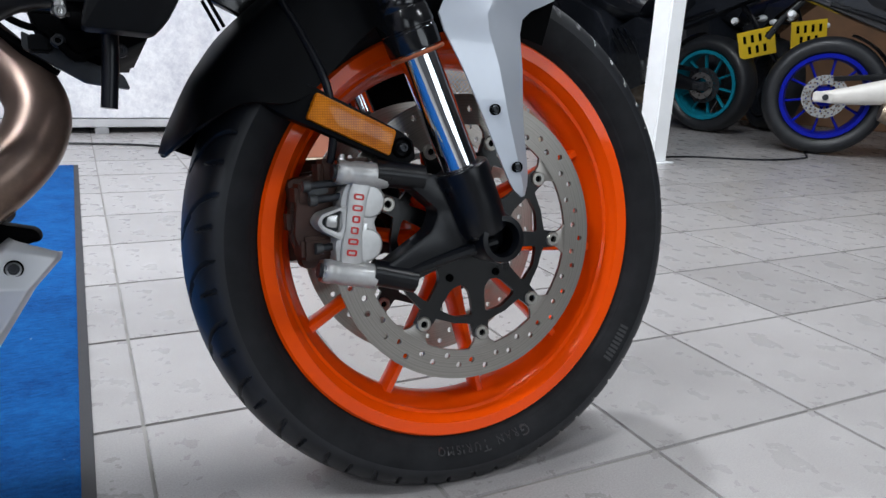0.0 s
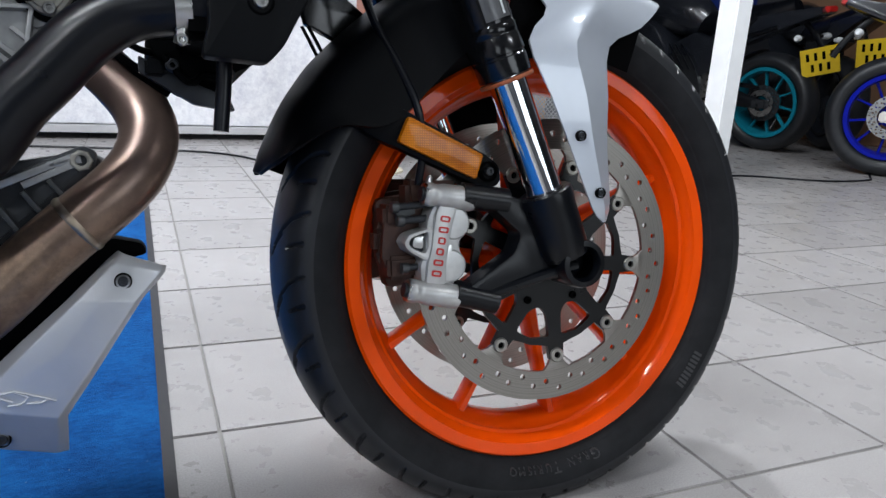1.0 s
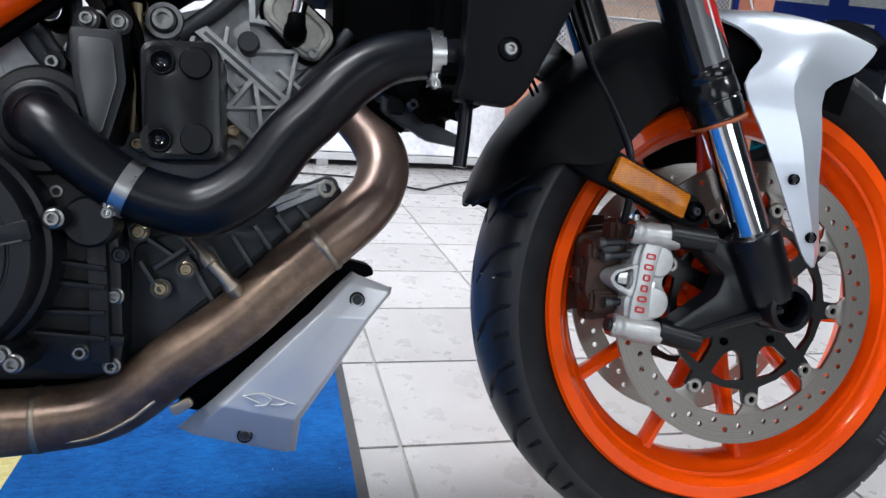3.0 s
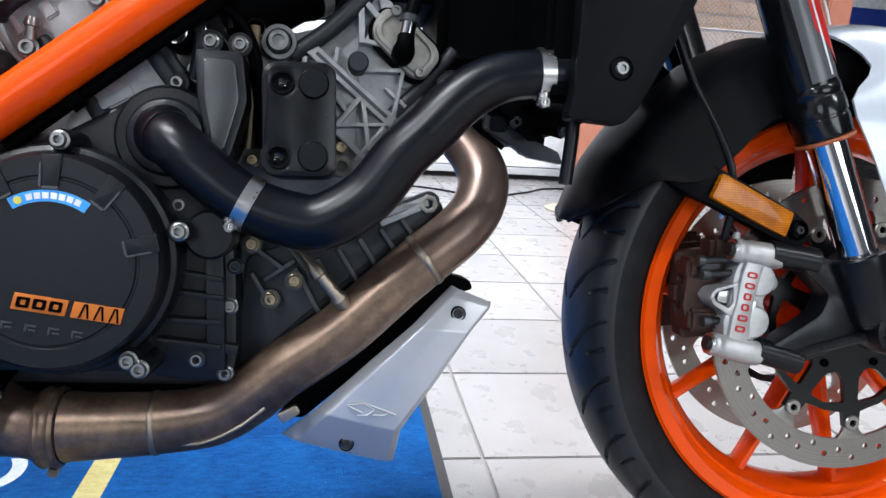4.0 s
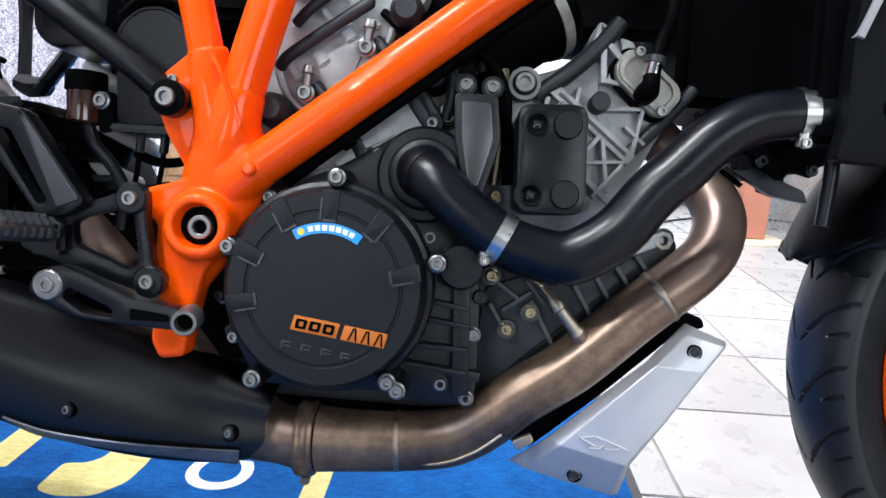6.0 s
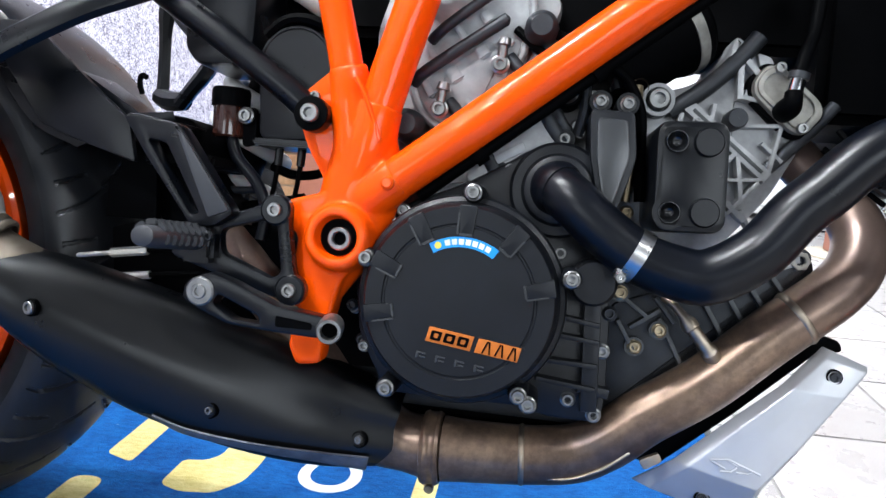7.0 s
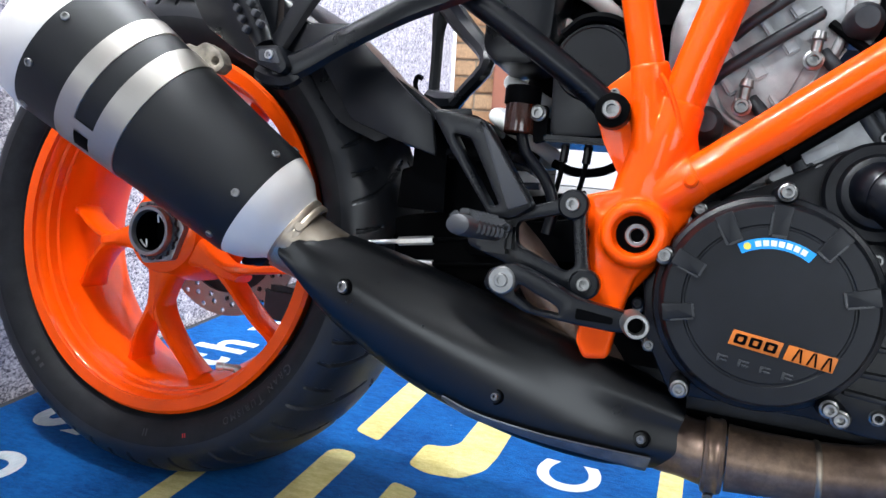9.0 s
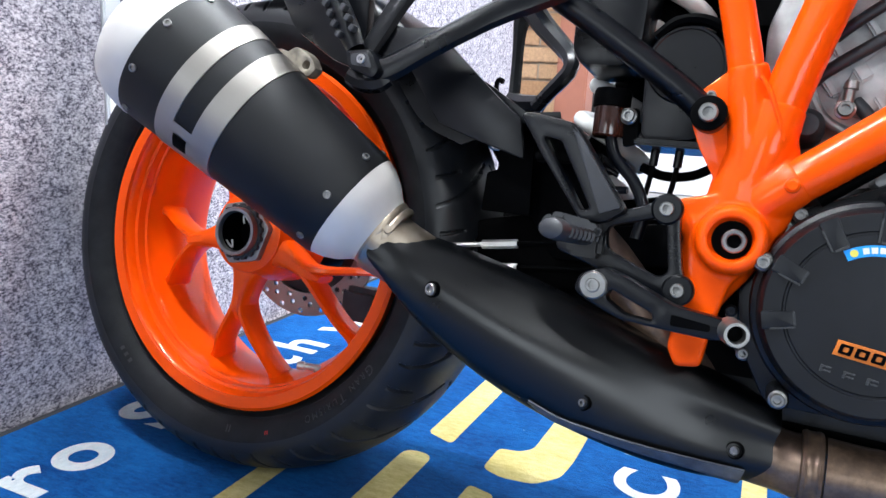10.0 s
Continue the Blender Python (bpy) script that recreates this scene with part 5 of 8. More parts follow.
def front_cylinder():
    """Bare cast head and cylinder of the front bank, with crossed stiffening ribs."""
    cyl = part("front_cylinder", slab(rounded([(-0.700, 0.470), (-0.735, 0.520), (-0.700, 0.550), (-0.625, 0.548), (-0.585, 0.560), (-0.558, 0.585), (-0.548, 0.612), (-0.528, 0.590), (-0.490, 0.528), (-0.480, 0.505), (-0.505, 0.455), (-0.545, 0.405), (-0.60, 0.385), (-0.66, 0.40)], 0.010), -0.062, 0.08, 0.006), CAST, bike, "bare cast aluminium front cylinder with ribs")
    R = ((-0.592, 0.538, -0.512, 0.472, 0.012), (-0.564, 0.467, -0.518, 0.470, 0.0035), (-0.542, 0.497, -0.534, 0.445, 0.0045), (-0.544, 0.494, -0.566, 0.466, 0.005), (-0.566, 0.462, -0.530, 0.430, 0.006), (-0.520, 0.468, -0.548, 0.434, 0.004),
         (-0.546, 0.590, -0.544, 0.545, 0.006), (-0.546, 0.588, -0.525, 0.566, 0.006), (-0.544, 0.548, -0.500, 0.540, 0.0045), (-0.500, 0.545, -0.512, 0.475, 0.004), (-0.546, 0.520, -0.505, 0.522, 0.004))
    for x0, z0, x1, z1, w in R:
        part("casting_rib", strip((x0, z0), (x1, z1), w, -0.0755, -0.058, 0.0015), CAST, cyl)
    for x0, z0, x1, z1, w in ((-0.566, 0.540, -0.572, 0.500, 0.004), (-0.572, 0.500, -0.556, 0.480, 0.004), (-0.530, 0.572, -0.540, 0.545, 0.0045), (-0.596, 0.530, -0.600, 0.505, 0.005), (-0.558, 0.566, -0.552, 0.592, 0.005), (-0.520, 0.505, -0.500, 0.488, 0.004), (-0.534, 0.440, -0.522, 0.420, 0.004)):
        part("casting_rib", strip((x0, z0), (x1, z1), w, -0.0735, -0.058, 0.0015), CAST, cyl)
    for x, z in ((-0.582, 0.522), (-0.572, 0.512)):
        part("cast_mark", slab(ring_pts(x, z, 0.0042, 14), -0.0772, -0.070, 0.0004, [ring_pts(x, z, 0.0028, 12)]), CAST, cyl)
    part("rib_groove", strip((-0.586, 0.533), (-0.518, 0.477), 0.0035, -0.0762, -0.0745, 0.0003), MIDCAST, cyl)
    part("casting_panel", slab(rounded([(-0.530, 0.592), (-0.516, 0.588), (-0.486, 0.512), (-0.504, 0.505)], 0.004), -0.066, -0.058, 0.001), CAST, cyl)
    part("oil_line", sweep([(-0.608, -0.068, 0.530), (-0.574, -0.072, 0.556), (-0.545, -0.070, 0.586), (-0.53, -0.07, 0.606)], 0.0085, 14, 4), CASTDARK, bike, "dark metal oil line")
    part("oil_line", sweep([(-0.515, -0.066, 0.478), (-0.480, -0.068, 0.515), (-0.455, -0.066, 0.545)], 0.0065, 14, 4), CASTDARK, bike, "dark metal oil line")
    # sensor flange
    pl = part("sensor_flange", slab(rounded([(-0.524, 0.578), (-0.509, 0.576), (-0.473, 0.545), (-0.470, 0.533), (-0.484, 0.514), (-0.497, 0.515), (-0.534, 0.549), (-0.535, 0.562)], 0.007), -0.083, -0.060, 0.003), PALECAST, bike, "pale corroded sensor flange")
    part("gasket", slab(rounded([(-0.526, 0.581), (-0.507, 0.579), (-0.470, 0.547), (-0.467, 0.532), (-0.483, 0.510), (-0.499, 0.511), (-0.538, 0.548), (-0.539, 0.563)], 0.007), -0.074, -0.060, 0.001), DARK, pl)
    part("flange_rim", slab(rounded([(-0.522, 0.575), (-0.510, 0.573), (-0.476, 0.544), (-0.474, 0.533), (-0.486, 0.518), (-0.496, 0.519), (-0.531, 0.550), (-0.532, 0.562)], 0.006), -0.0862, -0.080, 0.0012, [rounded([(-0.518, 0.570), (-0.511, 0.569), (-0.481, 0.543), (-0.479, 0.534), (-0.488, 0.523), (-0.495, 0.524), (-0.526, 0.551), (-0.527, 0.561)], 0.005)]), PALECAST, pl)
    bolt(pl, -0.5135, -0.0862, 0.574, 0.0068, 0.005, ZINC)
    bolt(pl, -0.4895, -0.0862, 0.519, 0.0068, 0.005, ZINC)
    part("sensor", sweep([(-0.5065, -0.083, 0.534, 0.0105), (-0.506, -0.098, 0.536, 0.0105), (-0.5055, -0.104, 0.541, 0.0085), (-0.505, -0.103, 0.548, 0.0080)], None, 18, 3), DARK, pl, "black sensor plug")
    part("sensor_sleeve", sweep([(-0.505, -0.103, 0.546, 0.0072), (-0.5025, -0.103, 0.561, 0.0072)], None, 18, 1), CHROME, pl, "bright metal sleeve")
    part("sensor_ring", sweep([(-0.5025, -0.103, 0.5605, 0.0092), (-0.5015, -0.103, 0.5665, 0.0092)], None, 18, 1), CASTDARK, pl)
    part("sensor_cable", sweep([(-0.5015, -0.103, 0.566), (-0.496, -0.097, 0.585), (-0.486, -0.085, 0.61), (-0.48, -0.08, 0.66)], 0.0062, 12, 5), DARK, pl)
    part("plug_boss", lathe([(0.0001, -0.087), (0.0085, -0.087), (0.0098, -0.084), (0.0098, -0.06)], 20), CASTDARK, cyl, "", (-0.547, 0, 0.5255))
    part("mount_lug", slab(ring_pts(-0.559, 0.428, 0.0105, 18), -0.076, -0.055, 0.002, [ring_pts(-0.559, 0.428, 0.0050, 12)]), PALECAST, cyl, "pale drilled lug")
    bolt(cyl, -0.560, -0.066, 0.447, 0.0075, 0.006, GOLD, "flange")
    bolt(cyl, -0.641, -0.080, 0.430, 0.0070, 0.006, GOLD, "flange")
    part("screw_ring", lathe([(0.0145, -0.070), (0.0145, -0.100), (0.0130, -0.103), (0.0110, -0.103)], 28), DARK, bike, "black rubber ring", (-0.7075, 0, 0.5378))
    bolt(bike, -0.7075, -0.100, 0.5378, 0.0118, 0.007, ZINC, "torx")
    for x, z in ((-0.7058, 0.4946), (-0.7543, 0.4614)):
        part("bolt_boss", lathe([(0.0098, -0.06), (0.0098, -0.094), (0.0001, -0.094)], 16), ENGINE, bike, "", (x, 0, z))
        bolt(bike, x, -0.095, z, 0.0075, 0.006, ZINC)
    part("sensor_lead", sweep([(-0.700, -0.104, 0.575), (-0.6816, -0.105, 0.5663), (-0.6629, -0.105, 0.5596), (-0.6491, -0.104, 0.5474), (-0.6372, -0.102, 0.522), (-0.6350, -0.100, 0.490), (-0.6360, -0.096, 0.455)], 0.0042, 10, 5), DARK, bike, "thin black lead")
    # large banjo screws and fittings above
    for x, z, mt in ((-0.620, 0.540, ZINC),):
        part("banjo_union", lathe([(0.0165, -0.05), (0.0165, -0.074), (0.0001, -0.074)], 28), CASTDARK, bike, "", (x, 0, z))
        part("banjo_washer", lathe([(0.0158, -0.074), (0.0158, -0.079), (0.012, -0.079)], 28), AXLE, bike, "", (x, 0, z))
        bolt(bike, x, -0.079, z, 0.0140, 0.009, mt)
    for x, z in ((-0.7045, 0.5015), (-0.6945, 0.509), (-0.692, 0.5025)):
        bolt(bike, x, -0.080, z, 0.0078, 0.008, ZINC, "flange")
    part("fuel_pipe", sweep([(-0.724, -0.085, 0.540), (-0.712, -0.088, 0.514), (-0.703, -0.086, 0.502)], 0.0060, 12, 4), CASTDARK, bike)
    part("fuel_pipe", sweep([(-0.775, -0.085, 0.480), (-0.757, -0.092, 0.455), (-0.744, -0.09, 0.432)], 0.0075, 12, 4), CASTDARK, bike)
    part("gold_pipe", sweep([(-0.641, -0.088, 0.55), (-0.640, -0.090, 0.52), (-0.641, -0.088, 0.475), (-0.644, -0.085, 0.44)], 0.0048, 10, 4), GOLD, bike, "gold coloured metal pipe")
    part("gold_pipe", sweep([(-0.690, -0.088, 0.556), (-0.689, -0.090, 0.525), (-0.694, -0.085, 0.50)], 0.0055, 10, 4), CASTDARK, bike)
    part("fuel_fitting", lathe([(0.0085, -0.003), (0.0085, 0.003)], 14), GOLD, bike, "", Matrix.Translation((-0.640, -0.090, 0.548)))
    part("cable_loom", sweep([(-0.735, -0.09, 0.60), (-0.680, -0.095, 0.575), (-0.648, -0.098, 0.545), (-0.637, -0.098, 0.50), (-0.632, -0.095, 0.44)], 0.0050, 10, 6), DARK, bike, "black cable")
    # throttle body boot between the cylinders
    rot = Vector((0, 1, 0)).rotation_difference(Vector((0.75, 0.2, 0.55)).normalized()).to_matrix().to_4x4()
    part("intake_boot", lathe([(0.0001, -0.06), (0.040, -0.06), (0.044, -0.045), (0.044, 0.02), (0.048, 0.03), (0.048, 0.055), (0.044, 0.06), (0.0001, 0.06)], 36), DARK, bike, "black rubber intake boot", Matrix.Translation((-0.638, -0.045, 0.595)) @ rot)
    part("boot_clamp", lathe([(0.0485, 0.036), (0.0500, 0.036), (0.0500, 0.047), (0.0485, 0.047)], 40, True), PALECAST, bike, "steel band clamp", Matrix.Translation((-0.638, -0.045, 0.595)) @ rot)


PALECAST = plain("pale_oxidised_alloy", (0.36, 0.345, 0.305), 0.5, 0.5, 0, 0.35, 60, 900, 0.3).m


def rear_cylinder():
    """The rear bank: ribbed bare alloy head that leans back behind the frame tubes."""
    cyl = part("rear_cylinder", slab(rounded([(-0.900, 0.50), (-0.905, 0.60), (-0.88, 0.68), (-0.76, 0.70), (-0.715, 0.63), (-0.755, 0.56), (-0.745, 0.505), (-0.76, 0.46), (-0.83, 0.44), (-0.87, 0.455)], 0.012), -0.058, 0.08, 0.006), CAST, bike, "bare cast aluminium rear cylinder")
    part("head_cover", slab(rounded([(-0.868, 0.560), (-0.850, 0.515), (-0.815, 0.497), (-0.776, 0.525), (-0.744, 0.606), (-0.755, 0.66), (-0.80, 0.68), (-0.845, 0.64)], 0.010), -0.078, -0.05, 0.006), CAST, cyl, "bare alloy valve cover")
    part("cover_edge", sweep([(-0.866, -0.078, 0.556), (-0.848, -0.078, 0.514), (-0.815, -0.078, 0.498), (-0.778, -0.078, 0.524), (-0.7455, -0.078, 0.604), (-0.757, -0.078, 0.66)], 0.0045, 10, 3), CAST, cyl, "rounded cover flange")
    # dark round lines across the cover
    for xa, za, xb, zb, r in ((-0.852, 0.549, -0.771, 0.606, 0.0062), (-0.838, 0.591, -0.786, 0.630, 0.0055), (-0.845, 0.628, -0.79, 0.665, 0.0055)):
        part("breather_line", sweep([(xa - 0.006, -0.080, za - 0.006, r), (xa + 0.010, -0.090, za + 0.007, r), (xb - 0.006, -0.091, zb - 0.004, r), (xb, -0.091, zb, r * 0.95), (xb + 0.003, -0.090, zb + 0.002, r * 0.4)], None, 12, 4), CASTDARK, cyl, "dark metal line")
    for x, z, w, h in ((-0.790, 0.611, 0.007, 0.011), (-0.792, 0.577, 0.007, 0.013), (-0.818, 0.553, 0.008, 0.013), (-0.843, 0.538, 0.010, 0.008), (-0.840, 0.571, 0.012, 0.008), (-0.815, 0.595, 0.010, 0.007), (-0.768, 0.588, 0.006, 0.010), (-0.800, 0.525, 0.008, 0.006)):
        part("cover_block", box(-w, w, -0.0045, 0.010, -h / 2, h / 2, 0.0018), CAST, cyl, "", Matrix.Translation((x, -0.0795, z)) @ pose(0, 0, 0, 0, 55, 0))
    part("cover_step", slab(rounded([(-0.838, 0.520), (-0.815, 0.510), (-0.790, 0.530), (-0.771, 0.578), (-0.790, 0.590), (-0.826, 0.556)], 0.006), -0.0805, -0.074, 0.002), CAST, cyl)
    for x, z in ((-0.829, 0.516), (-0.773, 0.562)):
        bolt(bike, x, -0.095, z, 0.0095, 0.008, ZINC, "flange")
        part("stud", sweep([(x + 0.001, -0.094, z + 0.006, 0.0050), (x + 0.002, -0.094, z + 0.018, 0.0050), (x + 0.002, -0.094, z + 0.019, 0.0068), (x + 0.003, -0.094, z + 0.026, 0.0055)], None, 12, 1), ZINC, bike)
        part("line_stub", sweep([(x + 0.008, -0.085, z + 0.010, 0.006), (x + 0.020, -0.088, z - 0.004, 0.0065), (x + 0.034, -0.082, z - 0.022, 0.0065)], None, 12, 4), CASTDARK, bike, "dark metal stub")
    for pts in (((-0.783, -0.090, 0.480), (-0.768, -0.092, 0.458), (-0.755, -0.090, 0.438)), ((-0.738, -0.088, 0.532), (-0.724, -0.090, 0.512), (-0.708, -0.088, 0.490))):
        part("coolant_stub", sweep([(*pts[0], 0.008), (*pts[1], 0.0085), (*pts[2], 0.0095)], None, 14, 4), CASTDARK, bike, "grey metal coolant stub")
    for x, z in ((-0.859, 0.4985), (-0.736, 0.598)):
        part("rubber_cap", lathe([(0.0001, -0.110), (0.010, -0.110), (0.0155, -0.103), (0.017, -0.085), (0.017, -0.06)], 24), CASTDARK, bike, "dark rubber cap", (x, 0, z))
    part("case_cover", slab(rounded([(-0.800, 0.450), (-0.780, 0.495), (-0.735, 0.518), (-0.705, 0.498), (-0.720, 0.462), (-0.760, 0.438)], 0.008), -0.096, -0.05, 0.004), CAST, bike, "cast cover with raised marks")
    part("cast_mark", slab(rounded([(-0.772, 0.474), (-0.745, 0.490), (-0.741, 0.481), (-0.768, 0.466)], 0.002), -0.0980, -0.090, 0.0008), CAST, bike)


def exhaust():
    up = part("exhaust_header", sweep([(-0.492, -0.012, 0.520, 0.0225), (-0.466, -0.022, 0.492, 0.0230), (-0.4420, -0.035, 0.4670, 0.0238), (-0.4250, -0.047, 0.4440, 0.0248), (-0.4185, -0.060, 0.4200, 0.0256), (-0.4265, -0.073, 0.3935, 0.0260), (-0.4450, -0.081, 0.3705, 0.0262), (-0.4720, -0.085, 0.3475, 0.0264), (-0.503, -0.085, 0.3205, 0.0268), (-0.555, -0.084, 0.272, 0.0272), (-0.608, -0.083, 0.234, 0.0275), (-0.639, -0.082, 0.208, 0.0280), (-0.671, -0.080, 0.190, 0.0285), (-0.715, -0.079, 0.183, 0.0290), (-0.765, -0.078, 0.180, 0.0305), (-0.800, -0.077, 0.179, 0.0325)], None, 32, 10), HEAT, bike, "heat-tinted brown steel exhaust header")

    def weld(c, d, r, mat=PALEHEAT, w=0.0035):
        rot = Vector((0, 1, 0)).rotation_difference(Vector(d).normalized()).to_matrix().to_4x4()
        part("weld_seam", lathe([(r - 0.001, -w), (r + 0.0007, -w * 0.6), (r + 0.0013, 0), (r + 0.0007, w * 0.6), (r - 0.001, w)], 40), mat, up, "", Matrix.Translation(c) @ rot)

    weld((-0.478, -0.085, 0.3425), (0.77, 0, 0.63), 0.0267, PALEHEAT, 0.0045)
    weld((-0.722, -0.079, 0.1825), (1, 0, 0.06), 0.0291)
    # long seam of the lower elbow
    part("weld_seam", sweep([(-0.700, -0.100, 0.168), (-0.674, -0.104, 0.172), (-0.645, -0.106, 0.186), (-0.622, -0.106, 0.204)], 0.0018, 8, 6), PALEHEAT, up)
    part("bracket_tab", slab(rounded([(-0.612, 0.196), (-0.594, 0.205), (-0.590, 0.197), (-0.606, 0.187)], 0.003), -0.100, -0.094, 0.001), PALEHEAT, up, "small welded tab")
    # flange clamp
    rot = Vector((0, 1, 0)).rotation_difference(Vector((1, 0, 0.02)).normalized()).to_matrix().to_4x4()
    part("pipe_clamp", lathe([(0.030, -0.010), (0.0355, -0.009), (0.0372, -0.0055), (0.0360, -0.0035), (0.0360, 0.0035), (0.0372, 0.0055), (0.0355, 0.009), (0.033, 0.010)], 48), HEAT, up, "stained steel pipe clamp", Matrix.Translation((-0.812, -0.076, 0.178)) @ rot)
    part("clamp_bolt", sweep([(-0.812, -0.082, 0.136), (-0.812, -0.070, 0.141)], 0.005, 10, 1), PALEHEAT, up)
    # collector that runs back under the shield
    part("exhaust_collector", sweep([(-0.815, -0.075, 0.178, 0.032), (-0.838, -0.073, 0.180, 0.030), (-0.858, -0.072, 0.184, 0.033), (-0.900, -0.068, 0.198, 0.042), (-0.980, -0.060, 0.222, 0.046), (-1.050, -0.072, 0.246, 0.042), (-1.105, -0.098, 0.268, 0.036)], None, 28, 6), HEAT, up, "brown steel collector under the heat shield")
    part("exhaust_elbow", sweep([(-1.095, -0.094, 0.266, 0.0335), (-1.140, -0.118, 0.287, 0.0330), (-1.185, -0.146, 0.309, 0.0330), (-1.222, -0.165, 0.327, 0.0345), (-1.252, -0.176, 0.343, 0.0370)], None, 32, 6), PALEHEAT, up, "pale straw-tinted steel elbow")
    # oxygen sensor
    part("oxygen_sensor", sweep([(-0.553, -0.100, 0.300, 0.0080), (-0.559, -0.106, 0.307, 0.0085), (-0.5605, -0.1065, 0.309, 0.0062), (-0.575, -0.107, 0.326, 0.0062), (-0.5755, -0.107, 0.3265, 0.0078), (-0.580, -0.106, 0.332, 0.0078), (-0.584, -0.105, 0.337, 0.0045), (-0.592, -0.100, 0.346, 0.0040), (-0.600, -0.09, 0.352, 0.0040)], None, 14, 1), PALEHEAT, bike, "stained steel oxygen sensor screwed into the pipe")


# grey-blue that paints the mat's reflection on the shield lip
LIPGREY = plain("mat_reflection_grey", (0.15, 0.165, 0.19), 0.36, 0.4, 0, 0.4, 45, 900, 0.1, 0.5).m


def heat_shield():
    """Curved matt black sheet over the collector."""
    top = [(-1.237, 0.350, -0.193), (-1.206, 0.349, -0.180), (-1.150, 0.333, -0.164), (-1.087, 0.316, -0.144), (-1.012, 0.289, -0.119), (-0.930, 0.257, -0.104), (-0.842, 0.226, -0.098)]
    mid = [(-1.2415, 0.334, -0.208), (-1.200, 0.313, -0.203), (-1.135, 0.285, -0.184), (-1.065, 0.253, -0.158), (-0.985, 0.226, -0.133), (-0.915, 0.209, -0.119), (-0.846, 0.200, -0.109)]
    low = [(-1.237, 0.317, -0.203), (-1.196, 0.268, -0.190), (-1.120, 0.221, -0.168), (-1.048, 0.188, -0.146), (-0.985, 0.169, -0.128), (-0.920, 0.162, -0.116), (-0.862, 0.162, -0.106)]
    edge = [(-1.228, 0.316, -0.186), (-1.190, 0.258, -0.164), (-1.110, 0.204, -0.130), (-1.045, 0.175, -0.110), (-0.985, 0.157, -0.092), (-0.920, 0.150, -0.080), (-0.872, 0.152, -0.076)]
    crest = [(a[0], (a[1] + b[1]) / 2 + 0.004, (a[2] + b[2]) / 2 - 0.006) for a, b in zip(top, mid)]
    belly = [(a[0], (a[1] + b[1]) / 2, (a[2] + b[2]) / 2 - 0.005) for a, b in zip(mid, low)]
    back = [(a[0] + (0.014 if a is top[0] else 0.0), a[1] + (0.001 if a is top[0] else 0.005), a[2] + 0.025) for a in top]
    rows = []
    for r in (back, top, crest, mid, belly, low, edge):
        q = np.arange(len(r))
        fit = [np.polyval(np.polyfit(q, [p[k] for p in r], 3), q) for k in range(3)]
        rows.append([(fit[0][k], fit[2][k], fit[1][k]) for k in range(len(r))])
    sh = shell("heat_shield", rows, MATTE, bike, "matt black curved heat shield over the exhaust", 0.0025, sharp=50)
    lip = [[(-1.070, -0.1610, 0.2035), (-1.040, -0.1525, 0.1915), (-1.000, -0.1450, 0.1840), (-0.959, -0.1370, 0.1790), (-0.912, -0.1270, 0.1755), (-0.868, -0.1190, 0.1735)],
           [(-1.072, -0.1560, 0.2005), (-1.047, -0.1460, 0.1850), (-1.004, -0.1360, 0.1755), (-0.962, -0.1260, 0.1680), (-0.915, -0.1160, 0.1625), (-0.872, -0.1080, 0.1580)],
           [(-1.073, -0.1440, 0.2000), (-1.050, -0.1310, 0.1825), (-1.006, -0.1210, 0.1725), (-0.964, -0.1130, 0.1645), (-0.917, -0.1030, 0.1585), (-0.875, -0.0950, 0.1545)]]
    shell("lower_lip", lip, LIPGREY, sh, "lower lip of the shield, the mat's reflection painted in grey", 0.002, sharp=30)
    for x, y, z in ((-1.171, -0.200, 0.301), (-1.020, -0.1445, 0.210), (-0.879, -0.117, 0.190)):
        part("rubber_ring", lathe([(0.0082, 0.004), (0.0082, -0.0005), (0.0070, -0.0014)], 22), DARK, sh, "", Matrix.Translation((x, y, z)) @ pose(0, 0, 0, 0, 0, -16))
        bolt(sh, x, y - 0.001, z, 0.0082 if x < -1.1 else 0.0052, 0.0035, ZINC, tilt=pose(0, 0, 0, 0, 0, -16))


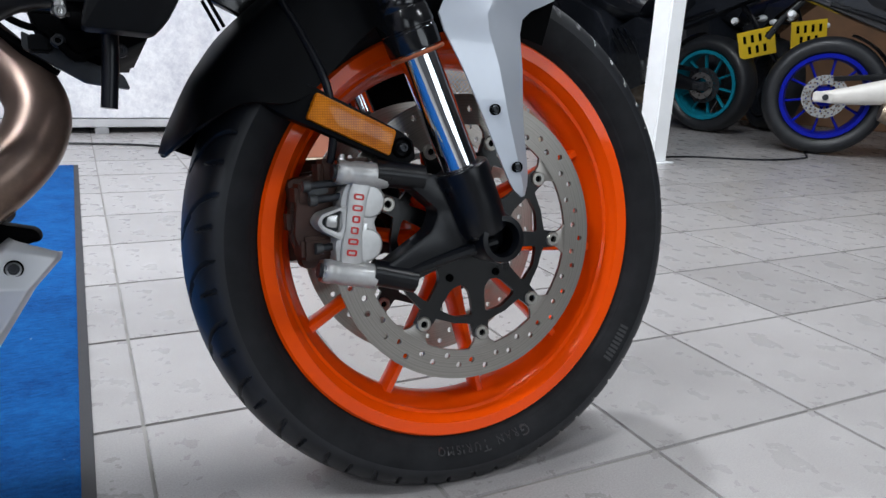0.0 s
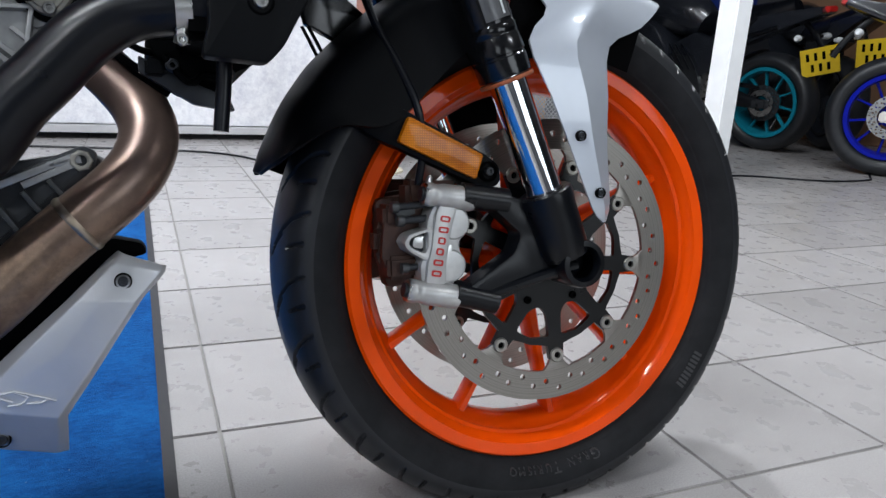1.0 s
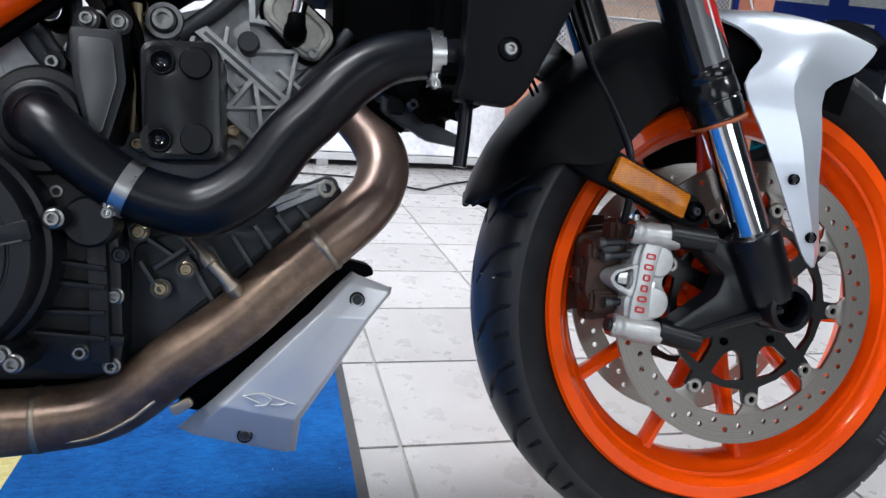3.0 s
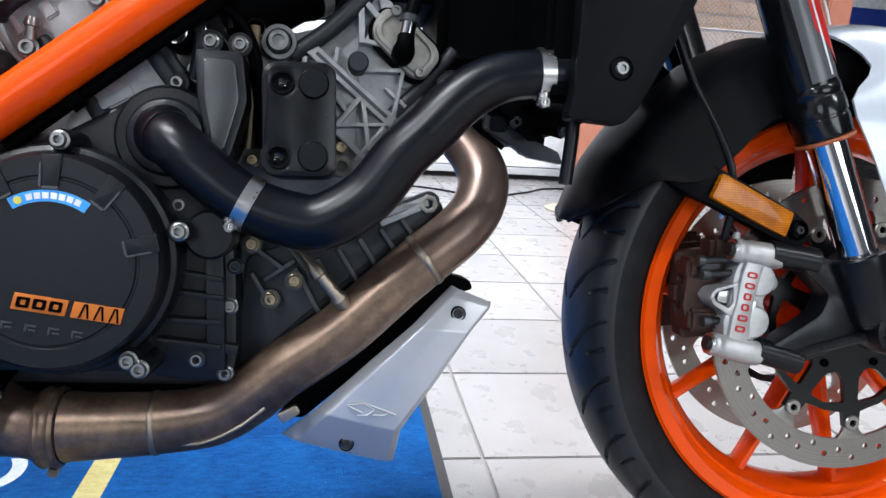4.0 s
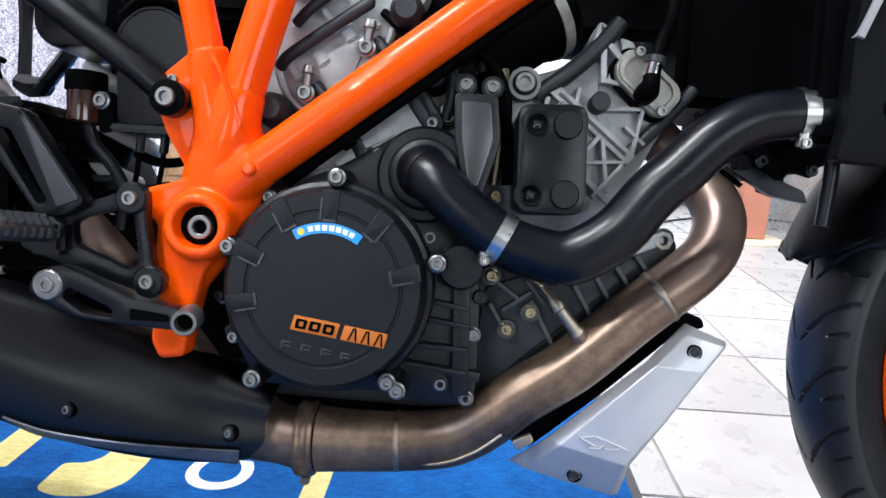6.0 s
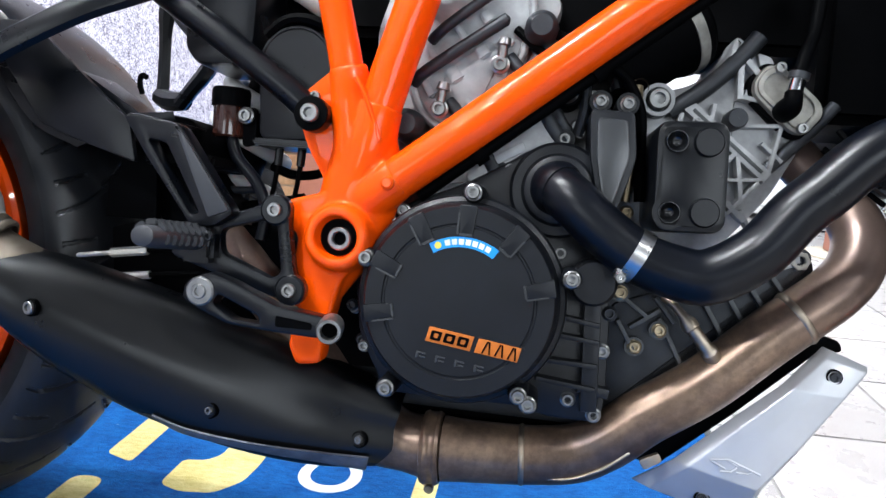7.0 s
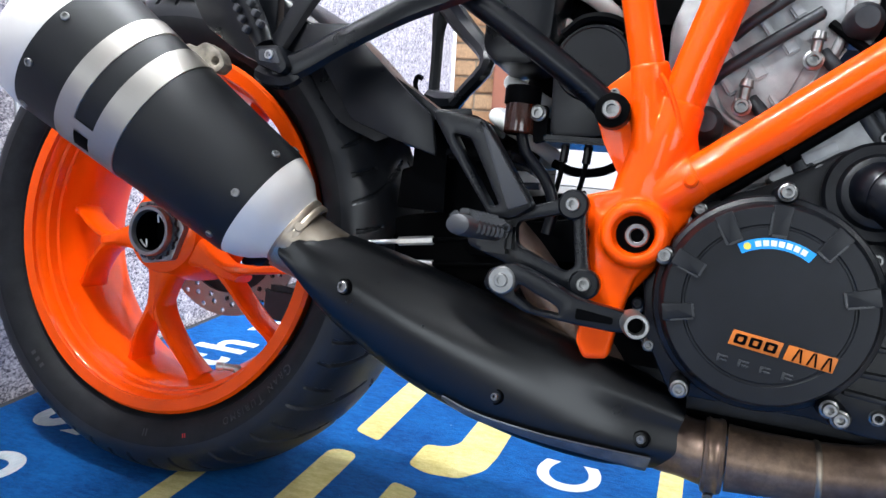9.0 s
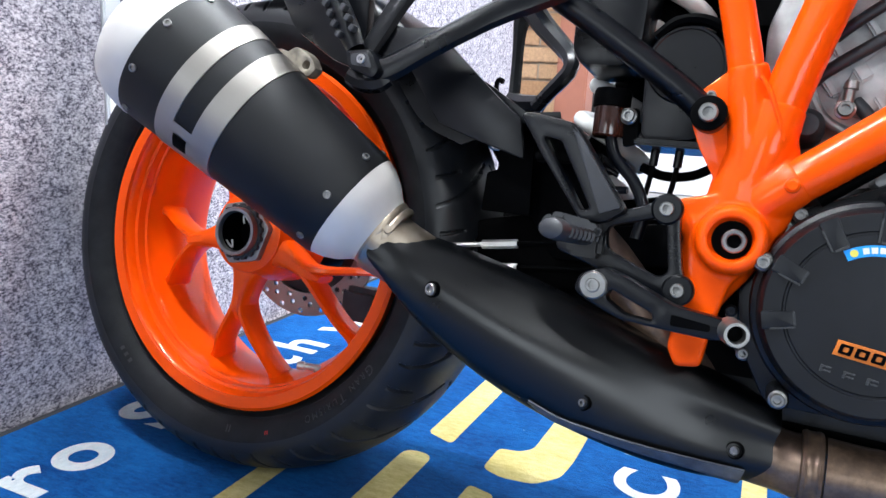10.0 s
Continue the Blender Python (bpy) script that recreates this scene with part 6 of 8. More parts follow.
def muffler():
    P = [Vector(p) for p in MUFF]
    a, b = P
    d = (b - a).normalized()
    rot = Vector((0, 1, 0)).rotation_difference(d).to_matrix().to_4x4()
    # local Y runs back along the can; it is a little taller than wide
    m = Matrix.Translation(a) @ rot

    def can(profile, seg=64):
        v, f = lathe(profile, seg)
        return [Vector((p[0], p[1], p[2])) for p in v], f

    L = (b - a).length
    body = part("muffler", can([(0.0636, 0.042), (0.0652, 0.047), (0.0680, 0.090), (0.0732, 0.165), (0.0782, 0.240), (0.0808, L - 0.045), (0.0815, L - 0.028)]), MUFFLERBLACK, bike, "black and steel muffler", m)
    part("inlet_cone", can([(0.0370, -0.006), (0.0385, 0.000), (0.0420, 0.006), (0.0520, 0.017), (0.0595, 0.030), (0.0640, 0.0435), (0.0620, 0.050)]), SATIN, body, "bead-blasted silver inlet cone")
    part("inlet_ring", can([(0.0360, -0.013), (0.0392, -0.012), (0.0400, -0.009), (0.0392, -0.006), (0.0388, -0.005), (0.0402, -0.003), (0.0404, 0.001), (0.0390, 0.004)]), PALEHEAT, body, "straw-tinted clamp ring")
    for q in (118, -62):
        c, e = math.cos(radians(q)), math.sin(radians(q))
        part("clamp_lug", sweep([(0.036 * c, -0.008, 0.036 * e), (0.046 * c, -0.008, 0.046 * e)], 0.0045, 12, 1), PALEHEAT, body)
    for y0, y1 in ((0.1735, 0.2005), (0.2215, 0.2435)):
        r0, r1 = 0.0621 + y0 * 0.0667 + 0.0012, 0.0621 + y1 * 0.0667 + 0.0012
        part("steel_band", can([(r0 - 0.002, y0), (r0, y0 + 0.0008), (r1, y1 - 0.0008), (r1 - 0.002, y1)]), BRUSHED, body, "brushed steel band")
    # bridge between the two bands, on the lower outer side
    part("band_bridge", lathe([(0.0764, 0.198), (0.0782, 0.224)], 24, False, (radians(BRIDGE[0]), radians(BRIDGE[1]))), BRUSHED, body)
    # dark patch on the bridge paints the slot's shade
    part("band_slot", lathe([(0.0762, 0.2025), (0.0772, 0.2030), (0.0786, 0.2190), (0.0776, 0.2195)], 16, False, (radians(BRIDGE[0] + 10), radians(BRIDGE[0] + 27))), DARK, body)
    part("end_cap", can([(0.0812, L - 0.032), (0.0822, L - 0.029), (0.0820, L - 0.018), (0.0800, L - 0.004), (0.0745, L + 0.009), (0.0640, L + 0.018), (0.0480, L + 0.022), (0.0380, L + 0.022), (0.0340, L + 0.016), (0.0340, L - 0.010), (0.0001, L - 0.010)]), SATIN, body, "satin silver end cap")
    for count, first, yy, r in ((7, 81.5, 0.0562, 0.0658), (9, 114.5, L - 0.040, 0.0808)):
        for q in range(count):
            an = radians(q * 360 / count + first)
            p = Vector((r * math.cos(an), yy, r * math.sin(an)))
            rr = Vector((0, -1, 0)).rotation_difference(Vector((math.cos(an), 0, math.sin(an)))).to_matrix().to_4x4()
            bolt(body, 0, 0, 0, 0.0056, 0.0028, ZINC, "torx", "rivet", Matrix.Translation(p) @ rr)


MUFF = ((-1.250, -0.171, 0.348), (-1.5048, -0.2559, 0.5256))
BRIDGE = (168, 246)
engine()
front_cylinder()
rear_cylinder()
exhaust()
heat_shield()
muffler()


# ---- frame, foot controls, rear end ----


def frame_tubes():
    # one casting that swells round the pivot and runs out into three tube sockets
    g = Geo()
    g.add(*sweep([(-0.915, -0.119, 0.548, 0.0175), (-0.908, -0.118, 0.515, 0.0215), (-0.895, -0.117, 0.475, 0.0325), (-0.895, -0.116, 0.435, 0.0385), (-0.902, -0.116, 0.400, 0.0370), (-0.912, -0.116, 0.366, 0.0290), (-0.922, -0.116, 0.335, 0.0190), (-0.926, -0.116, 0.320, 0.0150)], None, 32, 6, 0.62))
    g.add(*slab(rounded([(-0.948, 0.405), (-0.945, 0.356), (-0.938, 0.326), (-0.949, 0.300), (-0.951, 0.277), (-0.942, 0.260), (-0.919, 0.2635), (-0.9155, 0.290), (-0.910, 0.316), (-0.904, 0.342), (-0.889, 0.3626), (-0.882, 0.40)], 0.004), -0.136, -0.106, 0.004))
    g.add(*slab(rounded([(-0.915, 0.430), (-0.958, 0.418), (-0.972, 0.412), (-0.970, 0.398), (-0.950, 0.385), (-0.952, 0.345), (-0.958, 0.322), (-0.940, 0.312), (-0.915, 0.33)], 0.006), -0.134, -0.110, 0.004))
    g.add(*sweep([(-0.905, -0.114, 0.408, 0.020), (-0.885, -0.120, 0.424, 0.0230), (-0.866, -0.124, 0.4395, 0.0222), (-0.858, -0.1245, 0.4455, 0.0210)], None, 24, 3))
    g.add(*sweep([(-0.900, -0.116, 0.420, 0.022), (-0.890, -0.119, 0.468, 0.0240), (-0.8845, -0.119, 0.498, 0.0230), (-0.8810, -0.119, 0.512, 0.0217)], None, 24, 3))
    g.add(*sweep([(-0.900, -0.117, 0.450, 0.022), (-0.911, -0.120, 0.515, 0.0190), (-0.916, -0.120, 0.545, 0.0176)], None, 24, 3))
    g.add(*lathe([(0.0195, -0.100), (0.0195, -0.153), (0.0205, -0.155), (0.0270, -0.155), (0.0305, -0.150), (0.0335, -0.130), (0.0350, -0.10)], 48, True), Matrix.Translation((-0.907, 0, 0.385)))
    node = part("frame_casting", g, ORANGE, bike, "glossy orange cast frame section")
    melt = node.modifiers.new("melt", "REMESH")
    melt.mode, melt.voxel_size, melt.use_smooth_shade = "VOXEL", 0.0016, True
    soft = node.modifiers.new("soften", "SMOOTH")
    soft.factor, soft.iterations = 0.5, 14
    at = (-0.907, 0, 0.385)
    part("pivot_wall", lathe([(0.0202, -0.1535), (0.0192, -0.1500), (0.0180, -0.1440), (0.0172, -0.1412)], 40), ORANGE, node, "", at)
    # near-black discs paint the shade in recess and sleeve
    part("pivot_recess", lathe([(0.0176, -0.1418), (0.0001, -0.1416)], 32), DARK, node, "recess shade painted near-black", at)
    part("pivot_sleeve", lathe([(0.0062, -0.1420), (0.0062, -0.1495), (0.0072, -0.1505), (0.0098, -0.1505), (0.0108, -0.1495), (0.0108, -0.141)], 28), AXLE, node, "steel pivot sleeve", (-0.9045, 0, 0.3840))
    part("sleeve_bore", lathe([(0.0063, -0.1430), (0.0001, -0.1430)], 20), DARK, node, "", (-0.9045, 0, 0.3840))
    part("frame_tube", sweep([(-0.885, -0.119, 0.424, 0.0180), (-0.866, -0.124, 0.439, 0.0198), (-0.840, -0.125, 0.4585, 0.0202), (-0.778, -0.126, 0.5070, 0.0202), (-0.707, -0.126, 0.5630, 0.0202), (-0.639, -0.125, 0.6165, 0.0202), (-0.545, -0.120, 0.690, 0.0202)], None, 28, 5), ORANGE, bike, "glossy orange frame tube")
    part("frame_tube", sweep([(-0.896, -0.118, 0.450, 0.019), (-0.891, -0.119, 0.468, 0.0200), (-0.8755, -0.119, 0.534, 0.0203), (-0.8515, -0.118, 0.619, 0.0203), (-0.829, -0.116, 0.700, 0.0203)], None, 28, 5), ORANGE, bike, "glossy orange frame tube")
    part("frame_tube", sweep([(-0.909, -0.120, 0.490, 0.0155), (-0.9155, -0.120, 0.540, 0.0160), (-0.936, -0.118, 0.618, 0.0157), (-0.956, -0.116, 0.700, 0.0157)], None, 24, 5), ORANGE, bike, "glossy orange frame tube")
    part("weld_boss", lathe([(0.0001, -0.1505), (0.004, -0.1505), (0.0062, -0.1485), (0.0070, -0.142), (0.0070, -0.12)], 18), ORANGE, node, "", (-0.864, 0, 0.4385))
    part("weld_bead", sweep([(-0.902, -0.140, 0.534), (-0.894, -0.143, 0.522), (-0.884, -0.142, 0.500), (-0.876, -0.139, 0.478)], 0.0022, 8, 5), ORANGE, node)
    part("upper_tab", slab(rounded([(-0.912, 0.548), (-0.922, 0.548), (-0.952, 0.522), (-0.955, 0.512), (-0.945, 0.506), (-0.912, 0.508)], 0.004), -0.128, -0.118, 0.002), ORANGE, node, "orange bracket tab")
    bolt(node, -0.943, -0.129, 0.516, 0.0068, 0.005, ZINC)
    part("lower_tab", slab(rounded([(-0.915, 0.492), (-0.958, 0.492), (-0.948, 0.468), (-0.926, 0.432), (-0.905, 0.440)], 0.005), -0.126, -0.116, 0.002), ORANGE, node, "orange bracket tab")
    part("wiring_sleeve", sweep([(-0.84, -0.108, 0.430), (-0.800, -0.112, 0.461), (-0.730, -0.114, 0.516), (-0.660, -0.112, 0.572), (-0.55, -0.105, 0.658)], 0.0065, 12, 5), DARK, bike, "black wiring sleeve along the frame tube")
    for x, z in ((-0.6804, 0.5560), (-0.7846, 0.4730)):
        part("cable_tie", sweep([(x - 0.005, -0.114, z - 0.004), (x + 0.005, -0.114, z + 0.004)], 0.0100, 12, 1), DARK, bike, "black cable tie")


def foot_controls():
    o = rounded([(-1.066, 0.386), (-1.030, 0.393), (-0.990, 0.406), (-0.966, 0.417), (-0.952, 0.410), (-0.952, 0.392), (-0.944, 0.347), (-0.933, 0.334), (-0.943, 0.320), (-0.960, 0.324), (-1.010, 0.338), (-1.040, 0.348), (-1.066, 0.356)], 0.007)
    h = rounded([(-1.018, 0.384), (-0.970, 0.398), (-0.964, 0.392), (-0.957, 0.348), (-0.966, 0.342), (-1.016, 0.362)], 0.007)
    pl = part("footrest_plate", slab(o, -0.152, -0.140, 0.003, [h]), BLACK, bike, "black forged footrest plate")
    for x, y, z in ((-0.965, -0.152, 0.406), (-0.946, -0.153, 0.333)):
        part("bolt_seat", lathe([(0.0145, 0.008), (0.0145, -0.002), (0.0125, -0.004), (0.0001, -0.004)], 28), BLACK, pl, "", (x, y, z))
        bolt(pl, x, y - 0.0035, z, 0.0090, 0.006, ZINC, "torx")
    # the peg, pointing outwards, with rows of rubber teeth
    a, b = Vector((-1.034, -0.158, 0.372)), Vector((-1.052, -0.232, 0.376))
    peg = part("footrest", sweep([(*a, 0.0115), (*a.lerp(b, 0.12), 0.0125), (*a.lerp(b, 0.85), 0.0135), (*a.lerp(b, 0.97), 0.012), (*b, 0.007)], None, 18, 1, 0.75), GREYPLASTIC, bike, "dark grey footrest with rubber teeth")
    for i in range(7):
        c = a.lerp(b, 0.14 + 0.115 * i)
        for q in (0, 48, 96, 144, -40):
            m = Matrix.Translation(c) @ pose(0, 0, 0, 0, q - 48, 14) @ Matrix.Translation((0, 0, 0.0102))
            part("tooth", box(-0.0046, 0.0046, -0.0026, 0.0026, 0, 0.0052, 0.0012), GREYPLASTIC, peg, "", m)
    bolt(peg, -1.023, -0.166, 0.377, 0.006, 0.004, CASTDARK)
    for x, y, z in ((-0.8649, -0.112, 0.4027), (-0.8533, -0.112, 0.4153), (-0.8987, -0.090, 0.3151), (-0.8842, -0.100, 0.2794)):
        bolt(bike, x, y, z, 0.0070, 0.008, ZINC, "flange")
    part("peg_hinge", box(-1.052, -1.018, -0.168, -0.14, 0.352, 0.384, 0.005), BLACK, bike)
    # brake pedal
    arm = slab(rounded([(-1.030, 0.338), (-1.008, 0.347), (-0.986, 0.340), (-0.944, 0.322), (-0.905, 0.317), (-0.888, 0.312), (-0.888, 0.302), (-0.908, 0.297), (-0.950, 0.299), (-0.990, 0.302), (-1.020, 0.314), (-1.034, 0.322)], 0.006), -0.190, -0.174, 0.003, [rounded([(-1.000, 0.328), (-0.962, 0.312), (-0.960, 0.305), (-0.985, 0.307), (-1.004, 0.319)], 0.004)])
    ped = part("brake_pedal", arm, BLACK, bike, "black brake pedal with a bright toe ring")
    # groove shade, painted as a thin near-black strip
    part("pedal_groove", slab(rounded([(-0.945, 0.314), (-0.912, 0.310), (-0.912, 0.304), (-0.945, 0.304)], 0.002), -0.1906, -0.1895, 0), DARK, ped)
    part("pivot_collar", lathe([(0.0001, -0.0165), (0.0115, -0.0165), (0.0130, -0.0150), (0.0135, -0.004), (0.0135, 0.01)], 32), ZINC, ped, "bright pivot cap", (-1.016, -0.176, 0.329))
    bolt(ped, -1.016, -0.1915, 0.329, 0.0088, 0.004, ZINC)
    part("toe_ring", lathe([(0.0065, 0.030), (0.0105, 0.030), (0.0112, 0.026), (0.0112, -0.006), (0.0100, -0.010), (0.0075, -0.010), (0.0068, -0.004), (0.0068, 0.006), (0.0001, 0.006)], 28), ZINC, ped, "bright knurled toe ring", Matrix.Translation((-0.892, -0.204, 0.308)) @ pose(0, 0, 0, 0, 0, 12))
    # near-black disc paints the shade in the toe ring
    part("toe_bore", lathe([(0.0069, 0.002), (0.0001, 0.002)], 20), DARK, ped, "", Matrix.Translation((-0.892, -0.204, 0.308)) @ pose(0, 0, 0, 0, 0, 12))
    # linkage rods
    part("brake_rod", sweep([(-1.235, -0.085, 0.337), (-1.165, -0.085, 0.3475)], 0.0026, 8, 1), ROD, bike, "thin steel rod")
    part("rod_sleeve", sweep([(-1.167, -0.085, 0.3472), (-1.126, -0.085, 0.3532)], 0.0050, 6, 1), ROD, bike, "hexagonal rod sleeve")
    part("rod_end", sweep([(-1.126, -0.085, 0.3532), (-1.068, -0.085, 0.362)], 0.0030, 8, 1), DARK, bike)
    part("lower_rod", sweep([(-1.175, -0.08, 0.320), (-1.125, -0.08, 0.327)], 0.0045, 8, 1), ROD, bike, "pale steel rod")
    part("lower_rod_end", sweep([(-1.125, -0.08, 0.327), (-1.03, -0.08, 0.338)], 0.003, 8, 1), DARK, bike)
    # brown rear header that drops behind the pedal
    part("rear_header", sweep([(-1.045, -0.058, 0.375, 0.0225), (-1.014, -0.070, 0.338, 0.0235), (-0.992, -0.072, 0.311, 0.0240), (-0.962, -0.072, 0.280, 0.0245), (-0.935, -0.066, 0.250, 0.0250), (-0.915, -0.060, 0.225, 0.0250)], None, 24, 5), HEAT, bike, "brown heat-tinted rear exhaust header")


STAINED = plain("stained_alloy", (0.30, 0.265, 0.215), 0.5, 0.4, 0, 0.55, 75, 900, 0.3).m


def subframe():
    part("subframe_tube", sweep([(-0.945, -0.128, 0.500), (-0.975, -0.130, 0.524), (-1.053, -0.134, 0.577), (-1.100, -0.136, 0.607), (-1.22, -0.14, 0.69)], 0.0130, 18, 4), BLACK, bike, "satin black rear subframe tube")
    part("subframe_end", lathe([(0.0165, -0.142), (0.0165, -0.110)], 28), BLACK, bike, "", (-0.942, 0, 0.498))
    part("end_washer", lathe([(0.0165, -0.138), (0.0160, -0.143), (0.011, -0.144), (0.0001, -0.144)], 28), DARK, bike, "", (-0.942, 0, 0.498))
    bolt(bike, -0.942, -0.144, 0.498, 0.0118, 0.007, ZINC)
    # passenger footrest hanger
    ha = part("hanger", sweep([(-1.270, -0.206, 0.508, 0.0140), (-1.245, -0.204, 0.514, 0.0135), (-1.212, -0.200, 0.534, 0.0125), (-1.180, -0.195, 0.5535, 0.0125), (-1.145, -0.186, 0.575, 0.0130), (-1.112, -0.172, 0.594, 0.0140), (-1.085, -0.155, 0.612, 0.0150)], None, 8, 5, 0.62), BLACK, bike, "black passenger footrest hanger")
    part("hanger_gusset", slab(rounded([(-1.276, 0.541), (-1.2495, 0.5625), (-1.2428, 0.5578), (-1.193, 0.5590), (-1.196, 0.548), (-1.235, 0.522), (-1.262, 0.512)], 0.003), -0.196, -0.186, 0.002), BLACK, ha)
    part("hanger_boss", slab(rounded([(-1.2880, 0.5277), (-1.2600, 0.5300), (-1.2464, 0.5085), (-1.2534, 0.5000), (-1.2840, 0.5100)], 0.005), -0.222, -0.195, 0.004), BLACK, ha)
    part("boss_pocket", slab(rounded([(-1.2810, 0.5240), (-1.2620, 0.5255), (-1.2540, 0.5105), (-1.2790, 0.5130)], 0.003), -0.2228, -0.2215, 0.0003), GREYPLASTIC, ha, "dull grey pocket")
    bolt(ha, -1.2675, -0.2225, 0.5187, 0.0065, 0.0030, STEEL)
    pg = part("passenger_footrest", sweep([(-1.280, -0.215, 0.530, 0.0100), (-1.292, -0.215, 0.550, 0.0125), (-1.3115, -0.215, 0.580, 0.0125), (-1.335, -0.215, 0.617, 0.0125), (-1.352, -0.215, 0.645, 0.0100)], None, 12, 2, 0.8), BLACK, bike, "folded black passenger footrest with teeth")
    for i in range(9):
        t = i / 8
        for k in (-1, 1):
            part("tooth", box(-0.0032, 0.0032, -0.0045, 0.0045, -0.0034, 0.0034, 0.001), GREYPLASTIC, pg, "", Matrix.Translation((-1.287 - 0.052 * t + 0.0075 * k, -0.2255, 0.545 + 0.082 * t + 0.003 * k)) @ pose(0, 0, 0, 0, 32, 0))
    part("carrier_panel", slab(rounded([(-1.40, 0.72), (-1.405, 0.60), (-1.375, 0.555), (-1.325, 0.525), (-1.295, 0.515), (-1.285, 0.55), (-1.29, 0.72)], 0.010), -0.190, -0.178, 0.003), BLACK, bike, "black panel behind the passenger footrest")
    part("muffler_bracket", slab(rounded([(-1.400, 0.528), (-1.389, 0.534), (-1.378, 0.530), (-1.367, 0.536), (-1.352, 0.530), (-1.3436, 0.5235), (-1.3376, 0.512), (-1.3455, 0.5035), (-1.3553, 0.5040), (-1.368, 0.512), (-1.385, 0.514)], 0.003), -0.198, -0.184, 0.004, [ring_pts(-1.351, 0.516, 0.0042, 14)]), STAINED, bike, "stained alloy muffler bracket")
    # second bar up from the boss and the plate between the two
    part("hanger_bar", sweep([(-1.272, -0.203, 0.532, 0.0110), (-1.262, -0.200, 0.552, 0.0115), (-1.2475, -0.196, 0.580, 0.0118), (-1.222, -0.188, 0.622, 0.0120), (-1.18, -0.175, 0.69, 0.0125)], None, 8, 4, 0.6), BLACK, ha)
    part("hanger_foot", sweep([(-1.290, -0.205, 0.506, 0.009), (-1.274, -0.205, 0.500, 0.011), (-1.256, -0.204, 0.500, 0.011), (-1.246, -0.202, 0.506, 0.009)], None, 8, 4, 0.8), BLACK, ha)
    part("crossbar", sweep([(-1.165, -0.150, 0.600, 0.013), (-1.150, -0.147, 0.605, 0.0155), (-1.125, -0.144, 0.612, 0.0165), (-1.085, -0.140, 0.62, 0.018)], None, 14, 4), BLACK, ha)
    # far-side hanger, seen through the gap: a cast frame with a kinked front bar
    fh = part("far_hanger", sweep([(-1.205, 0.085, 0.665, 0.018), (-1.2155, 0.087, 0.645, 0.0125), (-1.216, 0.086, 0.620, 0.0090), (-1.213, 0.082, 0.585, 0.0082), (-1.210, 0.077, 0.545, 0.0085)], None, 8, 4, 0.8), BLACK, bike, "black cast hanger on the far side")
    part("far_bar", sweep([(-1.208, 0.080, 0.668, 0.016), (-1.175, 0.060, 0.632, 0.014), (-1.140, 0.040, 0.600, 0.012), (-1.124, 0.025, 0.582, 0.011), (-1.124, 0.022, 0.565, 0.011), (-1.146, 0.030, 0.543, 0.010), (-1.165, 0.036, 0.522, 0.010)], None, 8, 2, 0.8), BLACK, fh)
    part("far_bar", sweep([(-1.216, 0.078, 0.538, 0.011), (-1.190, 0.06, 0.530, 0.013), (-1.160, 0.04, 0.528, 0.012)], None, 8, 2, 0.8), BLACK, fh)
    part("hook", sweep([(-1.222, 0.05, 0.536), (-1.226, 0.05, 0.548), (-1.224, 0.05, 0.558), (-1.217, 0.05, 0.556)], 0.0035, 8, 4), DARK, bike)


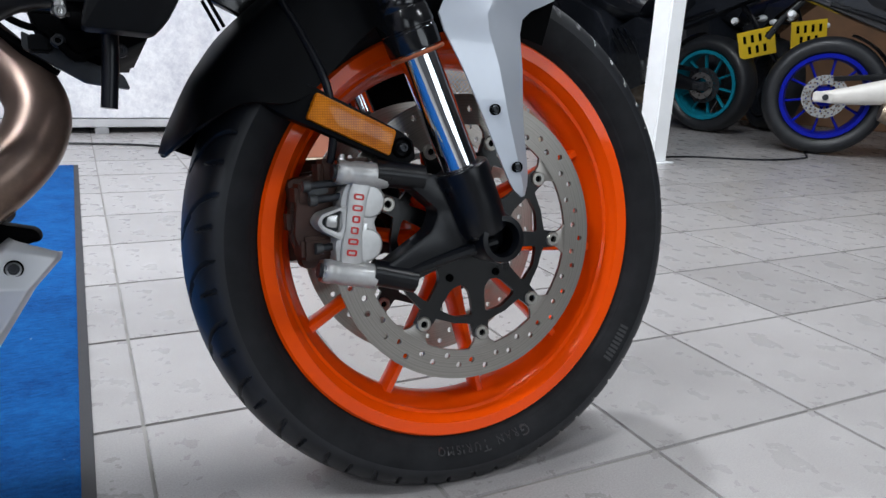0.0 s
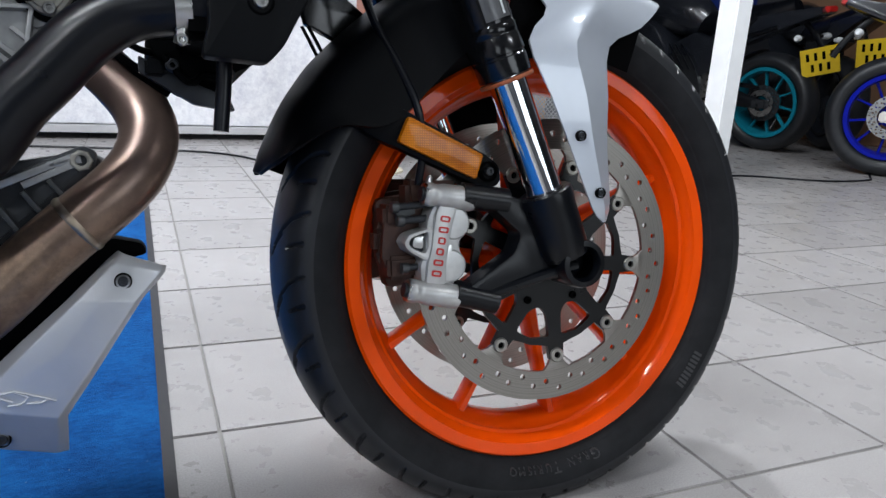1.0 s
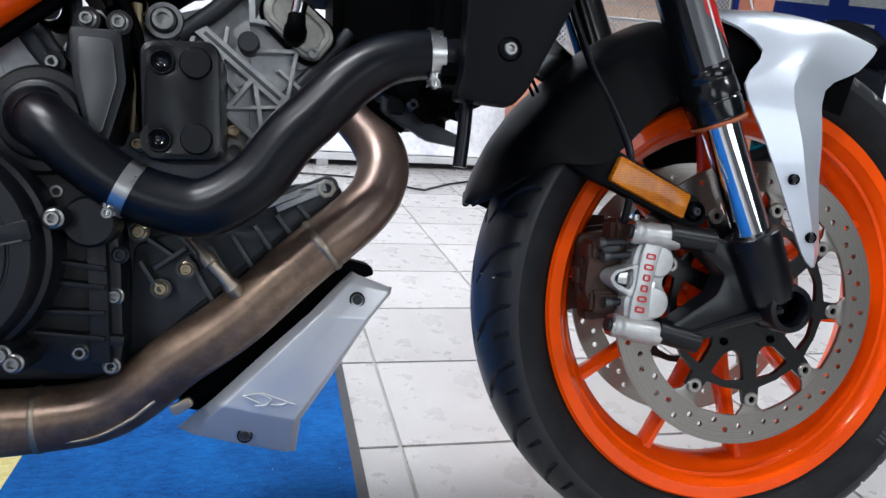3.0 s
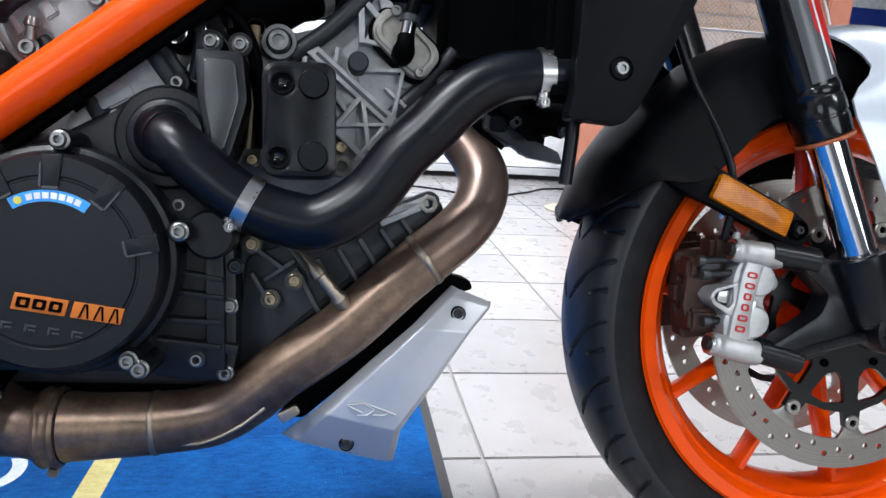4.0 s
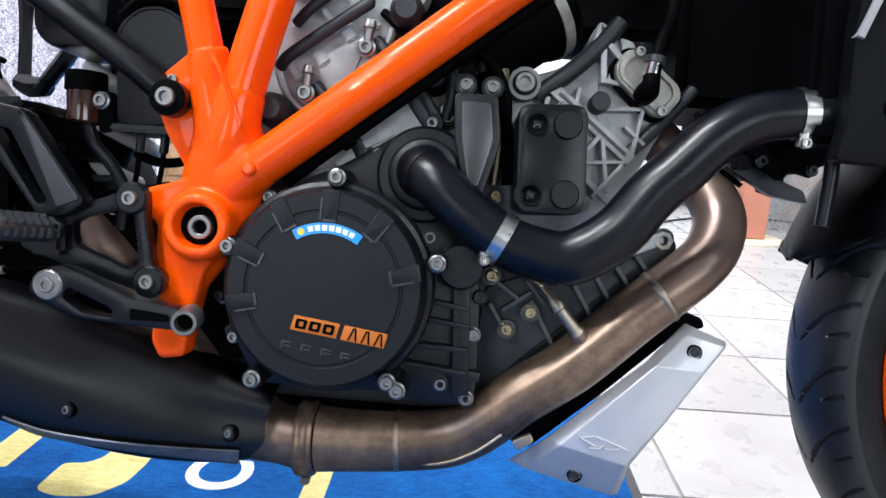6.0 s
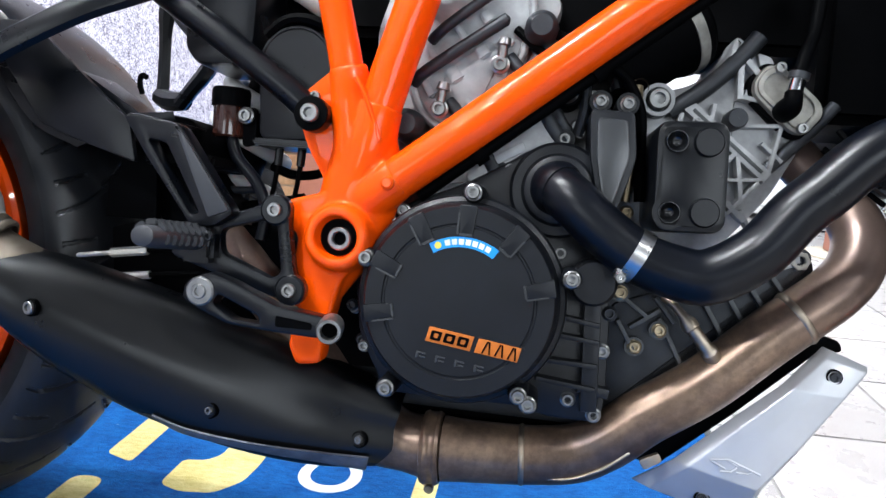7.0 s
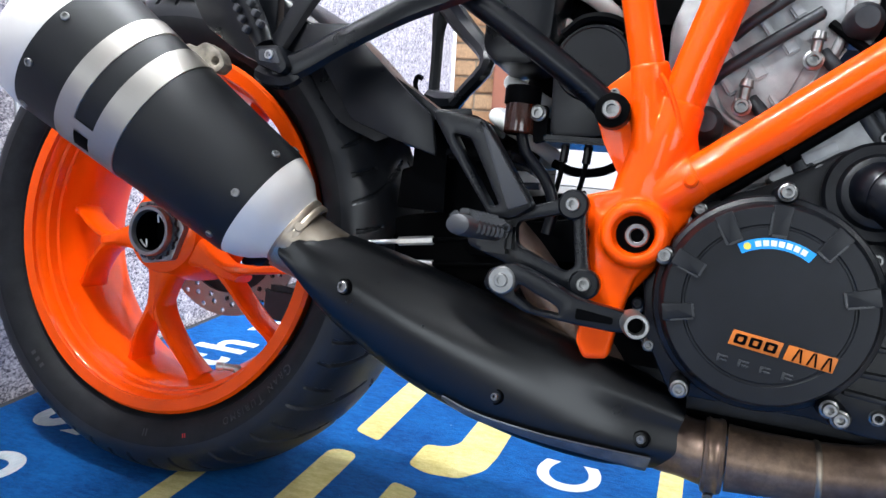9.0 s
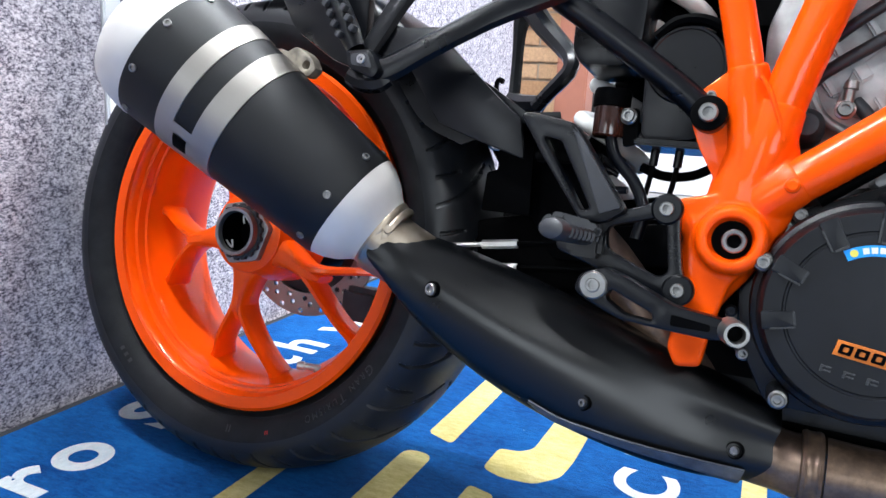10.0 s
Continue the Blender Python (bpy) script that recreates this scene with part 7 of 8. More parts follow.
def rear_guard():
    c = (-1.505, 0.318)

    def pol(r, a, y):
        return (c[0] + r * math.cos(radians(a)), y, c[1] + r * math.sin(radians(a)))

    A = (100, 80, 62, 50, 40, 31, 24)
    rows = []
    for y, rr in ((0.108, (0.335, 0.335, 0.325, 0.315, 0.305, 0.305, 0.31)), (0.098, (0.342,) * 7), (0.05, (0.350,) * 7), (0.0, (0.352,) * 7), (-0.05, (0.350,) * 7), (-0.098, (0.342, 0.342, 0.342, 0.342, 0.345, 0.36, 0.385)), (-0.106, (0.336, 0.334, 0.325, 0.308, 0.296, 0.302, 0.335))):
        rows.append([pol(r, a, y) for r, a in zip(rr, A)])
    shell("rear_hugger", rows, BLACK, bike, "satin black rear wheel hugger", 0.003, sharp=35)
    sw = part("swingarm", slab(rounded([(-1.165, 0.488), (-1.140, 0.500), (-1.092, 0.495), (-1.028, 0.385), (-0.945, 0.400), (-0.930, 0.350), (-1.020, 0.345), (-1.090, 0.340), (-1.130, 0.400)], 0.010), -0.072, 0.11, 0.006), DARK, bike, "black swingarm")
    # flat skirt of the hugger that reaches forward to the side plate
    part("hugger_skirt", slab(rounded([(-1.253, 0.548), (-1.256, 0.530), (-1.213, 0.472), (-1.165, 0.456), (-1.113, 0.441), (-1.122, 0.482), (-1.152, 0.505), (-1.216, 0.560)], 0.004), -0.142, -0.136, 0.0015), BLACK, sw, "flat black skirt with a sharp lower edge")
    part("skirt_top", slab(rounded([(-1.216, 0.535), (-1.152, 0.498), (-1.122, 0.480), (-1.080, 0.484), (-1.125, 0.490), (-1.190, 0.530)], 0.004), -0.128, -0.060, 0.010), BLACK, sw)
    # added near-black filler that keeps the space above the shield dark
    part("swingarm_gap_filler", slab(rounded([(-1.235, 0.345), (-1.19, 0.375), (-1.10, 0.395), (-0.945, 0.40), (-0.90, 0.36), (-0.90, 0.235), (-1.00, 0.235), (-1.10, 0.262), (-1.20, 0.300)], 0.012), -0.048, 0.085, 0.006), DARK, sw, "near-black block added to fill the gap under the swingarm")
    o = rounded([(-1.1145, 0.484), (-1.103, 0.486), (-1.058, 0.478), (-1.050, 0.468), (-1.000, 0.400), (-1.020, 0.386), (-1.042, 0.386), (-1.090, 0.448)], 0.006)
    pl = part("side_plate", slab(o, -0.166, -0.148, 0.003, [rounded([(-1.088, 0.463), (-1.070, 0.460), (-1.034, 0.398), (-1.042, 0.396)], 0.004)]), BLACK, sw, "black side plate with a long window")
    # lighter grey laid over the black plate stands for light on this bar
    part("lit_plate_face", slab(rounded([(-1.062, 0.4775), (-1.0535, 0.470), (-1.004, 0.402), (-1.024, 0.394)], 0.003), -0.1685, -0.160, 0.0015), GREYPLASTIC, pl, "face painted lighter grey where lit")
    # dark sheet added to hide the pale wall in this gap
    part("gap_sheet", slab(rounded([(-1.159, 0.462), (-1.120, 0.472), (-1.115, 0.385), (-1.172, 0.385), (-1.170, 0.428), (-1.158, 0.432)], 0.003), -0.092, -0.084, 0.002), DARK, sw, "near-black sheet added to close the gap beside the hugger")
    part("plate_stay", box(-1.10, -1.03, -0.150, -0.05, 0.44, 0.452, 0.003), DARK, sw)
    # single arm on the far side reaching back to the hub, with the chain below it
    part("far_arm", sweep([(-1.05, 0.10, 0.39, 0.045), (-1.20, 0.12, 0.37, 0.040), (-1.38, 0.115, 0.345, 0.040), (-1.505, 0.11, 0.318, 0.055)], None, 14, 4, 0.5), BLACK, bike)
    g = Geo()
    for i in range(46):
        t = i / 45
        m = Matrix.Translation((-1.49 + 0.55 * t, 0.094, 0.219 + 0.11 * t)) @ pose(0, 0, 0, 0, -11, 0)
        g.add(*box(-0.0072, 0.0072, -0.007, 0.007, -0.0055, 0.0055, 0.0015), m)
    tagged(part("chain", g, CASTDARK, bike, "dark drive chain"), "", "", "", "stuff")
    part("rear_caliper", box(-1.425, -1.365, 0.05, 0.10, 0.205, 0.255, 0.008), CASTDARK, bike, "dark rear brake caliper")


GREYPLASTIC = plain("dark_grey_plastic", (0.034, 0.036, 0.041), 0.44, 0, 0, 0.2, 25, 1200, 0.1).m
AMBERFLUID = plain("brown_fluid_pot", (0.035, 0.012, 0.008), 0.15, 0, 0.5, 0.3, 60, 300, 0.0).m


def behind_frame():
    res = part("brake_reservoir", lathe([(0.0001, -0.022), (0.0150, -0.022), (0.0165, -0.020), (0.0170, 0.010), (0.0165, 0.012)], 28), AMBERFLUID, bike, "dark brown brake fluid pot with a black cap", Matrix.Translation((-1.041, -0.095, 0.497)) @ pose(0, 0, 0, 90, 0, 0))
    part("cap", lathe([(0.0165, 0.008), (0.0190, 0.009), (0.0192, 0.024), (0.0180, 0.027), (0.0001, 0.027)], 28), DARK, res, "black screw cap")
    bolt(bike, -1.021, -0.104, 0.497, 0.0088, 0.006, ZINC, "flange")
    part("reservoir_tab", slab(rounded([(-1.030, 0.506), (-1.012, 0.506), (-1.010, 0.470), (-1.024, 0.466)], 0.004), -0.100, -0.094, 0.001), DARK, bike)
    part("reservoir_hose", sweep([(-1.038, -0.095, 0.475), (-1.030, -0.096, 0.455), (-1.008, -0.098, 0.432), (-0.995, -0.10, 0.405), (-0.998, -0.10, 0.375)], 0.0062, 12, 5), HOSE, bike, "black rubber hose")
    part("control_box", slab(rounded([(-1.012, 0.545), (-0.995, 0.566), (-0.962, 0.566), (-0.948, 0.545), (-0.950, 0.478), (-1.008, 0.474)], 0.012, 5), -0.100, -0.04, 0.004), BLACK, bike, "black plastic control box")
    part("box_lid", lathe([(0.0385, -0.060), (0.0385, -0.104), (0.0370, -0.1065), (0.0350, -0.1065), (0.0340, -0.1055), (0.0001, -0.1055)], 40), BLACK, bike, "round black lid", (-0.972, 0, 0.5500))
    part("box_strap", sweep([(-1.004, -0.100, 0.577), (-0.985, -0.103, 0.592), (-0.962, -0.103, 0.594), (-0.940, -0.100, 0.585), (-0.928, -0.095, 0.570)], 0.0060, 8, 4, 1.6), DARK, bike, "creased black strap")
    part("box_shelf", box(-1.0128, -0.935, -0.104, -0.04, 0.4690, 0.4760, 0.002), BLACK, bike, "thin black shelf")
    part("rubber_pocket", slab(rounded([(-1.090, 0.70), (-1.088, 0.560), (-1.075, 0.545), (-1.030, 0.545), (-1.016, 0.565), (-1.012, 0.70)], 0.012, 5), -0.110, -0.03, 0.008), BLACK, bike, "black rubber pocket")
    for x in (-0.994, -0.970):
        part("cable", sweep([(x, -0.075, 0.476), (x - 0.002, -0.076, 0.44), (x - 0.010, -0.07, 0.40), (x - 0.02, -0.05, 0.36)], 0.0028, 8, 4), DARK, bike)
        part("cable_sleeve", sweep([(x, -0.075, 0.474, 0.0045), (x - 0.001, -0.0755, 0.452, 0.0045)], None, 10, 1), BLACK, bike)
    part("loom", sweep([(-1.01, -0.05, 0.452), (-0.985, -0.055, 0.444), (-0.955, -0.06, 0.447), (-0.93, -0.06, 0.462)], 0.005, 10, 5), DARK, bike)
    part("loom", sweep([(-1.12, -0.03, 0.42), (-1.07, -0.04, 0.405), (-1.02, -0.05, 0.41), (-0.97, -0.06, 0.42)], 0.0055, 10, 5), DARK, bike)
    part("loom", sweep([(-1.10, -0.05, 0.445), (-1.06, -0.055, 0.425), (-1.02, -0.06, 0.425)], 0.004, 10, 5), CASTDARK, bike)
    # shock absorber with its white coil spring
    a, b = Vector((-0.980, 0.0, 0.71)), Vector((-1.072, 0.0, 0.435))
    sh = part("shock_body", sweep([(*a, 0.027), (*b, 0.024)], None, 18, 1), DARK, bike, "black shock absorber")
    d = (b - a).normalized()
    u = d.cross(Vector((0, 1, 0))).normalized()
    pts = []
    for i in range(15 * 7 + 1):
        q = 2 * math.pi * i / 15
        pts.append(tuple(a.lerp(b, i / 105) + u * (0.043 * math.cos(q)) + Vector((0, 1, 0)) * (0.043 * math.sin(q))))
    part("coil_spring", sweep(pts, 0.0092, 12, 2), WHITE, sh, "white coil spring")
    part("spring_collar", sweep([(*a.lerp(b, -0.25), 0.055), (*a.lerp(b, 0.16), 0.055), (*a.lerp(b, 0.19), 0.050), (*a.lerp(b, 0.20), 0.030)], None, 32, 1), DARK, sh, "black spring collar")
    # near-black blocks, added so the gaps behind box and engine stay dark
    part("gap_panel", slab(rounded([(-0.998, 0.50), (-0.998, 0.80), (-0.90, 0.80), (-0.905, 0.50)], 0.006), 0.045, 0.075, 0.004), DARK, bike, "near-black panel added to close the gap behind the control box")
    part("gap_block", box(-0.955, -0.36, -0.03, 0.09, 0.60, 0.80, 0.01), DARK, bike, "near-black block added to fill the gap above the engine")
    part("gap_block", box(-0.47, -0.38, -0.06, 0.09, 0.53, 0.72, 0.01), DARK, bike)
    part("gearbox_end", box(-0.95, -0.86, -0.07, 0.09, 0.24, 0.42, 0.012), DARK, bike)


def radiator():
    rad = part("radiator", box(-0.395, -0.325, -0.185, 0.185, 0.485, 0.80, 0.006), DARK, bike, "black radiator")
    o = rounded([(-0.355, 0.74), (-0.374, 0.575), (-0.376, 0.495), (-0.382, 0.470), (-0.334, 0.467), (-0.322, 0.480), (-0.297, 0.526), (-0.262, 0.60), (-0.215, 0.74)], 0.005)
    cov = part("radiator_cover", slab(o, -0.206, -0.188, 0.003), COVER, rad, "matt black radiator side cover")
    part("cover_lip", strip((-0.372, 0.565), (-0.350, 0.62), 0.006, -0.210, -0.200, 0.001), GREYTRIM, cov, "pale grey edge strip")
    part("bolt_seat", lathe([(0.0100, 0.004), (0.0100, -0.0008), (0.0085, -0.0016)], 22), DARK, cov, "", (-0.3385, -0.206, 0.512))
    bolt(cov, -0.3385, -0.207, 0.512, 0.0072, 0.004, ZINC)
    part("inner_fairing", slab(rounded([(-0.285, 0.620), (-0.262, 0.538), (-0.226, 0.5215), (-0.190, 0.548), (-0.206, 0.5575), (-0.240, 0.5570), (-0.250, 0.620)], 0.003), 0.0, 0.010, 0.002), FORKBLACK, rad, "glossy black inner fairing")
    for (xa, za), (xb, zb) in (((-0.276, 0.526), (-0.262, 0.499)), ((-0.270, 0.527), (-0.257, 0.503))):
        part("strap", sweep([(xa, -0.05, za), (xb, -0.05, zb)], 0.0018, 8, 1), DARK, rad)
    part("drain_hose", sweep([(-0.361, -0.16, 0.50), (-0.362, -0.16, 0.460), (-0.366, -0.16, 0.418)], 0.0062, 12, 3), HOSE, rad, "black drain hose")
    part("lower_bracket", slab(rounded([(-0.42, 0.50), (-0.41, 0.482), (-0.385, 0.466), (-0.355, 0.468), (-0.330, 0.480), (-0.325, 0.50)], 0.004), -0.10, 0.08, 0.003), DARK, rad)
    part("horn", lathe([(0.0001, -0.01), (0.018, -0.01), (0.022, 0.0), (0.018, 0.012), (0.0001, 0.014)], 28), DARK, rad, "black horn", Matrix.Translation((-0.372, -0.06, 0.468)) @ pose(0, 0, 0, 0, 0, 60))
    part("horn_bracket", slab(rounded([(-0.425, 0.486), (-0.395, 0.470), (-0.350, 0.452), (-0.345, 0.440), (-0.380, 0.445), (-0.425, 0.472)], 0.003), -0.085, -0.075, 0.001), CASTDARK, rad)
    for pts, r in ((((-0.455, -0.08, 0.520), (-0.440, -0.09, 0.500), (-0.418, -0.09, 0.488), (-0.395, -0.08, 0.492)), 0.0030), (((-0.405, -0.10, 0.484), (-0.385, -0.105, 0.462), (-0.372, -0.10, 0.470), (-0.352, -0.10, 0.466)), 0.0034)):
        part("wire", sweep(list(pts), r, 8, 4), DARK, rad, "thin black wire")
    for x, z in ((-0.398, 0.476), (-0.352, 0.470)):
        bolt(rad, x, -0.102, z, 0.0060, 0.005, CASTDARK, "flange")
    part("clip", box(-0.420, -0.404, -0.095, -0.070, 0.468, 0.482, 0.002), COVER, rad)
    part("wire", sweep([(-0.46, -0.06, 0.505), (-0.435, -0.07, 0.482), (-0.405, -0.07, 0.468), (-0.38, -0.07, 0.462)], 0.0035, 8, 4), DARK, rad)
    part("wire", sweep([(-0.45, -0.05, 0.498), (-0.425, -0.06, 0.472), (-0.400, -0.06, 0.455)], 0.0028, 8, 4), DARK, rad)


GUARDROWS = (((-0.4487, 0.318), (-0.4105, 0.3037), -0.086),
             ((-0.4584, 0.3103), (-0.4123, 0.298), -0.0925),
             ((-0.4890, 0.2800), (-0.4332, 0.2759), -0.104),
             ((-0.5268, 0.2455), (-0.468, 0.2223), -0.101),
             ((-0.5768, 0.1971), (-0.4978, 0.1778), -0.095),
             ((-0.6108, 0.1631), (-0.5028, 0.1366), -0.066))


def belly_guard():
    # a pressed plate: a bevelled rear edge, a top panel, a main face and a tucked-in foot
    rows = GUARDROWS
    v = []
    for (xa, za), (xb, zb), y in rows:
        for t, back in ((0.0, 0.012), (0.15, 0.0), (0.5, -0.0015), (0.96, 0.0), (1.05, 0.010)):
            v.append((xa + (xb - xa) * t, y + back, za + (zb - za) * t))
    f = [(i * 5 + k, i * 5 + k + 1, (i + 1) * 5 + k + 1, (i + 1) * 5 + k) for i in range(len(rows) - 1) for k in range(4)]
    me = mesh_of("belly_guard", v, f, 60)
    bm = bmesh.new()
    bm.from_mesh(me)
    bmesh.ops.solidify(bm, geom=bm.faces[:], thickness=0.0035)
    bmesh.ops.recalc_face_normals(bm, faces=bm.faces)
    bends = [e for e in bm.edges if len(e.link_faces) == 2 and e.calc_face_angle(0) > radians(7)]
    bmesh.ops.bevel(bm, geom=bends, offset=0.0028, segments=3, profile=0.6, affect="EDGES", clamp_overlap=True)
    bm.to_mesh(me)
    bm.free()
    me.polygons.foreach_set("use_smooth", [True] * len(me.polygons))
    me.set_sharp_from_angle(angle=radians(40))
    g = part("belly_guard", me, GUARD, bike, "satin silver belly guard plate")
    for x, y, z in ((-0.4450, -0.0985, 0.2930), (-0.5460, -0.0775, 0.1605)):
        part("rubber_ring", lathe([(0.0072, 0.004), (0.0072, -0.0016), (0.0060, -0.0022)], 24), DARK, g, "", (x, y, z))
        bolt(g, x, y - 0.002, z, 0.0058, 0.002, CASTDARK)
    # raised model mark, as plain strokes
    for pts in ([(-0.5470, 0.1985), (-0.5310, 0.2005), (-0.5010, 0.1890)], [(-0.5310, 0.1995), (-0.5215, 0.1945), (-0.5270, 0.1890), (-0.5370, 0.1885)], [(-0.5470, 0.1980), (-0.5330, 0.1915)], [(-0.5225, 0.1890), (-0.5120, 0.1885), (-0.5070, 0.1915)]):
        part("raised_mark", sweep([(x, -0.0995 - 0.065 * (z - 0.1950), z + 0.006) for x, z in pts], 0.0010, 8, 1), GUARD, g)
    part("guard_bracket", slab(rounded([(-0.462, 0.330), (-0.428, 0.322), (-0.424, 0.312), (-0.450, 0.306), (-0.520, 0.240), (-0.590, 0.180), (-0.612, 0.186), (-0.530, 0.265)], 0.005), -0.062, -0.030, 0.003), DARK, bike, "black bracket behind the belly guard")
    # sump slabs in near-black, added to darken the gap over the pipe
    part("oil_sump", slab(rounded([(-0.90, 0.250), (-0.62, 0.250), (-0.63, 0.205), (-0.70, 0.192), (-0.86, 0.192), (-0.90, 0.205)], 0.010), -0.052, 0.08, 0.006), DARK, bike, "oil sump block, added near-black to fill the gap")
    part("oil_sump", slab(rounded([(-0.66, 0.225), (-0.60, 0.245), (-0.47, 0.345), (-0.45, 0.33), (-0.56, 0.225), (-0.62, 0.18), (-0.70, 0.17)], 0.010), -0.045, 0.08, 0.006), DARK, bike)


def unseen_upper_body():
    """Unseen tank, seat, fairing and bars, added to shade the floor below."""
    part("fuel_tank", sweep([(-0.34, 0, 0.93, 0.14), (-0.45, 0, 0.96, 0.20), (-0.62, 0, 0.965, 0.205), (-0.78, 0, 0.93, 0.16), (-0.86, 0, 0.90, 0.10)], None, 28, 5, 0.95), SILVER, bike, "unseen silver fuel tank, added for its shadow")
    part("seat", sweep([(-0.80, 0, 0.90, 0.09), (-0.95, 0, 0.89, 0.125), (-1.12, 0, 0.92, 0.13), (-1.34, 0, 0.98, 0.11), (-1.48, 0, 1.02, 0.07)], None, 24, 5, 0.9), BLACK, bike, "unseen black seat, added for its shadow")
    part("tail", sweep([(-1.05, 0, 0.86, 0.09), (-1.30, 0, 0.92, 0.10), (-1.52, 0, 0.98, 0.08), (-1.68, 0, 1.03, 0.03)], None, 20, 5), SILVER, bike, "unseen silver tail unit, added for its shadow")
    part("fairing", sweep([(-0.46, 0, 0.97, 0.20), (-0.28, 0, 0.95, 0.25), (-0.10, 0, 0.94, 0.24), (0.04, 0, 0.92, 0.17), (0.15, 0, 0.90, 0.06)], None, 28, 5, 0.9), SILVER, bike, "unseen silver front fairing, added for its shadow")
    part("handlebar", sweep([(-0.52, -0.43, 1.10), (-0.47, -0.25, 1.13), (-0.42, -0.08, 1.12), (-0.42, 0.08, 1.12), (-0.47, 0.25, 1.13), (-0.52, 0.43, 1.10)], 0.014, 14, 5), BLACK, bike, "unseen black handlebar, added for its shadow")


frame_tubes()
foot_controls()
subframe()
rear_guard()
behind_frame()
radiator()
belly_guard()
unseen_upper_body()


# ---- the showroom behind ----
NUMBERPLATE = plain("yellow_number_plate", (0.78, 0.53, 0.02), 0.4, 0, 0.2, 0.05, 20, 300, 0.02).m
TEAL = plain("teal_wheel_paint", (0.005, 0.15, 0.21), 0.35, 0, 0.0, 0.1, 30, 900, 0.02, 0.12).m
COBALT = plain("blue_wheel_paint", (0.003, 0.008, 0.26), 0.35, 0, 0.0, 0.1, 30, 900, 0.02, 0.1).m
FAIRING = plain("dark_grey_fairing", (0.012, 0.014, 0.019), 0.25, 0, 0.5, 0.2).m
BANNER = plain("blue_banner_print", (0.015, 0.045, 0.30), 0.5, 0, 0, 0.15, 6, 300, 0.02).m
CARD = plain("brown_cardboard", (0.20, 0.105, 0.055), 0.8, 0, 0, 0.2, 9, 200, 0.2).m


def parked_motorcycle(m, paint, label, spokes, side, plate_at):
    """A dark parked motorcycle; its rear wheel stands at the origin and it faces +X. side: the flank that shows (-1 right, 1 left)."""
    t = thing("motorcycle", label, "motorcycle", m, "motorcycles parked behind")
    for cx, nm, half in ((0.0, "rear_wheel", 0.088), (1.40, "front_wheel", 0.060)):
        R = 0.222
        w = part(nm, lathe([(R - 0.02, -half * 0.85), (R, -half * 0.87), (R + 0.002, -half * 0.8), (R - 0.012, -half * 0.6), (R - 0.012, half * 0.6), (R + 0.002, half * 0.8), (R, half * 0.87), (R - 0.02, half * 0.85), (R - 0.03, half * 0.4), (R - 0.03, -half * 0.4)], 64, True), paint, t, "painted cast wheel", (cx, 0, 0.312))
        part("tyre", lathe(tyre_profile(R - 0.004, 0.312, half), 72), RUBBER, w, "black tyre")
        for i in range(spokes):
            a = radians(360 * i / spokes + 11)
            b = radians(360 * i / spokes + (20 if i % 2 else 2))
            part("spoke", spoke_blade((0.04 * math.cos(b), 0.04 * math.sin(b)), (0.195 * math.cos(a), 0.195 * math.sin(a)), 0.017, 0.012, side * 0.02, side * 0.02, 0.03, 0.03), paint, w)
        part("hub", lathe([(0.0001, -0.06), (0.05, -0.06), (0.055, -0.04), (0.055, 0.04), (0.05, 0.06), (0.0001, 0.06)], 28), paint, w)
        part("brake_disc", perforated_ring(0.066, 0.113, min(side * 0.070, side * 0.075), max(side * 0.070, side * 0.075), [(0.103, 0.0), (0.090, 0.5), (0.078, 0.2)], 18, 0.005), STEEL if side < 0 else CASTDARK, w, "drilled brake disc")
    s = side
    arm = SATIN if side < 0 else BLACK
    part("swingarm", sweep([(-0.03, s * 0.125, 0.312, 0.028), (0.08, s * 0.130, 0.322, 0.042), (0.25, s * 0.125, 0.352, 0.062), (0.45, s * 0.10, 0.385, 0.075), (0.55, s * 0.08, 0.40, 0.07)], None, 14, 4, 0.55), arm, t, "silver swingarm" if side < 0 else "black swingarm")
    part("axle_block", box(-0.06, 0.04, min(s * 0.10, s * 0.15), max(s * 0.10, s * 0.15), 0.285, 0.34, 0.008), arm if side < 0 else CASTDARK, t)
    part("axle_nut", lathe([(0.0001, s * 0.165), (0.013, s * 0.165), (0.016, s * 0.15)], 16), CASTDARK, t, "", (0, 0, 0.312))
    if side > 0:
        part("sprocket", lathe([(0.05, 0.098), (0.085, 0.098), (0.085, 0.104), (0.05, 0.104)], 40, True), STEEL, t, "steel sprocket", (0, 0, 0.312))
    part("engine", slab(rounded([(0.42, 0.22), (0.75, 0.16), (1.0, 0.22), (1.02, 0.50), (0.85, 0.62), (0.5, 0.58), (0.42, 0.42)], 0.03), -0.17, 0.17, 0.02), CASTDARK, t, "dark engine")
    part("fairing", slab(rounded([(0.62, 0.42), (0.80, 0.28), (1.10, 0.45), (1.22, 0.70), (1.18, 0.92), (0.98, 0.86), (0.78, 0.78), (0.66, 0.62)], 0.03), s * 0.23, s * -0.23, 0.03), FAIRING, t, "dark grey fairing")
    part("fuel_tank", sweep([(0.50, 0, 0.78, 0.10), (0.62, 0, 0.84, 0.145), (0.82, 0, 0.88, 0.155), (1.0, 0, 0.86, 0.12)], None, 20, 4), FAIRING, t, "dark fuel tank")
    part("seat", sweep([(-0.12, 0, 0.90, 0.05), (0.05, 0, 0.84, 0.085), (0.30, 0, 0.78, 0.11), (0.52, 0, 0.78, 0.09)], None, 16, 4, 1.0), BLACK, t, "black seat")
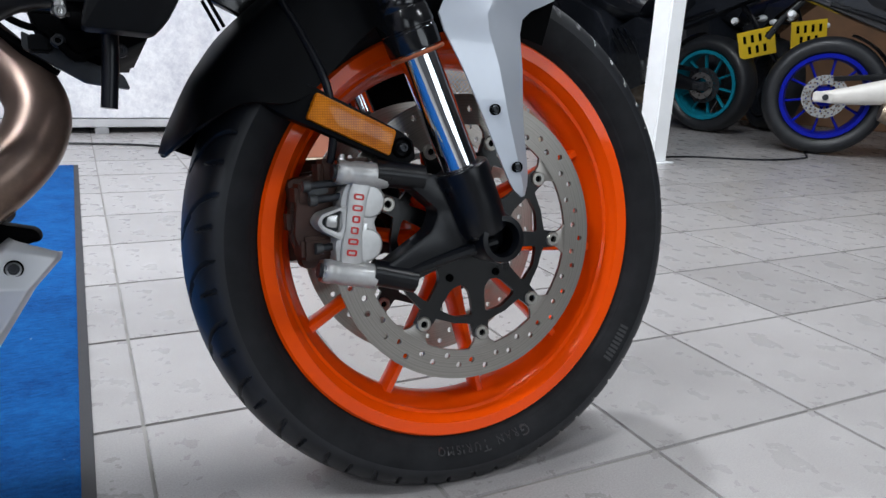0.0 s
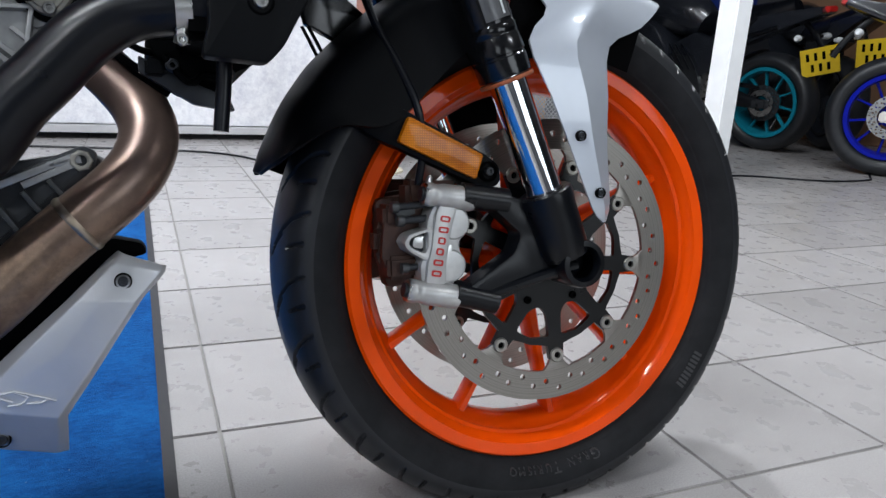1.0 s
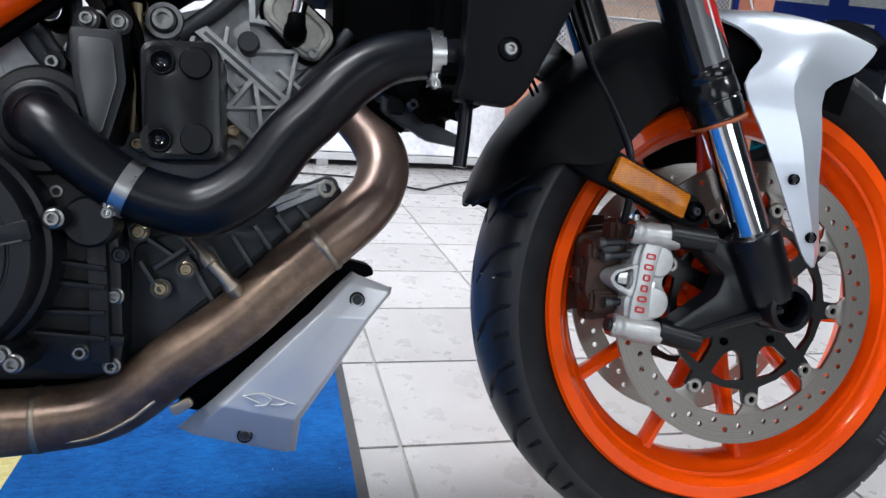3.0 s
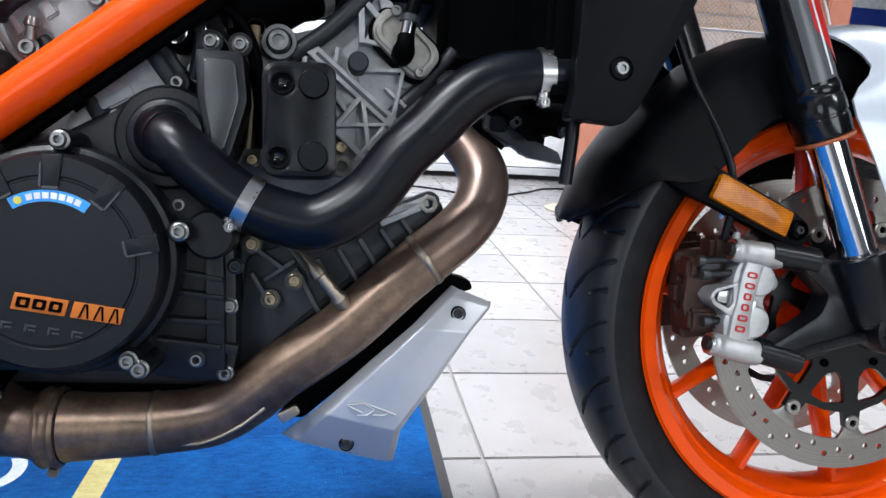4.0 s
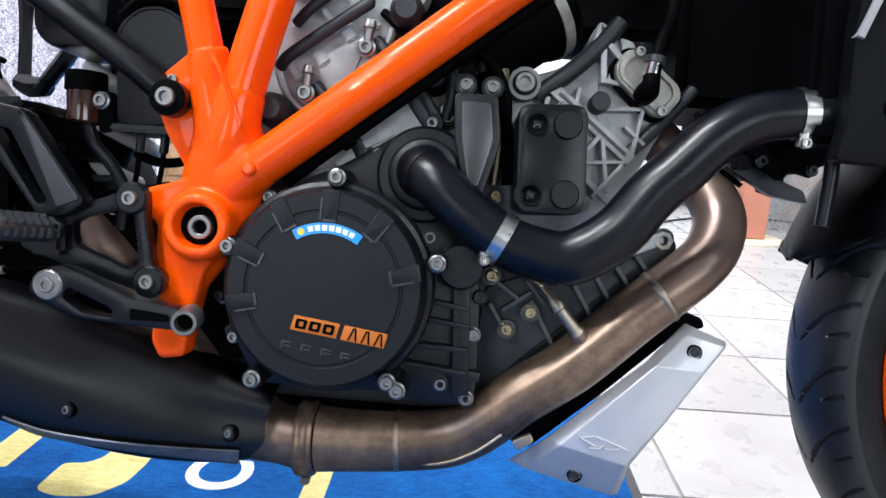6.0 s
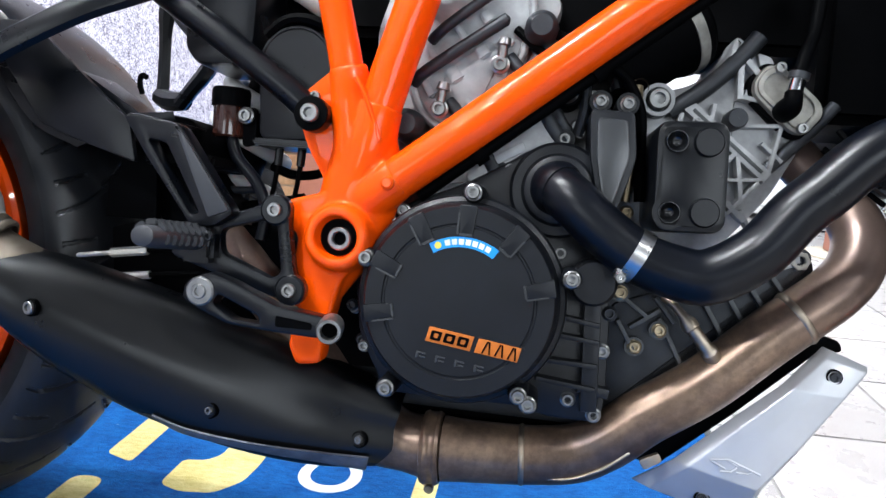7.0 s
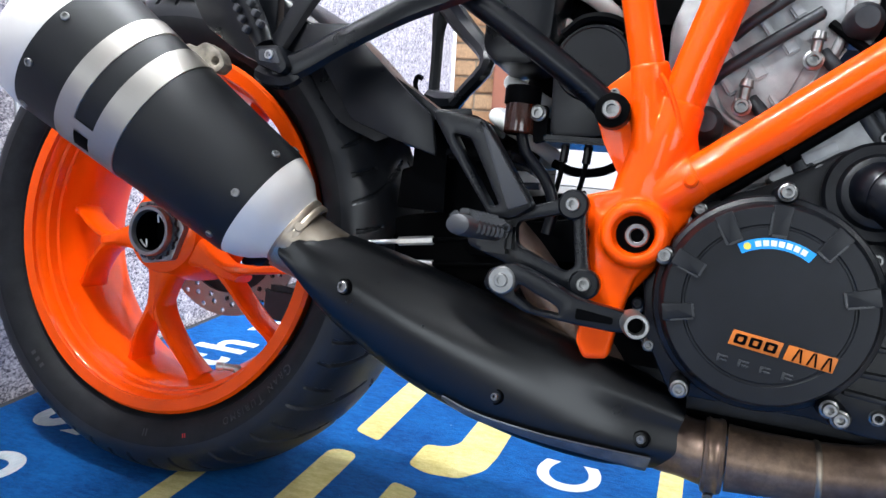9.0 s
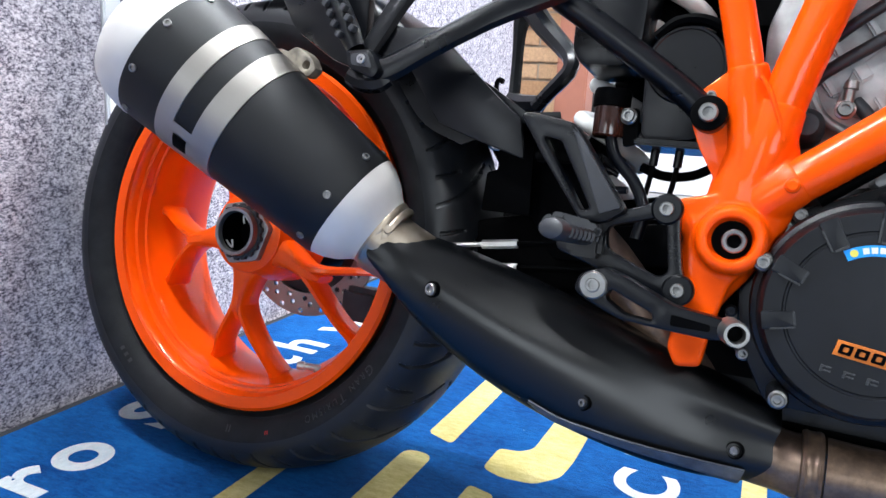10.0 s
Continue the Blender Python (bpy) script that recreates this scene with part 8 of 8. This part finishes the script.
    part("tail", slab(rounded([(-0.32, 0.86), (-0.30, 0.90), (0.10, 0.84), (0.40, 0.74), (0.45, 0.60), (0.20, 0.66), (-0.10, 0.78)], 0.02), -0.09, 0.09, 0.015), FAIRING, t, "dark tail unit")
    part("tail_light", box(-0.335, -0.30, -0.05, 0.05, 0.865, 0.90, 0.006), RED, t)
    part("subframe", sweep([(0.45, s * 0.09, 0.62), (0.15, s * 0.10, 0.72), (-0.05, s * 0.09, 0.78)], 0.014, 10, 3), BLACK, t)
    part("plate_arm", sweep([(-0.18, 0, 0.80), (-0.27, 0, 0.70), (-0.33, 0, 0.60)], 0.018, 8, 3, 0.5), BLACK, t, "black number plate arm")
    if plate_at:
        px, py, pz, roll, tilt, yaw = plate_at
        g = part("number_plate", box(-0.005, 0.005, -0.105, 0.105, -0.085, 0.085, 0.002), NUMBERPLATE, t, "yellow number plate, its characters as dark bars", pose(px, py, pz, roll, tilt, yaw))
        for row, n in ((0.035, 4), (-0.035, 3)):
            for k in range(n):
                y = (k - (n - 1) / 2) * 0.044
                part("plate_bar", box(-0.0075, -0.0045, y - 0.0085, y + 0.0085, row - 0.024, row + 0.024, 0.001), DARK, g)
    for k in (-1, 1):
        part("indicator", sweep([(-0.20, k * 0.06, 0.72), (-0.22, k * 0.14, 0.72, )], 0.010, 8, 1), BLACK, t)
        part("indicator_lens", sweep([(-0.22, k * 0.135, 0.72, 0.016), (-0.23, k * 0.17, 0.72, 0.022), (-0.235, k * 0.20, 0.72, 0.012)], None, 10, 2), LABELWHITE, t, "pale indicator lens")
    part("footrest_plate", slab(rounded([(0.34, 0.34), (0.44, 0.30), (0.50, 0.42), (0.42, 0.50), (0.36, 0.46)], 0.01), s * 0.15, s * 0.13, 0.003), STEEL if side > 0 else BLACK, t)
    part("exhaust_box", sweep([(0.75, s * 0.08, 0.17, 0.03), (0.55, s * 0.12, 0.20, 0.05), (0.36, s * 0.16, 0.24, 0.065), (0.26, s * 0.17, 0.26, 0.045)], None, 16, 4), PALEHEAT, t, "stained steel exhaust can")
    part("handlebar", sweep([(1.05, -0.36, 0.98), (1.12, -0.15, 1.0), (1.12, 0.15, 1.0), (1.05, 0.36, 0.98)], 0.014, 10, 4), BLACK, t)
    part("fork", sweep([(1.40, s * 0.1, 0.312), (1.16, s * 0.1, 0.95)], 0.027, 14, 1), CASTDARK, t)
    part("side_panel", slab(rounded([(0.30, 0.52), (0.46, 0.44), (0.60, 0.50), (0.66, 0.66), (0.50, 0.74), (0.34, 0.70)], 0.02), s * 0.16, s * 0.10, 0.012), FAIRING, t, "dark side panel")
    part("belly_pan", slab(rounded([(0.62, 0.20), (0.80, 0.13), (1.06, 0.22), (1.10, 0.36), (0.86, 0.30), (0.68, 0.32)], 0.02), s * 0.20, s * 0.15, 0.012), FAIRING, t, "dark belly pan")
    part("chain_guard", slab(rounded([(0.02, 0.42), (0.28, 0.45), (0.42, 0.43), (0.40, 0.40), (0.25, 0.415), (0.03, 0.395)], 0.008), s * 0.112, s * 0.095, 0.003), BLACK, t)
    part("hugger", lathe([(0.326, -0.075), (0.334, -0.05), (0.336, 0.0), (0.334, 0.05), (0.326, 0.075)], 24, False, (radians(15), radians(75))), BLACK, t, "black wheel hugger", (0, 0, 0.312))
    for k in range(5):
        part("cable", sweep([(0.46 + 0.05 * k, s * 0.17, 0.50), (0.50 + 0.05 * k, s * 0.19, 0.58), (0.58 + 0.05 * k, s * 0.17, 0.66)], 0.007, 8, 3), HOSE, t)
    part("side_stand", sweep([(0.55, 0.10, 0.26), (0.48, 0.24, 0.01)], 0.010, 8, 1), BLACK, t)
    return t


parked_motorcycle(Matrix.Translation((3.60, 1.78, 0)) @ pose(0, 0, 0, 0, 0, -50), COBALT, "dark motorcycle with bright blue wheels and silver swingarm", 10, -1, None)
parked_motorcycle(Matrix.Translation((3.74, 2.72, 0)) @ pose(0, 0, 0, -6, 0, 104), TEAL, "dark motorcycle with teal wheels", 10, 1, (-0.31, 0.03, 0.585, -13, -14, -53))
parked_motorcycle(Matrix.Translation((4.36, 2.76, 0)) @ pose(0, 0, 0, 0, 0, 66), FAIRING, "dark motorcycle standing behind the others", 5, -1, (-0.37, 0.0, 0.655, -9, -12, -16))


def brick_pier(x0, x1, y, z1, label):
    """A pier faced with buff bricks in courses."""
    t = thing("brick_panel", label, "brick panel", None, "", "structure")
    part("mortar_bed", box(x0, x1, y + 0.012, y + 0.09, 0, z1, 0), MORTAR, t, "mortar")
    bw, bh, j = 0.215, 0.065, 0.010
    me = mesh_of("brick", *box(0, bw, 0, 0.05, 0, bh, 0.004))
    me.materials.append(BRICK)
    n = int(z1 / (bh + j))
    for r in range(n):
        x = x0 - (bw / 2 if r % 2 else 0)
        while x < x1 - 0.01:
            a, b = max(x, x0), min(x + bw, x1)
            if b - a > 0.02:
                ob = part("brick", me, BRICK, t, "", (a, y, r * (bh + j) + j / 2))
                ob.scale.x = (b - a) / bw
            x += bw + j


brick_pier(-2.25, -1.475, 2.32, 1.5, "buff brick panel beside the partition")
brick_pier(1.24, 2.0, 2.62, 1.5, "buff brick panel behind the front wheel")


def post(x, y, w, label):
    t = thing("post", label, "post", pose(x, y, 0))
    part("shaft", box(-w, w, -w, w, 0.012, 2.2, 0.006), TERRA, t)
    part("foot", lathe([(0.0001, 0.014), (w * 2.2, 0.014), (w * 2.5, 0.008), (w * 2.5, 0.0), (0.0001, 0.0)], 40), WOODFOOT, t, "beige round foot", pose(0, 0, 0, 90, 0, 0))
    return t


post(-1.395, 2.30, 0.07, "terracotta painted post on a round foot")
post(0.815, 2.02, 0.058, "terracotta painted post on a round foot")
post(2.10, 2.42, 0.06, "terracotta painted post on a round foot")


def mesh_basket():
    """A tall basket of diamond wire mesh with a rim of round bar."""
    t = thing("mesh_basket", "grey diamond wire mesh display basket", "basket")
    x0, x1 = 0.95, 2.02

    def face(y, z1, ob):
        g = Geo()
        w, p = x1 - x0, 0.024
        for k in range(int((w + z1 * 1.0) / p)):
            for sgn in (1, -1):
                a = x0 - z1 + k * p
                pts = []
                for z in (0.02, z1):
                    x = a + z if sgn > 0 else x0 + x1 - a - z
                    pts.append((x, z))
                (xa, za), (xb, zb) = pts
                if xb == xa:
                    continue
                lo, hi = sorted(((x0 - xa) / (xb - xa), (x1 - xa) / (xb - xa)))
                lo, hi = max(lo, 0), min(hi, 1)
                if hi - lo < 0.02:
                    continue
                p0 = (xa + (xb - xa) * lo, za + (zb - za) * lo)
                p1 = (xa + (xb - xa) * hi, za + (zb - za) * hi)
                g.add(*sweep([(p0[0], y, p0[1]), (p1[0], y, p1[1])], 0.0021, 4, 1))
        return part("wire_mesh", g, GREYTRIM, ob, "grey diamond mesh")

    for y, z1 in ((2.26, 0.80), (2.52, 1.20)):
        face(y, z1, t)
        part("rim_bar", sweep([(x0, y, 0.01), (x0, y, z1), (x1, y, z1), (x1, y, 0.01)], 0.006, 8, 1), GREYTRIM, t, "round rim bar")
    for x in (x0, x1):
        part("side_bar", sweep([(x, 2.26, 0.80), (x, 2.52, 1.20)], 0.006, 8, 1), GREYTRIM, t)
        part("side_bar", sweep([(x, 2.26, 0.008), (x, 2.52, 0.008)], 0.006, 8, 1), GREYTRIM, t)
    return t


mesh_basket()


def floor_cable():
    whole("floor_cable", sweep([(-1.2, 2.70, 0.004), (0.1, 2.50, 0.004), (0.42, 2.20, 0.004), (0.48, 2.214, 0.004), (0.59, 2.346, 0.004), (0.69, 2.435, 0.004), (0.95, 2.60, 0.004), (1.7, 2.3, 0.004), (2.3, 1.85, 0.004), (2.7, 1.76, 0.004), (3.0, 1.62, 0.004), (3.3, 1.62, 0.004), (3.5, 1.75, 0.004), (4.2, 2.4, 0.004)], 0.005, 8, 8), HOSE, "thin black cable lying on the tiles", "cable")


floor_cable()


def banner():
    t = thing("banner", "blue and white printed banner on the far wall", "banner", pose(4.5, 4.78, 1.0))
    part("sheet", box(-1.0, 1.0, 0, 0.012, -0.05, 0.9, 0.002), BANNER, t)
    for x0, x1, z0, z1 in ((-0.55, -0.25, 0.02, 0.10), (-0.1, 0.4, 0.08, 0.16), (-0.8, -0.1, 0.28, 0.36), (0.1, 0.8, 0.30, 0.38)):
        part("printed_bar", box(x0, x1, -0.004, 0.001, z0, z1, 0), LABELWHITE, t)


banner()


def cartons():
    for x, y, w, h, r in ((5.2, 1.2, 0.9, 1.3, -50), (5.25, 3.15, 1.3, 1.1, -52)):
        t = thing("carton", "large brown cardboard carton on the floor", "carton", pose(x, y, 0, 0, 0, r), "cartons")
        part("box_body", box(-w / 2, w / 2, -0.3, 0.3, 0.001, h, 0.006), CARD, t)
        part("flap", box(-w / 2, w / 2, -0.3, -0.004, h + 0.001, h + 0.006, 0.001), CARD, t)


cartons()

# ---- floor tiles ----


def tiles():
    s, j = 0.3, 0.0022
    me = mesh_of("tile", *box(j, s - j, j, s - j, -0.009, 0.0, 0.0012))
    me.materials.append(TILE)
    floor = bpy.data.objects["floor"]
    far = Geo()
    proto = box(j, s - j, j, s - j, -0.009, 0.0, 0)
    for i in range(-11, 27):
        for k in range(-17, 16):
            if i * s < X0 or k * s < Y0 or (i + 1) * s > X1 + 0.2 or (k + 1) * s > Y1 + 0.2:
                continue
            if -2 <= i <= 13 and -4 <= k <= 10:
                part("tile", me, TILE, floor, "", (i * s, k * s, 0))
            elif not (-5 <= i <= -2 and -5 <= k <= 5):
                far.add(*proto, Matrix.Translation((i * s, k * s, 0)))
    ob = part("far_tiles", far, TILEFAR, floor)
    tagged(ob, "grey square floor tiles further off", "", "", "stuff")


tiles()
